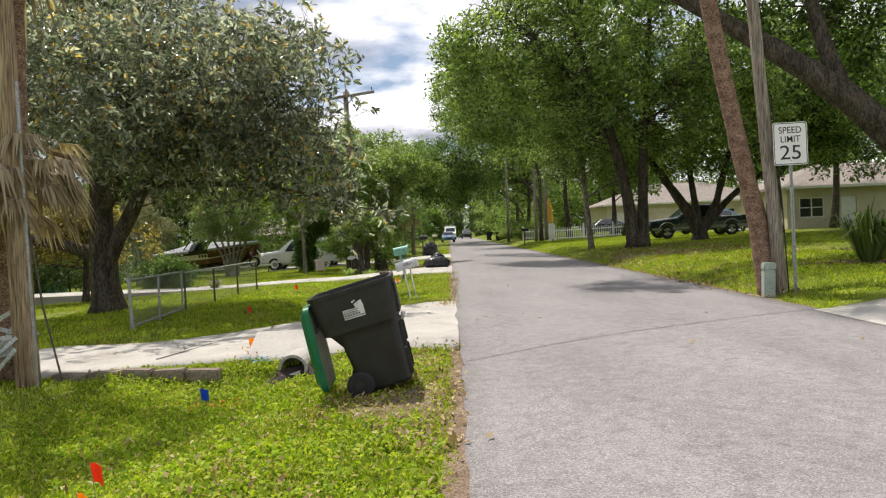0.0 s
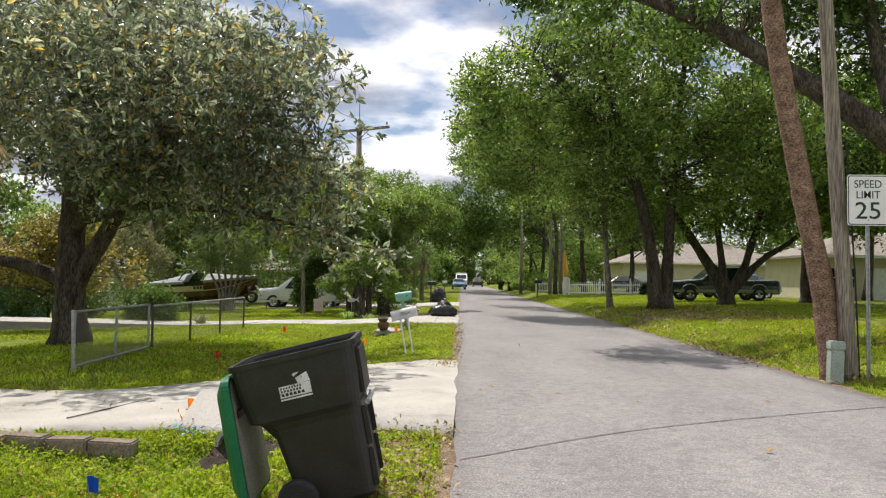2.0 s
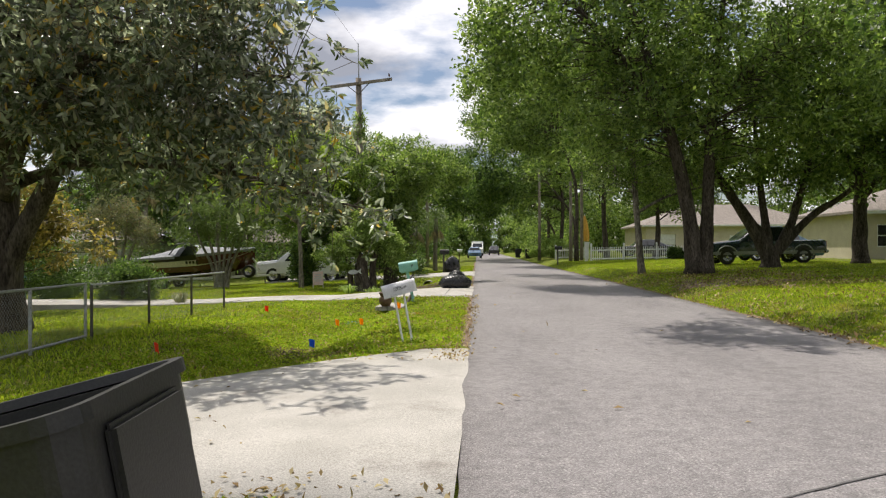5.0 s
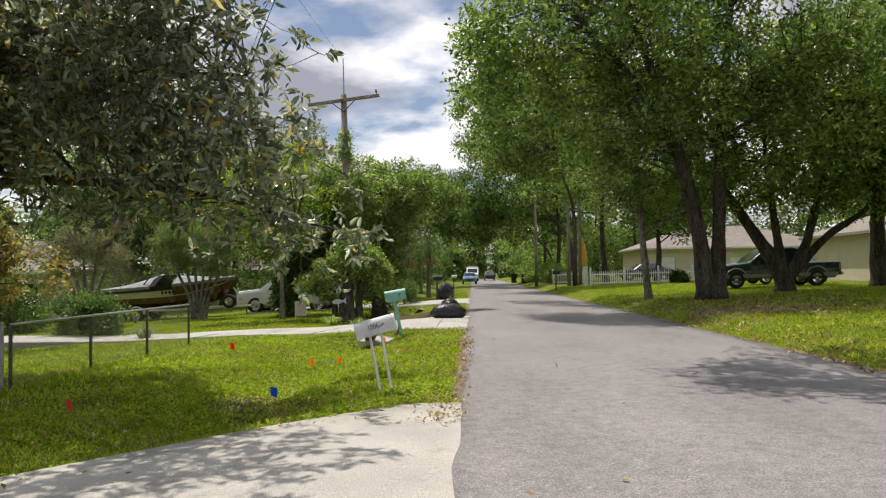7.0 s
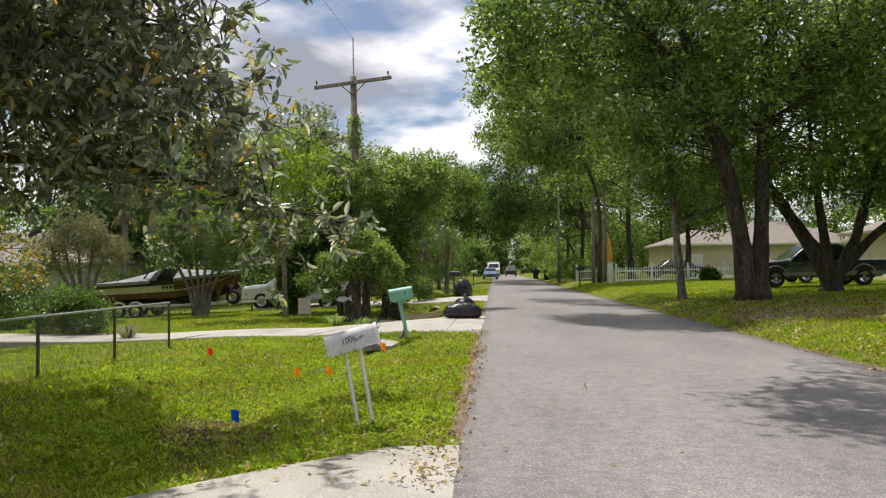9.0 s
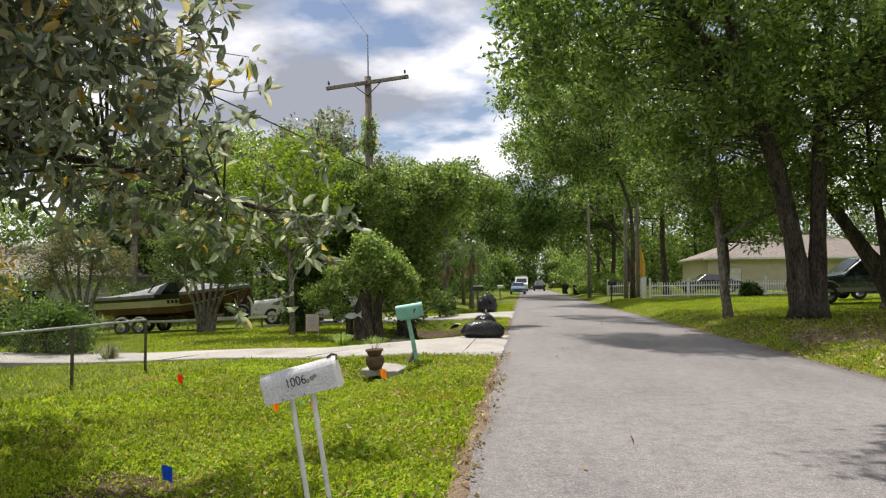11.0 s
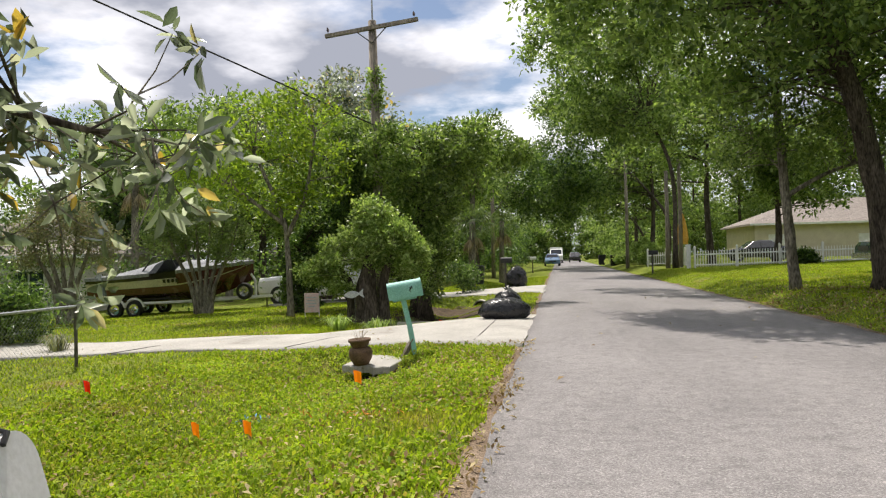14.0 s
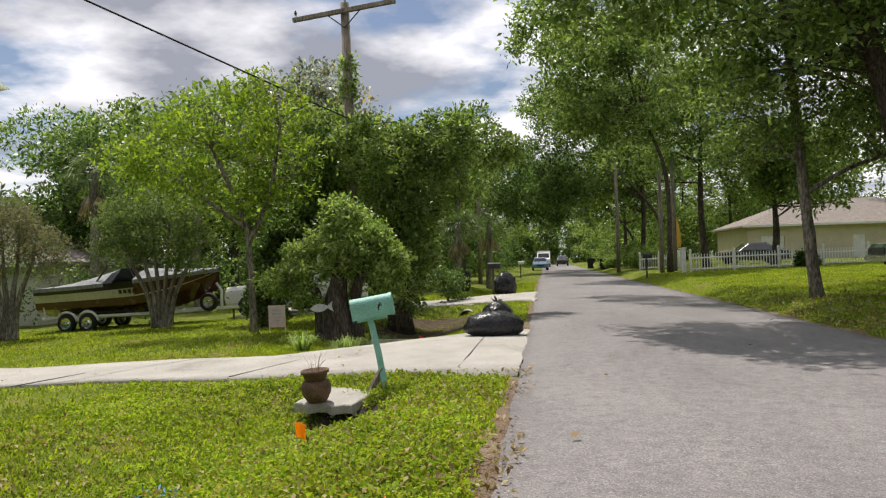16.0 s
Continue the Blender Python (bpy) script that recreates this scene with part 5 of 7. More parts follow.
def main_pole():
    x, y = -4.62, 35.2
    b = Z(x, y)
    top = thing("utility_pole", pose(*b), "wooden utility pole with crossarm, partly covered in ivy", "utility pole")
    bm = bmesh.new()
    tube(bm, [(0, 0, -0.2), (-0.02, 0, 4), (-0.08, 0, 8.45 - b[2])], [0.17, 0.145, 0.12], 14, wob=0.05)
    part("shaft", bm, M["pole_wood"], top, smooth=True)
    am = pose(-0.07, -0.15, 8.2 - b[2], 0, -7.0, 2)
    bm = bmesh.new()
    box(bm, 2.85, 0.10, 0.12, am, 0.01)
    part("crossarm", bm, M["pole_wood"], top)
    for s in (-1, 1):
        bm = bmesh.new()
        p = R(am, (s * 0.45, 0, -0.05))[0]
        tube(bm, [p, (-0.06, -0.14, 7.75 - b[2])], [0.018, 0.018], 6)
        part("brace", bm, M["dull_steel"], top)
        bm = bmesh.new()
        lathe(bm, [(0.01, 0.0), (0.012, 0.06), (0.035, 0.07), (0.03, 0.10), (0.045, 0.11), (0.03, 0.15), (0.02, 0.19), (0.0, 0.2)], 10, am @ pose(s * 1.32, 0, 0.06))
        part("insulator", bm, M["ceramic"], top, "brown pin insulator")
    bm = bmesh.new()
    tube(bm, [(-0.07, 0, 8.3 - b[2]), (-0.09, 0, 9.9 - b[2])], [0.03, 0.02], 8)
    part("top_pin", bm, M["galvanised"], top)
    # ivy climbing the shaft
    rng = np.random.default_rng(77)
    c = np.array([(rng.normal() * 0.05 - 0.03, rng.normal() * 0.05, z) for z in np.concatenate([rng.uniform(6.0, 7.2, 40), rng.uniform(0.3, 5.0, 60)])])
    v, f = leaf_cloud(rng, c, 0.12, np.full(len(c), 0.22), 26)
    part_mesh("climbing_ivy", quad_mesh("ivy", v, f), M["vine_leaf"], top)
    # vine column beside the pole
    c = np.array([(-0.75 + rng.normal() * 0.10, 0.1 + rng.normal() * 0.1, z) for z in rng.uniform(2.2, 5.6, 90)])
    v, f = leaf_cloud(rng, c, 0.1, np.full(len(c), 0.24), 34)
    part_mesh("hanging_vine", quad_mesh("vine", v, f), M["dark_and_shaded_leaf"], top)
    bm = bmesh.new()
    tube(bm, [(0.12, -0.12, 4.3), (0.12, -0.14, 4.7)], [0.06, 0.06], 8)
    part("cable_box", bm, M["galvanised"], top)


def wire(name, a, b, sag, label, r=0.012):
    bm = bmesh.new()
    a, b = Vector(a), Vector(b)
    pts = [a.lerp(b, k / 14) - Vector((0, 0, sag * 4 * (k / 14) * (1 - k / 14))) for k in range(15)]
    tube(bm, pts, [r] * 15, 6)
    tagged(part(name, bm, M["cable"], smooth=True), label, "cable")


leaning_pole()
left_pole()
main_pole()
wire("overhead_cable", (-19.2, 5.0, 10.85), (-4.66, 35.1, 5.3), 0.05, "thick black overhead cable slung between utility poles", 0.02)
wire("overhead_wire", (-4.7, 35.2, 9.85), (-4.9, 7.4, 10.2), 0.4, "thin bare overhead wire from the pole top", 0.004)


# ---- palms ----
def fan_frond(bm, origin, d, length, span, droop, blades=15, width=0.05, stem=0.45):
    """A fan leaf: a stalk and a spread of narrow folded blades."""
    d = Vector(d).normalized()
    s = d.cross(Vector((0, 0, 1)))
    s = s.normalized() if s.length > 0.05 else Vector((1, 0, 0))
    u = s.cross(d)
    tip = Vector(origin) + d * length * stem - Vector((0, 0, droop * length * 0.15))
    tube(bm, [origin, Vector(origin).lerp(tip, 0.5) + u * 0.03, tip], [0.018, 0.014, 0.008], 4, cap=False)
    for k in range(blades):
        a = radians(span) * (k / (blades - 1) - 0.5)
        bd = (d * math.cos(a) + s * math.sin(a)).normalized()
        L = length * (1 - stem) * (1 - 0.25 * abs(a) / radians(span / 2)) * random.uniform(0.85, 1.1)
        mid = tip + bd * L * 0.55 - Vector((0, 0, droop * L * 0.18)) + u * 0.04
        end = tip + bd * L - Vector((0, 0, droop * L * random.uniform(0.45, 0.8)))
        w = bd.cross(u).normalized() * width * 0.5
        v = [bm.verts.new(p) for p in (tip, mid + w, end, mid - w)]
        bm.faces.new(v)


def fan_palm(b, h, label, fronds=26, lean=(0, 0), r=0.15, length=1.5, dead=8, group="", bark="pale_bark", seed=1, trunk=None):
    random.seed(seed)
    top = thing("palm_tree", pose(*b), label, "palm tree", group)
    bm = bmesh.new()
    pts = trunk or [(0, 0, -0.1), (lean[0] * 0.3, lean[1] * 0.3, h * 0.35), (lean[0], lean[1], h)]
    cp = curve_pts(pts, 8)
    tube(bm, cp, [r * (1.2 - 0.3 * k / (len(cp) - 1)) * (1 + 0.04 * (k % 2)) for k in range(len(cp))], 12, wob=0.12)
    part("trunk", bm, M[bark], top, smooth=True)
    c = cp[-1]
    for j in range(fronds):
        bm = bmesh.new()
        a = j * 2.4 + random.uniform(-.2, .2)
        e = math.sin(radians(-25 + 105 * j / fronds))
        q = math.sqrt(max(0, 1 - e * e))
        fan_frond(bm, c, (math.cos(a) * q, math.sin(a) * q, e), length * random.uniform(0.85, 1.1), 190, 0.9)
        part("frond", bm, M["palm_leaf"], top)
    for j in range(dead):
        bm = bmesh.new()
        a = j * 2.4 + 1
        o = c - Vector((0, 0, random.uniform(0.05, 0.5)))
        fan_frond(bm, o, (math.cos(a) * 0.45, math.sin(a) * 0.45, -0.9), length * random.uniform(0.7, 1.0), 90, 0.6, blades=12)
        part("dead_frond", bm, M["dead_frond"], top, "dry brown hanging frond" if j == 0 else "")
    random.seed(0)
    return top


# palm with a skirt of dead fronds by the pole
pl = fan_palm(Z(-5.25, 8.0), 6.9, "palm with a skirt of dry brown fronds beside the pole", 30, (0.35, -0.1), 0.17, 2.1, 6, bark="palm_bark", seed=4)
random.seed(14)
for j in range(70):
    bm = bmesh.new()
    a = j * 2.4 + random.uniform(-0.3, 0.3)
    o = Vector((0.12 * math.cos(a), 0.12 * math.sin(a), random.uniform(2.5, 3.25)))
    e = random.uniform(-0.45, 0.25)
    fan_frond(bm, o, (math.cos(a) * 0.8, math.sin(a) * 0.8, e), random.uniform(0.8, 1.2), random.uniform(60, 120), random.uniform(1.3, 2.0), blades=16, width=0.045, stem=random.uniform(0.4, 0.6))
    part("dead_frond", bm, M["dead_frond"], pl, "dry brown hanging frond" if j == 0 else "")
random.seed(0)
# leaning palm trunk by the sign
fan_palm(Z(6.12, 12.62), 9.2, "tall palm with a reddish-brown trunk leaning over the road", 24, r=0.15, length=1.7, dead=4, bark="palm_bark", seed=6,
         trunk=[(0, 0, -0.15), (-0.12, 0, 1.2), (-0.40, 0, 2.6), (-0.85, 0, 5.1), (-1.3, 0, 9.0)])
for (x, y, h, s) in [(-4.6, 57.5, 7.0, 31), (-4.0, 52.0, 3.4, 32), (-3.3, 62.0, 4.0, 33), (-6.5, 52.5, 5.0, 35), (-18.0, 44.0, 6.2, 36), (-15.0, 47.0, 6.8, 37)]:
    fan_palm(Z(x, y), h, "sabal palm with a shaggy crown in a front yard", 24, (0.1, 0), 0.16, 1.6, 7, "sabal palms along the street", seed=s)
for (x, y, h) in [(-4.2, 66, 9), (7.0, 61.0, 6.0), (5.6, 74, 8.5), (8.2, 64, 7)]:
    b = Z(x, y)
    top = thing("utility_pole", pose(*b), "plain wooden pole further along the verge", "utility pole", "poles along the street")
    bm = bmesh.new()
    tube(bm, [(0, 0, -0.2), (0.03, 0, h * 0.5), (0, 0, h)], [0.15, 0.13, 0.11], 10, wob=0.08)
    part("shaft", bm, M["pole_wood"], top, smooth=True)

# pedestal by the palm
top = thing("utility_pedestal", pose(*Z(6.0, 12.3), 0, 2, 0), "pale green cable pedestal at the foot of the palm", "utility box")
bm = bmesh.new()
box(bm, 0.20, 0.16, 0.50, pose(0, 0, 0.25), 0.012)
part("base_box", bm, M["utility_green"], top)
bm = bmesh.new()
box(bm, 0.22, 0.18, 0.14, pose(0, 0, 0.57), 0.02)
part("cap", bm, M["utility_green"], top)


# ---- mailboxes ----
def mailbox_shell(bm, L, w, h, m):
    """Arched box, its length along x, resting at z = 0."""
    prof = [(-w / 2, 0), (-w / 2, h - w / 2)] + [(-w / 2 * math.cos(radians(a)), h - w / 2 + w / 2 * math.sin(radians(a))) for a in range(15, 180, 15)] + [(w / 2, h - w / 2), (w / 2, 0)]
    rings = []
    for x in (-L / 2, L / 2):
        rings.append([m @ Vector((x, y, z)) for y, z in prof])
    loft(bm, rings)


def mailbox_white():
    b = Z(-0.50, 14.75)
    top = thing("mailbox", pose(*b), "white metal mailbox marked 1006 tilting on two thin posts", "mailbox")
    bx = pose(-0.70 + 0.50, 15.05 - 14.75, 0.665 - b[2], 0, -15, 9)
    bm = bmesh.new()
    mailbox_shell(bm, 0.48, 0.17, 0.19, bx)
    bd = part("box", bm, M["chalk_paint"], top)
    bm = bmesh.new()
    mailbox_shell(bm, 0.025, 0.185, 0.20, bx @ pose(0.243, 0, -0.005))
    part("door", bm, M["white_paint"], bd, "mailbox door")
    bm = bmesh.new()
    tube(bm, R(bx, (0.20, -0.02, 0.19), (0.235, -0.01, 0.205), (0.262, -0.02, 0.195), (0.262, -0.05, 0.17)), [0.008] * 4, 6)
    part("latch", bm, M["black_paint"], bd, "black latch")
    text_part("1006", 0.085, bx @ pose(-0.02, -0.0865, 0.10, 90, 0, 0), M["black_paint"], bd, "numeral", 0.0008, sx=0.8)
    for x, z, r_ in ((0.085, 0.095, 0.016), (0.055, 0.085, 0.014), (0.105, 0.105, 0.013)):
        bm = bmesh.new()
        cyl(bm, r_, r_, 0.001, bx @ pose(x, -0.0868, z, 90, 0, 0), 12)
        part("smudge", bm, M["smudge"], bd)
    for x in (-0.085, 0.055):
        bm = bmesh.new()
        p = R(bx, (x, 0, 0.0))[0]
        q = Vector((p.x + 0.16, p.y - 0.05, -0.15))
        tube(bm, [q, p], [0.017, 0.017], 8)
        part("leg", bm, M["white_paint"], top, "thin white metal leg")
        bm = bmesh.new()
        cyl(bm, 0.005, 0.005, 0.004, bx @ pose(x - 0.04, -0.087, 0.012, 90, 0, 0), 6)
        part("rivet", bm, M["black_paint"], bd)


def mailbox_turquoise():
    b = Z(-1.40, 24.5)
    top = thing("mailbox", pose(*b), "turquoise painted mailbox on a leaning turquoise wooden post", "mailbox")
    top_p = Vector((-0.17, 0.0, 0.80))
    bm = bmesh.new()
    tube(bm, [(0.02, 0, -0.2), (-0.08, 0, 0.4), top_p], [0.05, 0.05, 0.05], 4)
    part("post", bm, M["turquoise"], top)
    bx = pose(top_p.x + 0.02, 0.0, 0.83, 0, -9, 8)
    bm = bmesh.new()
    box(bm, 0.36, 0.13, 0.03, bx @ pose(0.0, 0, -0.012), 0.005)
    part("shelf", bm, M["turquoise"], top)
    bm = bmesh.new()
    mailbox_shell(bm, 0.50, 0.20, 0.26, bx @ pose(0.02, 0, 0.004))
    bd = part("box", bm, M["turquoise"], top)
    bm = bmesh.new()
    mailbox_shell(bm, 0.03, 0.215, 0.27, bx @ pose(0.27, 0, 0.0))
    part("door", bm, M["turquoise"], bd)
    bm = bmesh.new()
    bmx = bx @ pose(0.12, -0.104, 0.13, 90, 0, 0)
    for x, y_, sx_, sy_, rz_ in ((0, 0, 0.06, 0.018, 50), (0.012, 0.012, 0.05, 0.014, -10), (-0.012, -0.03, 0.012, 0.04, 10), (0.02, 0.035, 0.018, 0.018, 0)):
        box(bm, sx_, sy_, 0.003, bmx @ pose(x, y_, 0.001, 0, 0, rz_))
    part("painted_emblem", bm, M["black_paint"], bd, "small black painted emblem")
    bm = bmesh.new()
    tube(bm, [(-0.22, -0.05, -0.12), (-0.10, -0.02, 0.10), (-0.03, 0, 0.22)], [0.045, 0.045, 0.04], 4)
    part("brace", bm, M["pole_wood"], top, "weathered wooden brace at the post's foot")


def mailbox_far(x, y, label, mat):
    b = Z(x, y)
    top = thing("mailbox", pose(*b), label, "mailbox", "mailboxes further on")
    bm = bmesh.new()
    box(bm, 0.09, 0.09, 1.2, pose(0, 0, 0.5), 0.008)
    part("post", bm, M["dull_steel"], top)
    bm = bmesh.new()
    mailbox_shell(bm, 0.5, 0.2, 0.24, pose(0.05, 0, 1.1))
    part("box", bm, M[mat], top)


mailbox_white()
mailbox_turquoise()
mailbox_far(5.7, 57.5, "black mailbox on a dark post opposite", "black_paint")
mailbox_far(-1.75, 46.0, "black mailbox on a dark post beside a bagged heap", "black_paint")
mailbox_far(-1.9, 76.0, "white mailbox further along the street", "white_paint")


# ---- vehicles ----
def wheel(parent, m, r, w, rim="chrome", name="wheel"):
    """A tyre with a dished rim; its axis along y."""
    bm = bmesh.new()
    lathe(bm, [(r * 0.62, -w / 2), (r * 0.92, -w / 2), (r, -w * 0.3), (r, w * 0.3), (r * 0.92, w / 2), (r * 0.62, w / 2)], 22, m @ pose(0, 0, 0, 90, 0, 0))
    t = part(name, bm, M["rubber"], parent, smooth=False)
    bm = bmesh.new()
    lathe(bm, [(r * 0.63, -w * 0.48), (r * 0.58, -w * 0.3), (r * 0.3, -w * 0.22), (r * 0.14, -w * 0.4), (0.001, -w * 0.42)], 18, m @ pose(0, 0, 0, 90, 0, 0))
    lathe(bm, [(r * 0.63, w * 0.48), (r * 0.58, w * 0.3), (r * 0.3, w * 0.22), (r * 0.14, w * 0.4), (0.001, w * 0.42)], 18, m @ pose(0, 0, 0, 90, 0, 0))
    part("rim", bm, M[rim], t)
    return t


def car_section(x, zb, zs, zt, wb, wt):
    """Half-rounded cross-section of a car body, as a closed ring."""
    return [(x, -wb * 0.86, zb), (x, -wb, zb + 0.12), (x, -wb * 1.0, (zb + zs) * 0.5 + 0.06), (x, -wb * 0.97, zs), (x, -wt, zt - 0.05), (x, -wt * 0.86, zt),
            (x, wt * 0.86, zt), (x, wt, zt - 0.05), (x, wb * 0.97, zs), (x, wb, (zb + zs) * 0.5 + 0.06), (x, wb, zb + 0.12), (x, wb * 0.86, zb)]


def panel(bm, pts, out):
    """A thin raised panel from a polygon, pushed out by a vector."""
    out = Vector(out)
    a = [bm.verts.new(Vector(p)) for p in pts]
    b = [bm.verts.new(Vector(p) + out) for p in pts]
    bm.faces.new(b)
    for i in range(len(a)):
        j = (i + 1) % len(a)
        bm.faces.new((a[i], a[j], b[j], b[i]))


def pickup(m):
    """Extended-cab pickup, its nose towards -x, 5.7 m long."""
    top = thing("pickup_truck", m, "dark green pickup truck parked on the grass under the oaks", "pickup truck")
    bm = bmesh.new()
    loft(bm, [car_section(*s) for s in [(-2.85, 0.55, 0.80, 0.92, 0.82, 0.78), (-2.72, 0.45, 0.90, 1.04, 0.93, 0.86), (-1.6, 0.42, 1.02, 1.14, 0.97, 0.90), (-1.25, 0.42, 1.05, 1.18, 0.98, 0.88), (-0.45, 0.42, 1.08, 1.76, 0.98, 0.72),
                                        (-0.2, 0.42, 1.08, 1.82, 0.98, 0.72), (0.85, 0.42, 1.08, 1.82, 0.98, 0.72), (1.08, 0.42, 1.08, 1.72, 0.98, 0.74), (1.12, 0.42, 1.05, 1.12, 0.98, 0.94), (2.75, 0.46, 1.05, 1.12, 0.97, 0.93), (2.85, 0.52, 1.0, 1.08, 0.93, 0.90)]])
    part("body", bm, M["truck_green"], top)
    for s in (-1, 1):
        bm = bmesh.new()
        panel(bm, [(-2.70, s * 0.945, 0.50), (-2.2, s * 0.985, 0.46), (2.7, s * 0.985, 0.46), (2.7, s * 0.985, 0.62), (-2.7, s * 0.965, 0.62)], (0, s * 0.02, 0))
        part("lower_trim", bm, M["truck_grey"], top, "two-tone grey lower panel")
        for x0, x1 in ((-0.55, 0.15), (0.2, 0.82)):
            bm = bmesh.new()
            sl = 0.42 if x0 < 0 else 0.0
            panel(bm, [(x0 - sl * 0.55, s * 0.955, 1.14), (x1, s * 0.955, 1.14), (x1, s * 0.755, 1.72), (x0 + sl * 0.5, s * 0.755, 1.72)], (0, s * 0.012, 0.006))
            part("side_window", bm, M["car_glass"], top)
        bm = bmesh.new()
        box(bm, 0.10, 0.16, 0.13, pose(-0.82, s * 1.06, 1.16), 0.02)
        part("side_mirror", bm, M["black_plastic"], top)
        bm = bmesh.new()
        box(bm, 0.05, 0.24, 0.16, pose(-2.80, s * 0.66, 0.84), 0.02)
        part("headlight", bm, M["lamp_lens"], top)
        bm = bmesh.new()
        box(bm, 0.04, 0.14, 0.36, pose(2.85, s * 0.84, 0.86), 0.015)
        part("tail_light", bm, M["tail_lens"], top)
        bm = bmesh.new()
        box(bm, 0.2, 0.03, 0.04, pose(0.0, s * 0.985, 0.98), 0.01)
        part("door_handle", bm, M["black_plastic"], top)
        for x in (-1.85, 1.75):
            bm = bmesh.new()
            pts = [(x + 0.44 * math.cos(radians(a)), s * 0.955, 0.40 + 0.44 * math.sin(radians(a))) for a in range(-10, 191, 20)]
            panel(bm, pts, (0, s * 0.032, 0))
            part("wheel_arch", bm, M["black_plastic"], top)
            bm = bmesh.new()
            pts = [(x + 0.50 * math.cos(radians(a)), s * 0.985, 0.40 + 0.50 * math.sin(radians(a))) for a in range(0, 181, 15)]
            tube(bm, pts, [0.03] * len(pts), 6)
            part("arch_trim", bm, M["truck_grey"], top)
            wheel(top, pose(x, s * 0.90, 0.37), 0.37, 0.25)
    bm = bmesh.new()
    panel(bm, [(-1.17, -0.80, 1.20), (-1.17, 0.80, 1.20), (-0.52, 0.66, 1.72), (-0.52, -0.66, 1.72)], (-0.02, 0, 0.02))
    part("windshield", bm, M["car_glass"], top)
    bm = bmesh.new()
    box(bm, 0.12, 1.86, 0.2, pose(-2.88, 0, 0.56), 0.04)
    part("front_bumper", bm, M["chrome"], top)
    bm = bmesh.new()
    box(bm, 0.12, 1.84, 0.18, pose(2.92, 0, 0.56), 0.04)
    part("rear_bumper", bm, M["chrome"], top)
    bm = bmesh.new()
    box(bm, 0.04, 1.0, 0.2, pose(-2.84, 0, 0.82), 0.02)
    part("grille", bm, M["black_plastic"], top)
    return top


def sedan(m, name, label, paint, L=4.6, h=1.48, category="car", group="", suv=False):
    top = thing(name, m, label, category, group)
    k = L / 4.6
    if suv:
        st = [(-2.3, 0.5, 0.78, 0.9, 0.78, 0.72), (-2.2, 0.36, 0.88, 1.02, 0.9, 0.82), (-1.25, 0.34, 0.98, 1.12, 0.93, 0.84), (-0.55, 0.34, 1.02, h - 0.06, 0.94, 0.68), (-0.2, 0.34, 1.02, h, 0.94, 0.68), (1.7, 0.34, 1.02, h, 0.94, 0.68), (2.15, 0.36, 1.0, h - 0.25, 0.93, 0.72), (2.3, 0.42, 0.9, 1.02, 0.9, 0.8)]
    else:
        st = [(-2.3, 0.45, 0.62, 0.72, 0.75, 0.68), (-2.15, 0.28, 0.72, 0.82, 0.86, 0.78), (-1.1, 0.25, 0.86, 0.96, 0.89, 0.80), (-0.4, 0.25, 0.92, h - 0.06, 0.9, 0.62), (0.0, 0.25, 0.92, h, 0.9, 0.62), (0.8, 0.25, 0.92, h - 0.02, 0.9, 0.62), (1.6, 0.27, 0.92, 1.06, 0.89, 0.74), (2.2, 0.3, 0.85, 0.96, 0.86, 0.76), (2.3, 0.4, 0.8, 0.88, 0.8, 0.72)]
    bm = bmesh.new()
    loft(bm, [car_section(x * k, *r) for x, *r in st])
    part("body", bm, M[paint], top)
    zs, wt = (1.06, 0.70) if suv else (0.96, 0.64)
    for s in (-1, 1):
        for x0, x1, sl in ((-0.85, -0.02, 0.4), (0.04, 0.95 if not suv else 0.9, 0.0)):
            bm = bmesh.new()
            panel(bm, [(x0 * k, s * 0.9, zs), (x1 * k, s * 0.9, zs), (x1 * k - 0.05, s * (wt + 0.03), h - 0.12), ((x0 + sl) * k, s * (wt + 0.03), h - 0.12)], (0, s * 0.014, 0.004))
            part("side_window", bm, M["car_glass"], top)
        for x in (-1.42 * k, 1.4 * k):
            wheel(top, pose(x, s * 0.82, 0.33 if not suv else 0.37), 0.33 if not suv else 0.37, 0.22)
        bm = bmesh.new()
        box(bm, 0.08, 0.3, 0.12, pose(-2.22 * k, s * 0.58, 0.68 if not suv else 0.82), 0.02)
        part("headlight", bm, M["lamp_lens"], top)
    bm = bmesh.new()
    y0 = 0.72
    panel(bm, [(-1.02 * k, -y0, zs + 0.03), (-1.02 * k, y0, zs + 0.03), (-0.45 * k, wt * 0.9, h - 0.08), (-0.45 * k, -wt * 0.9, h - 0.08)], (-0.015, 0, 0.015))
    part("windshield", bm, M["car_glass"], top)
    bm = bmesh.new()
    box(bm, 0.06, 0.9, 0.16, pose(-2.28 * k, 0, 0.56 if not suv else 0.66), 0.02)
    part("grille", bm, M["black_plastic"], top)
    return top


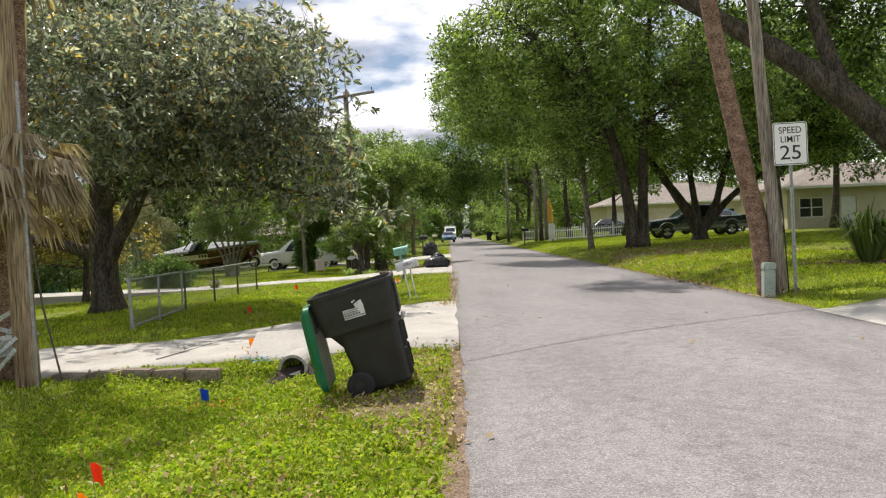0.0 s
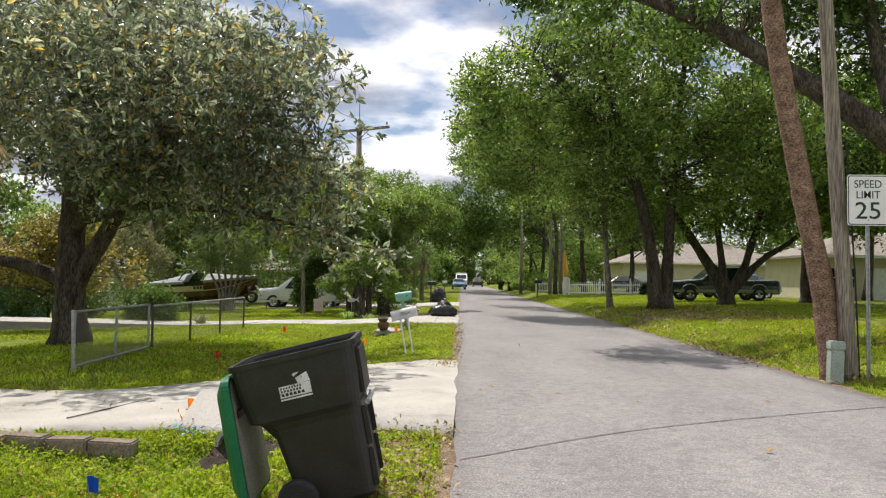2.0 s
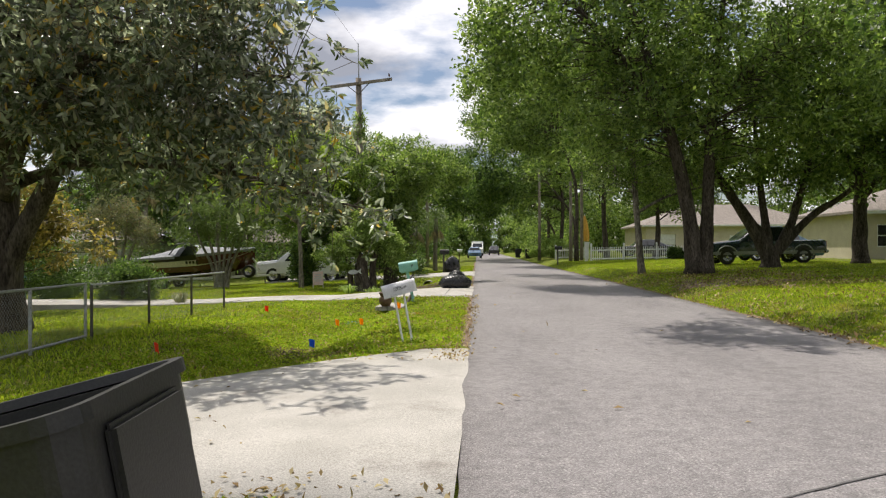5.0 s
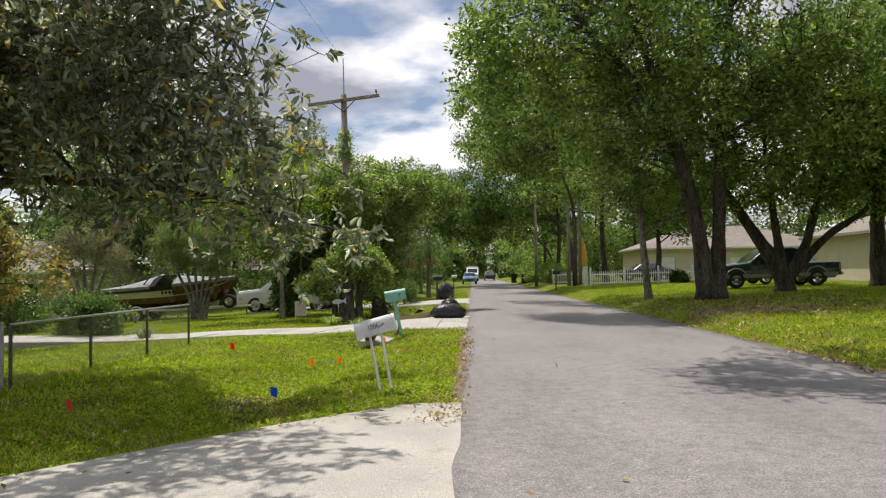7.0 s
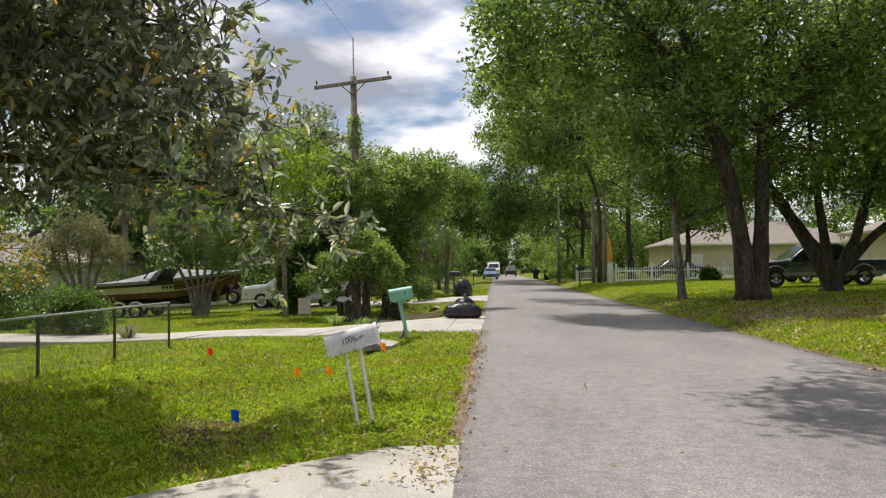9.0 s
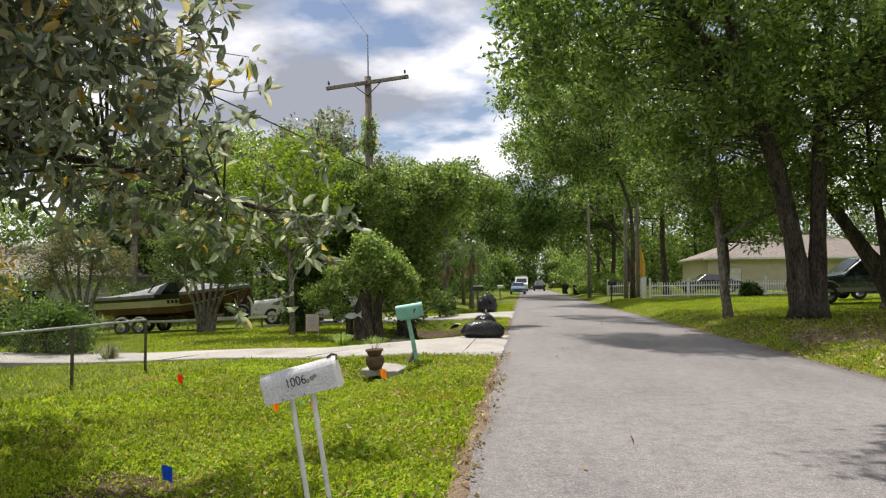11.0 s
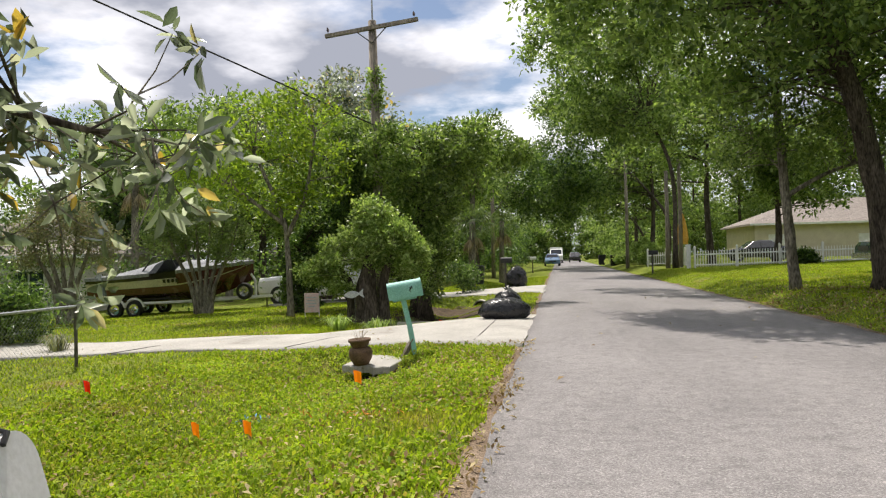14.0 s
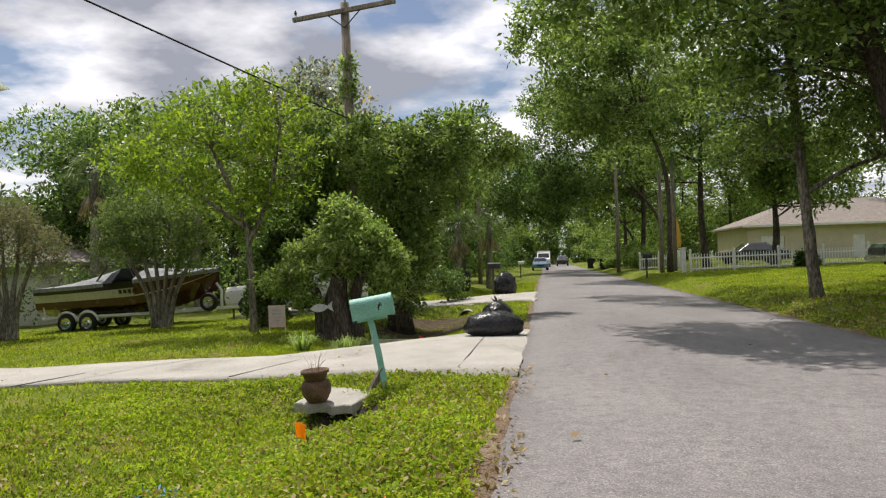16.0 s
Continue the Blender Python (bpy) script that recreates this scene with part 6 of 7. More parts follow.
gx, gy = 14.1, 42.0
pickup(pose(gx, gy, lie(gx, gy) + 0.02, 0, -1, 0))
sedan(pose(-8.3, 41.0, lie(-8.3, 41.0) - 0.04, 0, 0, 0), "car", "white sport utility car parked in the driveway", "car_white", 4.7, 1.75, suv=True)
sedan(pose(-0.8, 103.0, 0.0, 0, 0, 92), "car", "light blue car parked at the roadside far ahead", "car_blue", 4.5, 1.45)
sedan(pose(14.8, 72.0, lie(14.8, 72.0), 0, 0, 4), "car", "black car parked behind the picket fence", "car_black", 4.8, 1.5, suv=False)
sedan(pose(2.2, 138.0, 0.0, 0, 0, 90), "car", "dark car parked far along the street", "car_black", 4.6, 1.7, suv=True)
sedan(pose(16.6, 46.4, lie(16.6, 46.4), 0, 0, 2), "car", "silver blue car parked beyond the pickup", "car_blue", 4.6, 1.5)

# delivery van at the end of the street
top = thing("van", pose(-0.7, 134.0, 0.0), "white box van parked far along the street", "van")
bm = bmesh.new()
box(bm, 2.0, 4.6, 1.9, pose(0, 1.0, 1.55), 0.08)
part("cargo_box", bm, M["white_paint"], top)
bm = bmesh.new()
loft(bm, [[(x * 0.95, -2.9, z) for x, z in ((-1, 0.5), (1, 0.5), (1, 1.2), (-1, 1.2))], [(x, -2.6, z) for x, z in ((-1, 0.45), (1, 0.45), (1, 1.35), (-1, 1.35))], [(x, -1.6, z) for x, z in ((-1, 0.45), (1, 0.45), (0.92, 2.2), (-0.92, 2.2))], [(x, -1.3, z) for x, z in ((-1, 0.45), (1, 0.45), (0.92, 2.25), (-0.92, 2.25))]])
part("cab", bm, M["white_paint"], top)
bm = bmesh.new()
panel(bm, [(-0.85, -2.5, 1.42), (0.85, -2.5, 1.42), (0.8, -1.72, 2.08), (-0.8, -1.72, 2.08)], (0, -0.03, 0.03))
part("windshield", bm, M["car_glass"], top)
for s in (-1, 1):
    for y_ in (-2.0, 2.2):
        wheel(top, pose(s * 0.9, y_, 0.38, 0, 0, 90), 0.38, 0.24)


# ---- boat on its trailer ----
def boat(m):
    top = thing("motor_boat", m, "maroon, black and cream motor boat under grey covers", "boat")
    N = 13

    def station(k, f0, f1):
        """Points of the hull side between two height shares, at station k; stern at x = -3, bow at x = 3."""
        u = k / (N - 1)
        x = -2.95 + 5.9 * u
        w = 1.12 * (1 - max(0, (u - 0.45) / 0.55) ** 2.2)
        keel, sheer = 0.0 + 0.62 * max(0, (u - 0.55) / 0.45) ** 2, 0.98 + 0.30 * u ** 2
        chine = keel + 0.30 + 0.25 * max(0, (u - 0.5) * 2) ** 2
        pts = []
        for f in (f0, f1):
            z = chine + (sheer - chine) * f
            wf = (w + 0.03) * (0.86 + 0.14 * f)
            pts.append((wf, z))
        return x, w, keel, pts

    bm = bmesh.new()
    secs = []
    for k in range(N):
        x, w, keel, p = station(k, 0.0, 0.34)
        (w0, z0), (w1, z1) = p
        secs.append([(x, 0.0, keel), (x, -w0, z0), (x, -w1, z1), (x, w1, z1), (x, w0, z0)])
    loft(bm, secs)
    part("lower_hull", bm, M["gel_maroon"], top, "maroon lower hull")
    for f0, f1, mt, nm, lb in ((0.34, 0.70, "gel_cream", "hull_band", "cream hull band"), (0.70, 1.0, "gel_black", "upper_hull", "black upper hull")):
        bm = bmesh.new()
        secs = []
        for k in range(N):
            x, w, keel, p = station(k, f0, f1)
            (w0, z0), (w1, z1) = p
            secs.append([(x, -w0, z0), (x, -w1, z1), (x, w1, z1), (x, w0, z0)])
        loft(bm, secs)
        part(nm, bm, M[mt], top, lb)
    bm = bmesh.new()
    secs = []
    for k in range(7, N):
        x, w, keel, p = station(k, 0.40, 1.0)
        for s in (1,):
            secs.append([(x, -p[0][0] - 0.012, p[0][1]), (x, -p[1][0] - 0.012, p[1][1]), (x, p[1][0] + 0.012, p[1][1]), (x, p[0][0] + 0.012, p[0][1])])
    loft(bm, secs)
    part("bow_panel", bm, M["gel_maroon"], top, "maroon bow side")
    # covers: stern and bow humps with a tower gap between
    for a, b_, hh in ((0, 5, 0.42), (7, 12, 0.34)):
        bm = bmesh.new()
        secs = []
        for k in range(a, b_ + 1):
            x, w, keel, p = station(k, 0.7, 1.0)
            q = (k - a) / (b_ - a)
            z1 = p[1][1]
            rise = hh * (q ** 1.4 if a == 0 else (1 - q) ** 1.2) + 0.05
            ww = max(0.06, p[1][0] + 0.02)
            secs.append([(x, -ww, z1 - 0.1), (x, -ww, z1 + 0.02), (x, -ww * 0.5, z1 + rise * 0.7), (x, 0, z1 + rise), (x, ww * 0.5, z1 + rise * 0.7), (x, ww, z1 + 0.02), (x, ww, z1 - 0.1)])
        loft(bm, secs)
        part("cover", bm, M["canvas"], top, "grey canvas cover")
    bm = bmesh.new()
    panel(bm, [(-0.35, -0.9, 1.05), (-0.35, 0.9, 1.05), (-0.05, 0.75, 1.5), (-0.05, -0.75, 1.5)], (0.02, 0, 0.0))
    part("windscreen", bm, M["car_glass"], top)
    for s in (-1, 1):
        bm = bmesh.new()
        tube(bm, [(-0.9, s * 1.0, 1.0), (-0.4, s * 0.95, 1.62), (0.2, s * 0.9, 1.66), (0.5, s * 0.95, 1.1)], [0.03] * 4, 6)
        part("tower_tube", bm, M["black_paint"], top)
        # hull marking: illegible dark bars
        for j in range(4):
            bm = bmesh.new()
            box(bm, 0.10, 0.01, 0.13, pose(0.05 + j * 0.16, s * 1.10, 0.74, s * -12, 0, 0), 0.002)
            part("hull_marking", bm, M["gel_black"], top)
    return top


def trailer(m):
    top = thing("boat_trailer", m, "white and grey twin-axle boat trailer under the boat", "trailer")
    for s in (-1, 1):
        bm = bmesh.new()
        tube(bm, curve_pts([(-2.9, s * 0.9, 0.48), (1.2, s * 0.85, 0.48), (2.6, s * 0.35, 0.5), (3.5, 0.0, 0.52)], 4), [0.06] * 13, 4)
        part("frame_rail", bm, M["white_paint"], top)
        bm = bmesh.new()
        for x0 in (-1.95, -1.22):
            pts = [(x0 + 0.36 * math.cos(radians(a)), s * 1.05, 0.30 + 0.36 * math.sin(radians(a))) for a in range(10, 171, 20)]
            tube(bm, pts, [0.05] * len(pts), 4)
        part("fender", bm, M["white_paint"], top)
        for x0 in (-1.95, -1.22):
            wheel(top, pose(x0, s * 1.05, 0.30), 0.30, 0.2)
        bm = bmesh.new()
        tube(bm, [(-2.75, s * 0.95, 0.45), (-2.8, s * 1.0, 1.15)], [0.035, 0.03], 6)
        part("guide_post", bm, M["white_paint"], top)
        bm = bmesh.new()
        box(bm, 2.6, 0.12, 0.06, pose(-1.2, s * 0.55, 0.60, s * 15, 0, 0), 0.02)
        part("bunk", bm, M["dull_steel"], top)
    for x0 in (-2.6, -0.4, 1.2):
        bm = bmesh.new()
        box(bm, 0.08, 1.8, 0.08, pose(x0, 0, 0.46), 0.01)
        part("crossbar", bm, M["white_paint"], top)
    bm = bmesh.new()
    tube(bm, [(2.9, 0, 0.5), (2.9, 0, 1.1), (2.75, 0, 1.35)], [0.05] * 3, 6)
    part("winch_post", bm, M["white_paint"], top)
    wheel(top, pose(2.7, -0.55, 0.75), 0.30, 0.2, name="spare_wheel")
    bm = bmesh.new()
    tube(bm, [(3.3, 0, 0.55), (3.3, 0, 0.12)], [0.03, 0.03], 6)
    box(bm, 0.16, 0.12, 0.10, pose(3.3, 0, 0.05), 0.02)
    part("jack_stand", bm, M["dull_steel"], top)
    return top


bx_, by_ = -13.2, 39.2
bz_ = lie(-14.6, by_)
trailer(pose(bx_, by_, bz_, 0, -1.5, 2))
boat(pose(bx_ - 0.1, by_, bz_ + 0.50, 0, -2.2, 2))


# ---- white picket fence ----
def picket_fence(a, b, label, h=1.15, bay=2.4, gate_post=False):
    a, b = Vector((*a, 0)), Vector((*b, 0))
    a.z, b.z = lie(a.x, a.y), lie(b.x, b.y)
    L = (b.xy - a.xy).length
    yaw = math.degrees(math.atan2(b.y - a.y, b.x - a.x))
    top = thing("picket_fence", pose(a.x, a.y, a.z, 0, 0, yaw), label, "fence", "white picket fences")
    rise = (b.z - a.z) / L
    bm = bmesh.new()
    box(bm, 0.11, 0.11, h + 0.1, pose(0, 0, (h + 0.1) / 2 - 0.05), 0.006)
    box(bm, 0.15, 0.15, 0.03, pose(0, 0, h + 0.065), 0.006)
    cyl(bm, 0.07, 0.02, 0.08, pose(0, 0, h + 0.12), 8)
    pm = bpy.data.meshes.new("post")
    bm.to_mesh(pm), bm.free()
    pm.materials.append(M["white_paint"])
    n = max(1, round(L / bay))
    for i in range(n + 1):
        ob = new("post", pm)
        ob.parent = top
        ob.location = (L * i / n, 0, rise * L * i / n)
    bm = bmesh.new()
    box(bm, 0.045, 0.02, h - 0.28, pose(0, 0, (h - 0.28) / 2 + 0.1))
    vs = cyl(bm, 0.032, 0.004, 0.07, pose(0, 0, h - 0.145, 0, 0, 45), 4)
    km = bpy.data.meshes.new("picket")
    bm.to_mesh(km), bm.free()
    km.materials.append(M["white_paint"])
    k = int(L / 0.15)
    for i in range(1, k):
        ob = new("picket", km)
        ob.parent = top
        ob.location = (L * i / k, -0.02, rise * L * i / k)
    for z in (0.2, h - 0.35):
        bm = bmesh.new()
        tube(bm, [(0, 0.012, z), (L, 0.012, z + rise * L)], [0.045, 0.045], 4)
        part("rail", bm, M["white_paint"], top)


picket_fence((8.2, 58.6), (27.0, 59.6), "white picket fence with capped posts behind the lawn")
picket_fence((6.6, 68.6), (9.0, 67.6), "short white picket fence beside the gateway", 1.15, 1.2)
for x, y in ((9.15, 67.4), (7.9, 58.9)):
    top = thing("gate_pier", pose(*Z(x, y)), "tall white gate post with a cap", "gate post", "gate posts")
    bm = bmesh.new()
    box(bm, 0.22, 0.16, 1.35, pose(0, 0, 0.68), 0.01)
    part("pier", bm, M["white_paint"], top)
    bm = bmesh.new()
    box(bm, 0.30, 0.24, 0.06, pose(0, 0, 1.38), 0.01)
    part("cap", bm, M["white_paint"], top)


# ---- chain-link fence and its gate ----
def chain_link(a, b, h, posts, label, post_mat="dull_steel", wire_gap=0.07, gate=False):
    a, b = Vector((*a, lie(*a))), Vector((*b, lie(*b)))
    L = (b.xy - a.xy).length
    yaw = math.degrees(math.atan2(b.y - a.y, b.x - a.x))
    top = thing("chain_link_gate" if gate else "chain_link_fence", pose(a.x, a.y, a.z, 0, 0, yaw), label, "gate" if gate else "fence")
    rise = (b.z - a.z) / L
    for i in range(posts):
        u = L * i / (posts - 1)
        bm = bmesh.new()
        tube(bm, [(u, 0, rise * u - 0.1), (u, 0, rise * u + h)], [0.026, 0.026], 8)
        part("post", bm, M[post_mat], top)
    for z in ((h,) if not gate else (h - 0.02, 0.08)):
        bm = bmesh.new()
        tube(bm, [(0, 0, z), (L, 0, z + rise * L)], [0.022, 0.022], 8)
        part("top_rail" if z > 0.5 else "bottom_rail", bm, M["galvanised"], top)
    bm = bmesh.new()
    hh = h - 0.05
    n = int((L + hh) / wire_gap)
    for i in range(n):
        s0 = i * wire_gap
        for dr in (1, -1):
            # a diagonal wire clipped to the panel
            x0, z0, x1, z1 = s0 - hh, 0.03, s0, hh
            if x0 < 0:
                z0, x0 = z0 + (-x0), 0
            if x1 > L:
                z1, x1 = z1 - (x1 - L), L
            if x1 - x0 < 0.02:
                continue
            if dr < 0:
                x0, x1 = L - x0, L - x1
            tube(bm, [(x0, 0.03 + 0.002 * dr, z0 + rise * x0), (x1, 0.03 + 0.002 * dr, z1 + rise * x1)], [0.0016, 0.0016], 3, cap=False)
    tagged(part("wire_mesh", bm, M["galvanised"], top), kind="stuff")


chain_link((-6.2, 16.6), (-6.32, 23.5), 0.93, 4, "low galvanised chain-link fence with dark posts along the lawn")
chain_link((-5.82, 12.7), (-6.2, 16.4), 0.98, 3, "open chain-link gate on pale pipe posts", "galvanised", gate=True)
bm = bmesh.new()
tube(bm, [(0, 0, -0.1), (0, 0, 1.0)], [0.03, 0.03], 10)
ob = part("gate_post", bm, M["galvanised"])
ob.matrix_world = pose(*Z(-5.72, 12.55), 0, -3, 0)
tagged(ob, "pale galvanised pipe post beside the chain-link gate", "post")


# ---- planted pots, bags, culverts, blocks ----
def pot():
    top = thing("plant_pot", pose(-2.09, 23.95, lie(-1.98, 24.05) + 0.185, 2, -3, 0), "stacked brown terracotta pots with a dead plant by the culvert", "plant pot")
    bm = bmesh.new()
    lathe(bm, [(0.001, 0.0), (0.11, 0.0), (0.165, 0.10), (0.175, 0.18), (0.15, 0.24), (0.13, 0.245), (0.001, 0.24)], 24)
    part("lower_pot", bm, M["terracotta"], top, smooth=True)
    bm = bmesh.new()
    lathe(bm, [(0.09, 0.235), (0.125, 0.27), (0.145, 0.33), (0.165, 0.335), (0.165, 0.37), (0.145, 0.37), (0.13, 0.33), (0.001, 0.32)], 24)
    part("upper_pot", bm, M["terracotta"], top, smooth=True)
    rng = random.Random(5)
    bm = bmesh.new()
    for j in range(16):
        a, q = rng.uniform(0, 6.28), rng.uniform(0.03, 0.16)
        p = Vector((0.03 * math.cos(a), 0.03 * math.sin(a), 0.32))
        e_ = Vector((q * math.cos(a), q * math.sin(a), 0.32 + rng.uniform(0.12, 0.26)))
        tube(bm, [p, p.lerp(e_, 0.5) + Vector((0, 0, 0.03)), e_], [0.003, 0.002, 0.001], 4, cap=False)
    part("dead_stems", bm, M["dead_frond"], top, "thin dry stems")


pot()


def trash_bag(m, sx, sy, sz, label, seed):
    top = thing("trash_bag", m, label, "trash bag", "trash bags by the driveway")
    bm = bmesh.new()
    bmesh.ops.create_icosphere(bm, subdivisions=4, radius=1.0)
    for v in bm.verts:
        p = v.co.copy()
        f = 1 + 0.10 * noise.noise(p * 2.2 + Vector((seed, 0, 0))) + 0.06 * abs(noise.noise(p * 6 + Vector((0, seed, 0)))) + 0.03 * abs(noise.noise(p * 14))
        v.co = Vector((p.x * sx * f, p.y * sy * f, max(-0.62, p.z * f) * sz + 0.62 * sz))
    part("sack", bm, M["bag_plastic"], top, smooth=True)
    bm = bmesh.new()
    rng = random.Random(seed)
    for j in range(7):
        a = rng.uniform(0, 6.28)
        tube(bm, [(0, 0, sz * 1.45), (0.04 * math.cos(a), 0.04 * math.sin(a), sz * 1.62), (0.13 * math.cos(a), 0.13 * math.sin(a), sz * 1.6 + rng.uniform(0.02, 0.12))], [0.03, 0.02, 0.004], 5)
    part("knot", bm, M["bag_plastic"], top)


trash_bag(pose(-0.45, 29.35, lie(-0.45, 29.35) + 0.03, 0, 0, 8), 0.54, 0.34, 0.27, "large shiny black trash bag slumped on the driveway's edge", 3)
trash_bag(pose(-0.42, 29.95, lie(-0.42, 29.95) + 0.03, 0, 0, 40), 0.32, 0.3, 0.36, "knotted black trash bag behind a larger one", 8)
trash_bag(pose(-1.3, 46.3, lie(-1.3, 46.3) + 0.02, 0, 0, 40), 0.5, 0.4, 0.55, "heap of black trash bags beside a mailbox", 11)


def culvert(x, y, yaw, label, slab=(0.80, 1.15), tilt=9, pipe_x=0.30, r=0.15, up=0.20):
    """End of a drain under a driveway: a sloping broken slab and a pipe, its dark mouth a near-black disc, in a
    washed-out hollow.
    """
    g = lie(x, y)
    top = thing("culvert", pose(x, y, g, 0, 0, yaw), label, "culvert")
    rng = random.Random(int(abs(x * 31 + y * 7)))
    bm = bmesh.new()
    n, w, d = 7, slab[0], slab[1]
    rim = []
    for k in range(n + 1):
        rim.append((-w / 2 + w * k / n, -d / 2 + rng.uniform(-0.07, 0.06)))
    ring = rim + [(w / 2, d / 2), (-w / 2, d / 2)]
    m = pose(0, 0.42, up, tilt, 0, 0)
    loft(bm, [[m @ Vector((a, b, -0.06)) for a, b in ring], [m @ Vector((a, b, 0.03)) for a, b in ring], [m @ Vector((a * 0.97, b * 0.98, 0.042)) for a, b in ring]])
    part("apron", bm, M["concrete"], top, "broken sloping concrete apron")
    bm = bmesh.new()
    lathe(bm, [(r, -0.25), (r + 0.035, -0.25), (r + 0.035, 0.5), (r, 0.5), (r, -0.25)], 20, pose(pipe_x, 0.42, -0.06, 90, 0, 0))
    part("pipe", bm, M["concrete"], top)
    # near-black disc across the bore paints the shade of the open pipe
    bm = bmesh.new()
    cyl(bm, r - 0.002, r - 0.002, 0.02, pose(pipe_x, 0.55, -0.06, 90, 0, 0), 18)
    part("bore_shade", bm, M["soil_shade"], top, "near-black disc standing for the shade inside the pipe")


culvert(-2.02, 8.05, 0, "concrete culvert end with a dark pipe under the driveway", tilt=22, up=0.06)
culvert(-1.98, 24.05, -10, "broken concrete culvert end beside the pots", slab=(0.74, 1.25), tilt=4, up=0.17, pipe_x=0.22)
culvert(-2.45, 30.6, 180, "concrete culvert end in the ditch")
culvert(-2.35, 39.3, 0, "concrete culvert end with a dark pipe beyond the bags", tilt=26, pipe_x=0.25, r=0.24, up=0.05)


def bare_patch(name, x0, x1, y0, y1, label, mat, shape=0.5, step=0.2):
    """Bare earth lying on the ground with a ragged outline."""
    nx, ny = int((x1 - x0) / step), int((y1 - y0) / step)
    v, f = [], []
    for j in range(ny + 1):
        for i in range(nx + 1):
            x, y = x0 + (x1 - x0) * i / nx, y0 + (y1 - y0) * j / ny
            u, w = 2 * i / nx - 1, 2 * j / ny - 1
            e = 1 - (u * u + w * w) + shape * noise.noise(Vector((x * 1.3, y * 1.3, 4)))
            v.append((x, y, lie(x, y) + min(0.02, 0.10 * e - 0.01)))
    for j in range(ny):
        for i in range(nx):
            k = j * (nx + 1) + i
            f.append((k, k + 1, k + nx + 2, k + nx + 1))
    tagged(part_mesh(name, quad_mesh(name, v, f), M[mat], smooth=True), label, "bare earth", kind="structure")


bare_patch("bare_ditch", -4.4, -0.7, 30.6, 39.4, "dark bare earth in the ditch between the driveways", "soil_brown")
# both hollows below are lined near-black, so their shade is partly painted
bare_patch("bare_hollow", -2.3, -1.15, 22.9, 24.2, "washed-out hollow before the culvert, its shade painted in near-black soil", "soil_shade", 0.3, 0.12)
bare_patch("bare_hollow", -2.0, -1.15, 7.2, 8.2, "washed-out hollow before the culvert, its shade painted in near-black soil", "soil_shade", 0.3, 0.12)
bare_patch("bare_swale", -3.2, -1.6, 15.0, 17.6, "brown earth and dead leaves in the bottom of the swale", "soil_brown", 1.2, 0.14)
bare_patch("bare_verge", -0.62, 0.40, 3.6, 7.9, "worn brown earth beside the trash cart", "dirt", 0.9, 0.14)
bare_patch("bare_verge", 6.2, 9.8, 24.0, 29.5, "worn earth with leaf litter under the oaks", "dirt", 0.9, 0.25)

# edging blocks in a row
blk = None
for i, (x, y, w_, rz) in enumerate([(-2.72, 7.62, 0.40, 2), (-3.12, 7.60, 0.38, 0), (-3.50, 7.58, 0.36, -2), (-3.90, 7.60, 0.40, 3), (-4.34, 7.62, 0.42, -2)]):
    bm = bmesh.new()
    box(bm, w_, 0.18, 0.20, pose(0, 0, -0.01 - 0.03 * (i > 2)), 0.014)
    ob = part("edging_block", bm, M["block"])
    ob.matrix_world = pose(*Z(x, y, 0.02), 0, 1.5 * (-1) ** i, rz)
    tagged(ob, "weathered brown concrete edging block in the grass", "edging block", "row of edging blocks")


# utility marking flags
def marker_flag(x, y, mat, label, h=0.26, tall=0.0, yaw=0):
    top = thing("marking_flag", pose(*Z(x, y), 4, -5, yaw), label, "marking flag", "utility marking flags")
    bm = bmesh.new()
    tube(bm, [(0, 0, -0.03), (0, 0, h)], [0.0025, 0.0025], 5)
    part("wire", bm, M["galvanised"], top)
    bm = bmesh.new()
    n = 6
    vs = []
    for k in range(n):
        u = k / (n - 1)
        y_ = 0.015 * math.sin(u * 5)
        vs.append((Vector((u * 0.10, y_, h - 0.02 * u)), Vector((u * 0.08, y_ + 0.01, h - 0.13 - 0.03 * u))))
    for (a, b_), (c, d) in zip(vs, vs[1:]):
        f = [bm.verts.new(p) for p in (a, c, d, b_)]
        bm.faces.new(f)
    bmesh.ops.remove_doubles(bm, verts=bm.verts, dist=0.0005)
    bmesh.ops.solidify(bm, geom=bm.faces[:], thickness=0.0012)
    part("flag", bm, M[mat], top)


for x, y, c, h_ in [(-2.02, 3.45, "red", 0.24), (-2.36, 6.5, "blue", 0.22), (-4.0, 14.2, "red", 0.24), (-1.5, 21.6, "orange", 0.27), (-2.65, 20.05, "orange", 0.22), (-2.13, 20.05, "orange", 0.22), (-4.5, 21.1, "red", 0.22),
                    (-2.15, 31.1, "red", 0.2), (-2.38, 16.5, "blue", 0.24), (-2.5, 8.9, "orange", 0.2), (-2.0, 3.2, "orange", 0.12)]:
    marker_flag(x, y, "flag_" + c, "small %s utility marking flag on a wire in the grass" % c, h_, yaw=(x * 97 + y * 31) % 50 - 25)


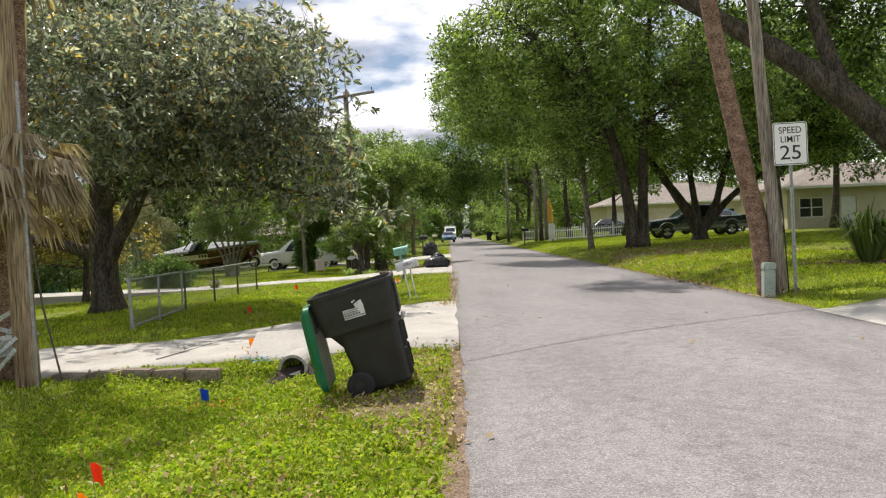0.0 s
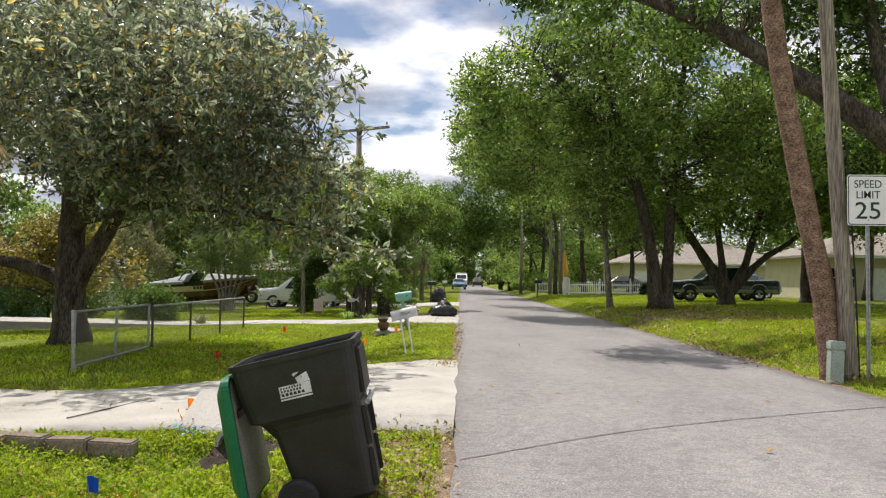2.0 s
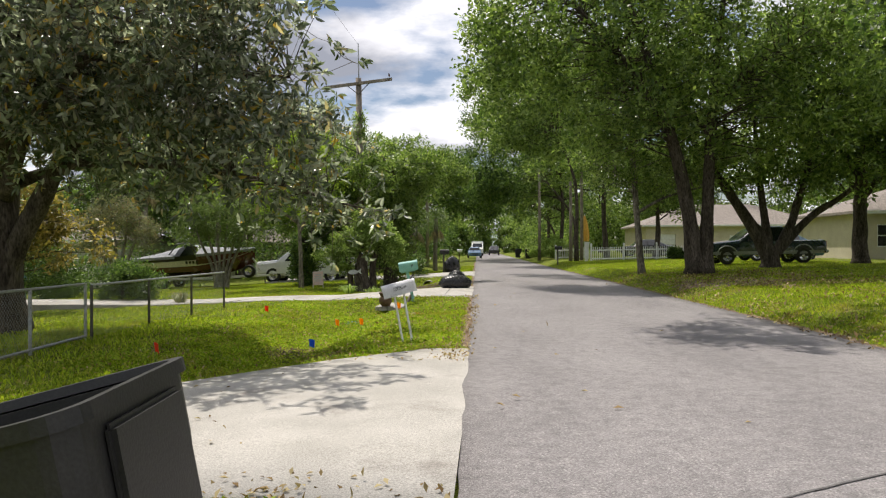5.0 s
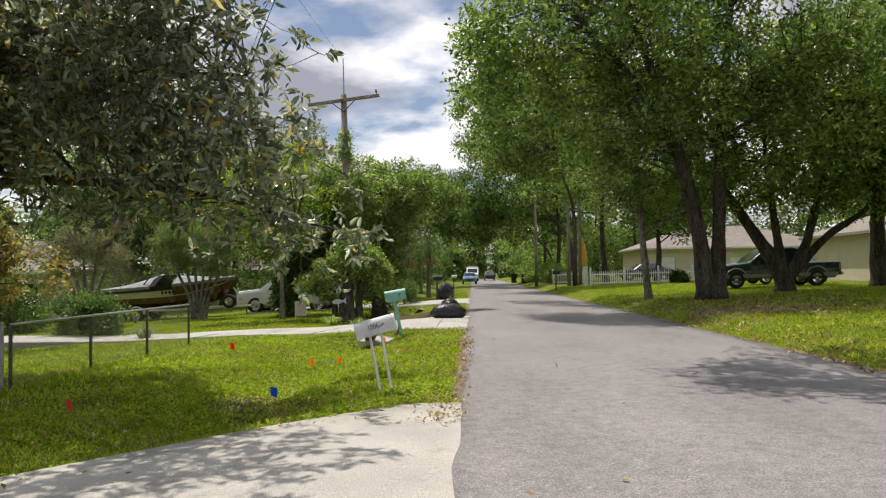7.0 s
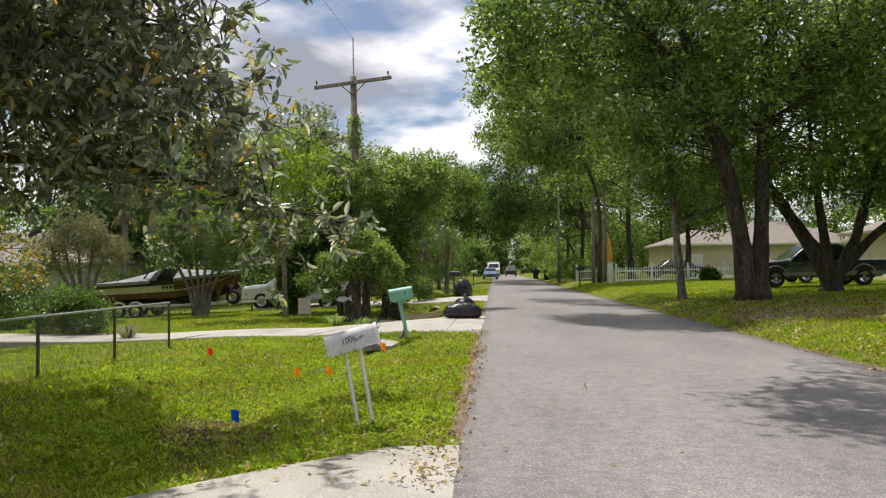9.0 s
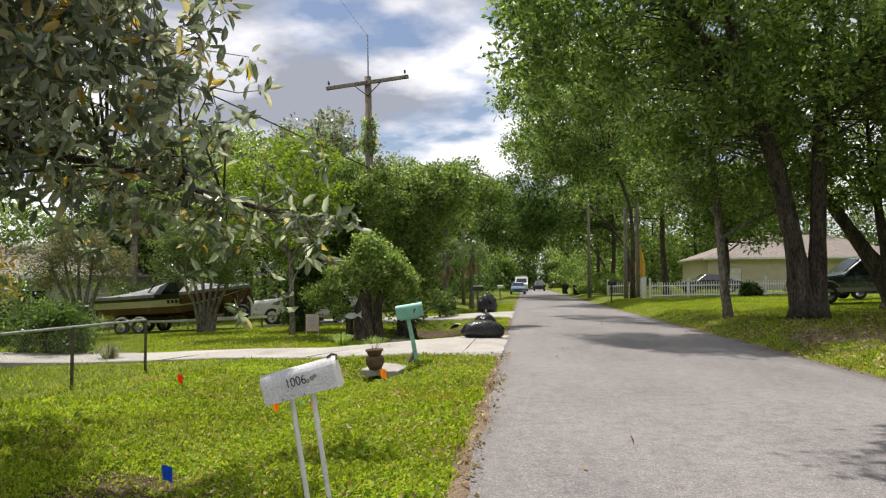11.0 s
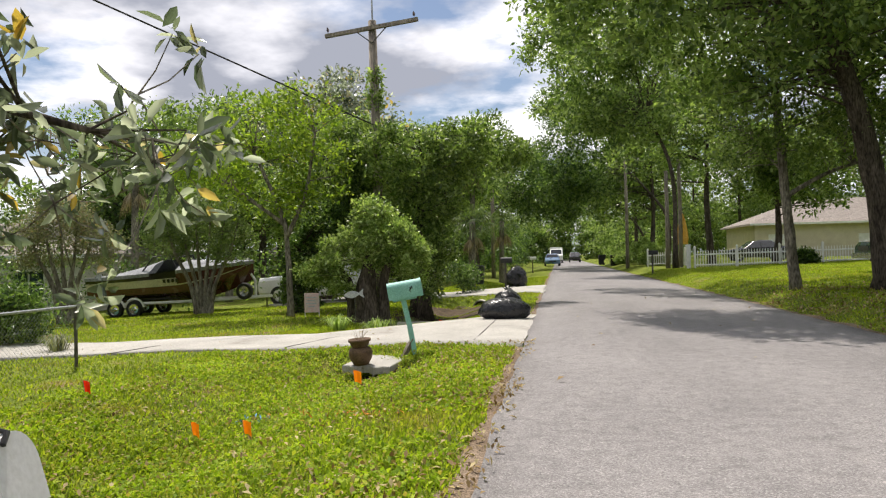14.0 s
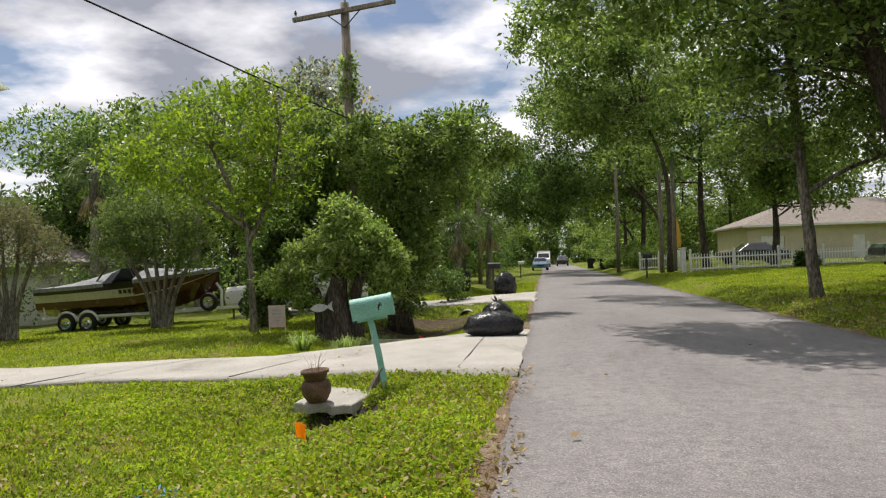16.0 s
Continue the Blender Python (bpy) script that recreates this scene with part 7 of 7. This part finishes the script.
# garden sign, fish cut-out, grass clumps
top = thing("yard_sign", pose(*Z(-5.85, 32.6), 3, 0, 6), "faded pink yard sign on short stakes", "yard sign")
bm = bmesh.new()
box(bm, 0.40, 0.02, 0.52, pose(0, 0, 0.38), 0.004)
part("board", bm, M["pink_board"], top)
for k, (z, w_) in enumerate(((0.52, 0.26), (0.44, 0.22), (0.36, 0.28), (0.28, 0.18))):
    bm = bmesh.new()
    box(bm, w_, 0.004, 0.035, pose(-0.01, -0.014, z))
    part("printed_line", bm, M["chalk_paint"], top)
for s in (-1, 1):
    bm = bmesh.new()
    tube(bm, [(s * 0.19, 0.015, -0.1), (s * 0.19, 0.015, 0.5)], [0.014, 0.014], 6)
    part("stake", bm, M["white_paint"], top)

top = thing("fish_ornament", pose(-4.02, 30.35, lie(-4.02, 30.35)), "silvery wooden fish cut-out on a stake before the shrub", "garden ornament")
bm = bmesh.new()
out = [(-0.26 + 0.36 * k / 10, 0.085 * math.sin(math.pi * min(1, k / 10 * 0.93 + 0.02)) ** 0.8) for k in range(11)]
ring = [(x, 0, z) for x, z in out] + [(0.22, 0, 0.11), (0.19, 0, 0.0), (0.22, 0, -0.11)] + [(x, 0, -z) for x, z in out[::-1]]
mt_ = pose(0, 0, 0.72, 0, -6, 0)
fv = [mt_ @ Vector(p) for p in ring]
loft(bm, [fv, [p + Vector((0, 0.025, 0)) for p in fv]])
part("fish", bm, M["silver_wood"], top)
bm = bmesh.new()
tube(bm, [(0, 0.03, -0.1), (0, 0.03, 0.7)], [0.016, 0.016], 6)
part("stake", bm, M["dull_steel"], top)


def blade_clump(x, y, n, h, mat, label, seed, spread_=0.12, width=0.022):
    rng = np.random.default_rng(seed)
    v, f = [], []
    for i in range(n):
        a, q = rng.uniform(0, 6.28), rng.uniform(0.1, 1.0)
        hh = h * rng.uniform(0.6, 1.1)
        dx, dy = math.cos(a), math.sin(a)
        b0 = np.array((dx * spread_ * q * 0.5, dy * spread_ * q * 0.5, 0))
        m1 = b0 + np.array((dx * q * hh * 0.4, dy * q * hh * 0.4, hh * 0.7))
        e1 = b0 + np.array((dx * q * hh * 1.0, dy * q * hh * 1.0, hh * (0.95 - 0.6 * q)))
        w = np.array((-dy, dx, 0)) * width * 0.5
        k = len(v)
        v += [b0 - w, b0 + w, m1 + w * 0.9, m1 - w * 0.9, e1 + w * 0.1, e1 - w * 0.1]
        f += [(k, k + 1, k + 2, k + 3), (k + 3, k + 2, k + 4, k + 5)]
    top = thing("clump_plant", pose(*Z(x, y)), label, "plant", "clump plants")
    part_mesh("leaves", quad_mesh("leaves", v, f), M[mat], top)


blade_clump(-3.2, 29.2, 190, 0.50, "vine_leaf", "arching green liriope clump beside the driveway", 1, 0.35)
blade_clump(-4.0, 29.0, 150, 0.42, "vine_leaf", "arching green liriope clump beside the driveway", 2, 0.3)
blade_clump(-2.75, 30.0, 120, 0.5, "myrtle_leaf", "flowering weed clump under the shrub", 3, 0.35)
blade_clump(-8.6, 26.2, 110, 0.45, "grey_leaf", "pale grey-leaved clump by the chain-link fence", 4, 0.3)
blade_clump(9.3, 15.0, 140, 1.5, "palm_leaf", "spiky yucca-like plant in a mulched bed", 5, 0.3, 0.05)
blade_clump(9.9, 15.6, 90, 1.2, "lime_leaf", "yellowing spiky plant in a mulched bed", 6, 0.3, 0.05)
bm = bmesh.new()
got = bmesh.ops.create_circle(bm, cap_ends=True, segments=40, radius=1.0)
for v in bm.verts:
    a = math.atan2(v.co.y, v.co.x)
    rr = 1 + 0.15 * math.sin(3 * a) + 0.08 * math.sin(7 * a)
    x, y = 9.8 + 1.5 * rr * math.cos(a), 15.4 + 0.9 * rr * math.sin(a)
    v.co = (x, y, lie(x, y) + 0.035)
tagged(part("mulch_bed", bm, M["mulch"]), "reddish-brown mulched planting bed", "flower bed", kind="structure")

# broken pickets heaped by the left pole
rng = random.Random(8)
for j in range(9):
    bm = bmesh.new()
    L_ = rng.uniform(0.7, 1.3)
    box(bm, 0.05, 0.018, L_, None, 0.003)
    ob = part("loose_picket", bm, M["silver_wood"])
    ob.matrix_world = pose(-5.3 + rng.uniform(-0.25, 0.3), 7.5 + rng.uniform(-0.25, 0.25), lie(-5.3, 7.5) + 0.25 + 0.09 * j * 0.6, rng.uniform(-20, 20), rng.uniform(50, 110), rng.uniform(-40, 40))
    tagged(ob, "greyed loose fence picket leaning by the pole", "picket", "loose pickets by the pole")

# refuse carts further along
refuse_cart(pose(5.4, 88.0, lie(5.4, 88.0), 0, 0, 180), "dark closed trash cart further along the street", False, "black_plastic", "far trash carts")
refuse_cart(pose(4.6, 96.0, lie(5.2, 96.0) + 0.03, 0, 0, 180), "dark closed trash cart further along the street", False, "black_plastic", "far trash carts")
refuse_cart(pose(-4.0, 55.0, lie(-4.0, 55.0), 0, 0, 0), "dark closed trash cart by a palm", False, "black_plastic", "far trash carts")

# folded yellow parasol behind the gateway
top = thing("parasol", pose(*Z(9.3, 70.5)), "folded yellow parasol in the front garden", "parasol")
bm = bmesh.new()
tube(bm, [(0, 0, 0), (0, 0, 3.9)], [0.03, 0.03], 8)
part("pole", bm, M["white_paint"], top)
bm = bmesh.new()
lathe(bm, [(0.30, 1.5), (0.36, 1.9), (0.30, 2.6), (0.20, 3.2), (0.06, 3.75), (0.001, 3.8)], 12)
for v in bm.verts:
    a = math.atan2(v.co.y, v.co.x)
    v.co.x *= 1 + 0.18 * math.cos(6 * a)
    v.co.y *= 1 + 0.18 * math.cos(6 * a)
part("canopy", bm, M["yellow_cloth"], top)


# ---- houses ----
def house(x0, y0, x1, y1, h, ridge, wall, label, openings, hip=1.6, over=0.5):
    """A low house with a hipped roof; openings on the front (y0) as (kind, x, width, z, height)."""
    gz = min(lie(x0, y0), lie(x1, y0)) - 0.1
    cx_, cy_ = (x0 + x1) / 2, (y0 + y1) / 2
    top = thing("house", pose(cx_, cy_, gz), label, "house")
    W, D_ = (x1 - x0) / 2, (y1 - y0) / 2
    t = 0.2

    def front(xa, xb, za, zb):
        bm = bmesh.new()
        box(bm, xb - xa, t, zb - za, pose((xa + xb) / 2, -D_ + t / 2, (za + zb) / 2))
        part("front_wall", bm, M[wall], top)

    # front wall in pieces round its openings
    cur = -W
    for a, b_, z0, z1 in sorted([(o[1] - cx_ - o[2] / 2, o[1] - cx_ + o[2] / 2, o[3], o[3] + o[4]) for o in openings]):
        front(cur, a, 0, h)
        if z0 > 0.05:
            front(a, b_, 0, z0)
        front(a, b_, z1, h)
        cur = b_
    front(cur, W, 0, h)
    for nm, sx_, sy_, px, py in (("back_wall", 2 * W, t, 0, D_ - t / 2), ("side_wall", t, 2 * D_ - 2 * t - 0.01, -W + t / 2, 0), ("side_wall", t, 2 * D_ - 2 * t - 0.01, W - t / 2, 0)):
        bm = bmesh.new()
        box(bm, sx_, sy_, h, pose(px, py, h / 2))
        part(nm, bm, M[wall], top)
    bm = bmesh.new()
    e = [(-W - over, -D_ - over, h), (W + over, -D_ - over, h), (W + over, D_ + over, h), (-W - over, D_ + over, h)]
    rr = W - D_ * hip * 0.6
    r = [(-max(rr, 0.5), 0, h + ridge), (max(rr, 0.5), 0, h + ridge)]
    lo = [bm.verts.new(p) for p in e]
    hi = [bm.verts.new((p[0], p[1], p[2] + 0.16)) for p in e]
    rv = [bm.verts.new(p) for p in r]
    bm.faces.new(lo[::-1])
    for i in range(4):
        bm.faces.new((lo[i], lo[(i + 1) % 4], hi[(i + 1) % 4], hi[i]))
    bm.faces.new((hi[0], hi[1], rv[1], rv[0])), bm.faces.new((hi[2], hi[3], rv[0], rv[1])), bm.faces.new((hi[1], hi[2], rv[1])), bm.faces.new((hi[3], hi[0], rv[0]))
    roof = part("roof", bm, M["shingle"], top)
    bm = bmesh.new()
    box(bm, 2 * W + 2 * over + 0.02, 0.03, 0.18, pose(0, -D_ - over - 0.018, h + 0.07))
    part("fascia", bm, M["white_paint"], roof)
    for kind, x, w_, z0, hh in openings:
        lx = x - cx_
        bm = bmesh.new()
        if kind == "garage":
            for k in range(4):
                box(bm, w_ - 0.04, 0.05, hh / 4 - 0.02, pose(lx, -D_ + 0.1, z0 + hh / 4 * (k + 0.5)), 0.01)
            part("garage_door", bm, M["white_paint"], top)
        elif kind == "door":
            box(bm, w_ - 0.02, 0.05, hh - 0.02, pose(lx, -D_ + 0.1, z0 + hh / 2), 0.01)
            part("door", bm, M["white_paint"], top)
        else:
            for dx_ in (-w_ / 2 + 0.03, 0, w_ / 2 - 0.03):
                box(bm, 0.06, 0.06, hh, pose(lx + dx_, -D_ + 0.06, z0 + hh / 2))
            for dz in (0.03, hh / 2, hh - 0.03):
                box(bm, w_, 0.05, 0.06, pose(lx, -D_ + 0.062, z0 + dz))
            win = part("window", bm, M["white_paint"], top)
            bm = bmesh.new()
            box(bm, w_ - 0.02, 0.012, hh - 0.02, pose(lx, -D_ + 0.1, z0 + hh / 2))
            part("pane", bm, M["car_glass"], win)
    return top


house(17.5, 84.0, 36.0, 96.0, 3.0, 2.6, "stucco", "cream stucco house with a grey-brown hipped roof behind the fence", [("garage", 19.6, 1.9, 0.0, 2.2), ("door", 26.6, 1.0, 0.0, 2.1), ("window", 31.0, 1.8, 0.9, 1.3)])
house(22.0, 48.0, 35.0, 56.0, 2.7, 1.8, "stucco", "cream house with a red-brown post porch beyond the oaks", [("window", 23.6, 1.6, 0.8, 1.3), ("door", 26.0, 1.0, 0.0, 2.1), ("window", 29.5, 1.8, 0.8, 1.3)])
house(-33.0, 43.0, -19.9, 53.0, 2.5, 1.9, "pale_stucco", "pale house with a beige roof behind the boat", [("window", -22.5, 1.6, 0.8, 1.2), ("window", -27.0, 1.6, 0.8, 1.2)])
house(-32.0, 24.5, -18.0, 33.5, 2.5, 1.9, "teal_wall", "teal-walled house with a pale roof beyond the magnolia", [("window", -20.2, 1.6, 0.8, 1.2), ("door", -23.0, 1.0, 0.0, 2.0)])
house(-20.0, 62.0, -8.0, 72.0, 2.5, 1.8, "pale_stucco", "pale house half hidden by trees", [("window", -10.5, 1.6, 0.8, 1.2), ("door", -13.0, 1.0, 0.0, 2.0)])


# ---- seam across the asphalt ----
bm = bmesh.new()
pts = [Vector((0.45, 6.85, 0)), Vector((2.03, 8.06, 0)), Vector((3.9, 9.15, 0)), Vector((5.85, 10.26, 0))]
cp = curve_pts(pts, 14)
prev = None
for i, p in enumerate(cp):
    c = (p.x - road_left(p.y)) / (road_right(p.y) - road_left(p.y))
    j = 0.02 * noise.noise(Vector((i * 0.9, 0, 0)))
    w_ = 0.011 + 0.007 * noise.noise(Vector((i * 1.7, 3, 0)))
    z = 0.03 * math.sin(math.pi * min(1, max(0, c))) + 0.002
    a, b_ = bm.verts.new((p.x, p.y + j - w_, z)), bm.verts.new((p.x, p.y + j + w_, z))
    if prev:
        bm.faces.new((prev[0], a, b_, prev[1]))
    prev = (a, b_)
M["tar"] = surf("tar_seam", (0.09, 0.086, 0.084), (0.15, 0.145, 0.14), 9, 0.9, 0.3, 60)
tagged(part("road_seam", bm, M["tar"]), "dark crack running across the asphalt", "road crack", kind="structure")

# concrete joints of the driveways
for x, y0, y1 in ((-3.3, 8.6, 12.0), (-3.4, 25.3, 28.6), (-6.6, 25.0, 27.2), (-0.6, 25.2, 30.0)):
    bm = bmesh.new()
    box(bm, 0.014, y1 - y0, 0.012, pose(x, (y0 + y1) / 2, max(lie(x, (y0 + y1) / 2), -0.3) + 0.033, 0, 0, -14 if x < -1 else 0))
    tagged(part("driveway_joint", bm, M["tar"]), "dark expansion joint in the concrete", "joint", kind="structure")


# ---- grass and fallen leaves ----
def on_drive(x, y):
    for n0, f0, n1, f1 in DRIVES:
        u = smoothstep((0.4 - x) / 5.5)
        a, b = n0 + (n1 - n0) * u, f0 + (f1 - f0) * u
        fl = smoothstep((x + 1.6) / 1.9)
        dr = (0.12 if n0 < 10 else 0.03) * max(0.0, -x - 6)
        if a - 0.45 * fl - dr - 0.02 < y < b + 0.35 * fl - dr + 0.02:
            return True
    return False


def in_hollow(x, y):
    return any((x - px_) ** 2 + (y - py_) ** 2 < (0.95 * r_) ** 2 for px_, py_, r_, dp in PITS)


def grass_field(name, x0, x1, y0, y1, n, h, width, seed, label):
    rng = np.random.default_rng(seed)
    v, f = [], []
    X, Y = rng.uniform(x0, x1, n), rng.uniform(y0, y1, n)
    for x, y in zip(X, Y):
        left = x < road_left(y)
        if not left and x < road_right(y):
            continue
        d = road_left(y) - x if left else x - road_right(y)
        edge = 0.10 + 0.28 * abs(noise.noise(Vector((3.1 + (-1 if left else 1), y * 0.6, 0))))
        if not left and 5.4 < y < 10.3:
            continue
        if d < edge * rng.uniform(0.5, 1.3) or (left and (on_drive(x, y) or in_hollow(x, y))):
            continue
        dens = 0.62 + 0.75 * noise.noise(Vector((x * 0.9, y * 0.9, 5))) + 0.3 * noise.noise(Vector((x * 3, y * 3, 2)))
        if rng.random() > dens + 0.15:
            continue
        z = lie(x, y)
        hh = h * rng.uniform(0.5, 1.25)
        a = rng.uniform(0, 6.283)
        dx, dy = math.cos(a), math.sin(a)
        ln = hh * rng.uniform(0.2, 1.0)
        k = len(v)
        w = width * rng.uniform(0.7, 1.3) * 0.5
        v += [(x - dy * w, y + dx * w, z - 0.01), (x + dy * w, y - dx * w, z - 0.01), (x + dx * ln * 0.4 + dy * w * 0.7, y + dy * ln * 0.4 - dx * w * 0.7, z + hh * 0.7), (x + dx * ln, y + dy * ln, z + hh * rng.uniform(0.75, 1.0))]
        f.append((k, k + 1, k + 2, k + 3))
    ob = part_mesh(name, quad_mesh(name, v, f), M["grass"])
    tagged(ob, label, "grass", kind="stuff")


grass_field("grass", -3.6, 0.42, -1.0, 9.0, 95000, 0.042, 0.011, 1, "bright green coarse lawn grass with dry blades")
grass_field("grass", -8.0, -3.6, 0.5, 9.0, 34000, 0.045, 0.014, 2, "bright green coarse lawn grass with dry blades")
grass_field("grass", -4.5, 0.42, 9.0, 20.0, 100000, 0.046, 0.015, 3, "leafy green verge grass over a shallow swale")
grass_field("grass", -10.0, -4.5, 9.0, 20.0, 26000, 0.07, 0.020, 4, "bright green coarse lawn grass with dry blades")
grass_field("grass", -5.0, 0.42, 20.0, 33.0, 85000, 0.046, 0.016, 5, "leafy green verge grass over a shallow swale")
grass_field("grass", -18.0, -5.0, 20.0, 42.0, 80000, 0.05, 0.022, 6, "sunlit green lawn grass")
grass_field("grass", 5.4, 11.0, 5.0, 24.0, 60000, 0.06, 0.018, 7, "green verge grass in dappled shade")
grass_field("grass", 5.2, 18.0, 24.0, 60.0, 90000, 0.055, 0.026, 8, "green verge grass in dappled shade")
grass_field("grass", -5.0, 0.4, 33.0, 60.0, 45000, 0.06, 0.026, 9, "leafy green verge grass over a shallow swale")


def ground_cover(areas, label, seed, size):
    """Low broad-leaved weeds in patches between the grass."""
    rng = np.random.default_rng(seed)
    P = []
    for x0, x1, y0, y1, n in areas:
        for x, y in zip(rng.uniform(x0, x1, n), rng.uniform(y0, y1, n)):
            if x > road_left(y) - 0.15 or on_drive(x, y) or in_hollow(x, y) or noise.noise(Vector((x * 0.7, y * 0.7, 3))) + rng.random() * 0.5 < 0.12:
                continue
            P.append((x, y, lie(x, y) + rng.uniform(0.02, 0.055)))
    v, f = leaf_cloud(rng, np.array(P), size, np.full(len(P), 0.05), 6, up=1.0, ratio=0.62, fold=0.14, flat=0.35)
    tagged(part_mesh("ground_cover", quad_mesh("ground_cover", v, f), M["weed"]), label, "weeds", kind="stuff")


ground_cover([(-5.0, 0.3, 13.0, 25.0, 11000), (-4.0, 0.3, 1.0, 8.2, 5000)], "low broad-leaved weeds among the verge grass", 31, 0.042)


def litter(name, areas, label, seed, size):
    rng = np.random.default_rng(seed)
    P = []
    for x0, x1, y0, y1, n in areas:
        for x, y in zip(rng.uniform(x0, x1, n), rng.uniform(y0, y1, n)):
            if noise.noise(Vector((x * 0.8, y * 0.8, 9))) + rng.random() * 0.6 < 0.22:
                continue
            z = 0.03 if road_left(y) < x < road_right(y) else lie(x, y) + (0.045 if on_drive(x, y) else 0.035)
            P.append((x, y, z))
    P = np.array(P)
    v, f = leaf_cloud(rng, P, size, np.full(len(P), 0.004), 1, up=3.0, ratio=0.5, fold=0.15, flat=0.3)
    tagged(part_mesh(name, quad_mesh(name, v, f), M["litter"]), label, "fallen leaves", kind="stuff")


litter("fallen_leaves", [(-1.2, 0.40, 1.5, 8.5, 900), (-5, 0.3, 2, 8, 350), (-4.5, 0.35, 13, 25, 5200), (-0.9, 0.4, 13, 25, 1800), (-0.8, 0.42, 3.5, 8.2, 1500), (-2.6, 0.2, 1.5, 5.5, 700), (-6, -1, 9, 12.5, 160), (-9, -2, 25, 28, 70)], "scattered dry tan leaves on the grass", 3, 0.055)
litter("fallen_leaves", [(5.6, 12, 14, 36, 4200), (0.6, 5.8, 0, 40, 70), (6.0, 11, 24, 34, 2600), (5.6, 6.6, 12, 34, 900)], "brown oak leaf litter under the trees", 4, 0.085)

# spray paint marks on the grass
for x, y, mt, sx_, sy_ in ((-2.35, 8.75, "spray_orange", 0.16, 0.22), (-2.0, 6.3, "spray_orange", 0.2, 0.1), (-2.2, 8.1, "spray_blue", 0.2, 0.12), (-2.4, 21.0, "spray_blue", 0.16, 0.1), (-0.9, 19.9, "spray_orange", 0.5, 0.1)):
    rng = np.random.default_rng(int(abs(x * 100 + y * 10)))
    P = np.array([(x + rng.normal() * sx_, y + rng.normal() * sy_, lie(x, y) + 0.04) for _ in range(60)])
    v, f = leaf_cloud(rng, P, 0.05, np.full(60, 0.01), 1, up=1.0, ratio=0.3)
    tagged(part_mesh("paint_mark", quad_mesh("paint_mark", v, f), M[mt]), "utility paint sprayed on the grass", "paint mark", kind="stuff")


# ---- far woods that close the view ----
def far_woods(name, line, h, n, leaf, mat, seed):
    rng = np.random.default_rng(seed)
    P, S = [], []
    for (xa, ya), (xb, yb) in zip(line, line[1:]):
        L = math.hypot(xb - xa, yb - ya)
        for _ in range(int(n * L / 10)):
            u = rng.random()
            x, y = xa + (xb - xa) * u + rng.normal() * 1.6, ya + (yb - ya) * u + rng.normal() * 1.6
            top_ = h * (0.75 + 0.5 * noise.noise(Vector((x * 0.13, y * 0.13, 2))))
            P.append((x, y, lie(x, y) + 0.3 + top_ * rng.random() ** 0.8))
            S.append(0.9)
    v, f = leaf_cloud(rng, np.array(P), leaf, np.array(S), 46)
    tagged(part_mesh(name, quad_mesh(name, v, f), M[mat]), "dense green hedges and woods closing the view", "woods", kind="stuff")


far_woods("far_woods", [(-46, -8), (-42, 30), (-38, 58), (-24, 76), (-9, 88), (-9, 150), (-6, 200)], 8, 60, 0.42, "dark_and_shaded_leaf", 1)
far_woods("far_woods", [(46, -8), (44, 30), (42, 66), (32, 104), (16, 112), (11, 150), (9, 200), (-8, 206)], 8, 60, 0.42, "oak_leaf", 2)
far_woods("far_woods", [(-46, -10), (-20, -34), (2, -40), (24, -34), (46, -10)], 8, 30, 0.5, "oak_leaf", 3)
far_woods("far_woods", [(-34, 140), (-10, 166), (12, 168), (36, 140)], 12, 150, 0.6, "oak_leaf", 6)
far_woods("garden_hedge", [(-27, 41.6), (-20, 41.8), (-14, 42.6), (-10.8, 43.6)], 2.6, 70, 0.17, "dark_and_shaded_leaf", 7)
far_woods("far_woods", [(-20, 55), (-12, 52), (-7, 56)], 3.2, 80, 0.2, "dark_and_shaded_leaf", 4)
far_woods("far_woods", [(24, 30), (30, 34), (34, 28)], 4, 60, 0.25, "dark_and_shaded_leaf", 5)
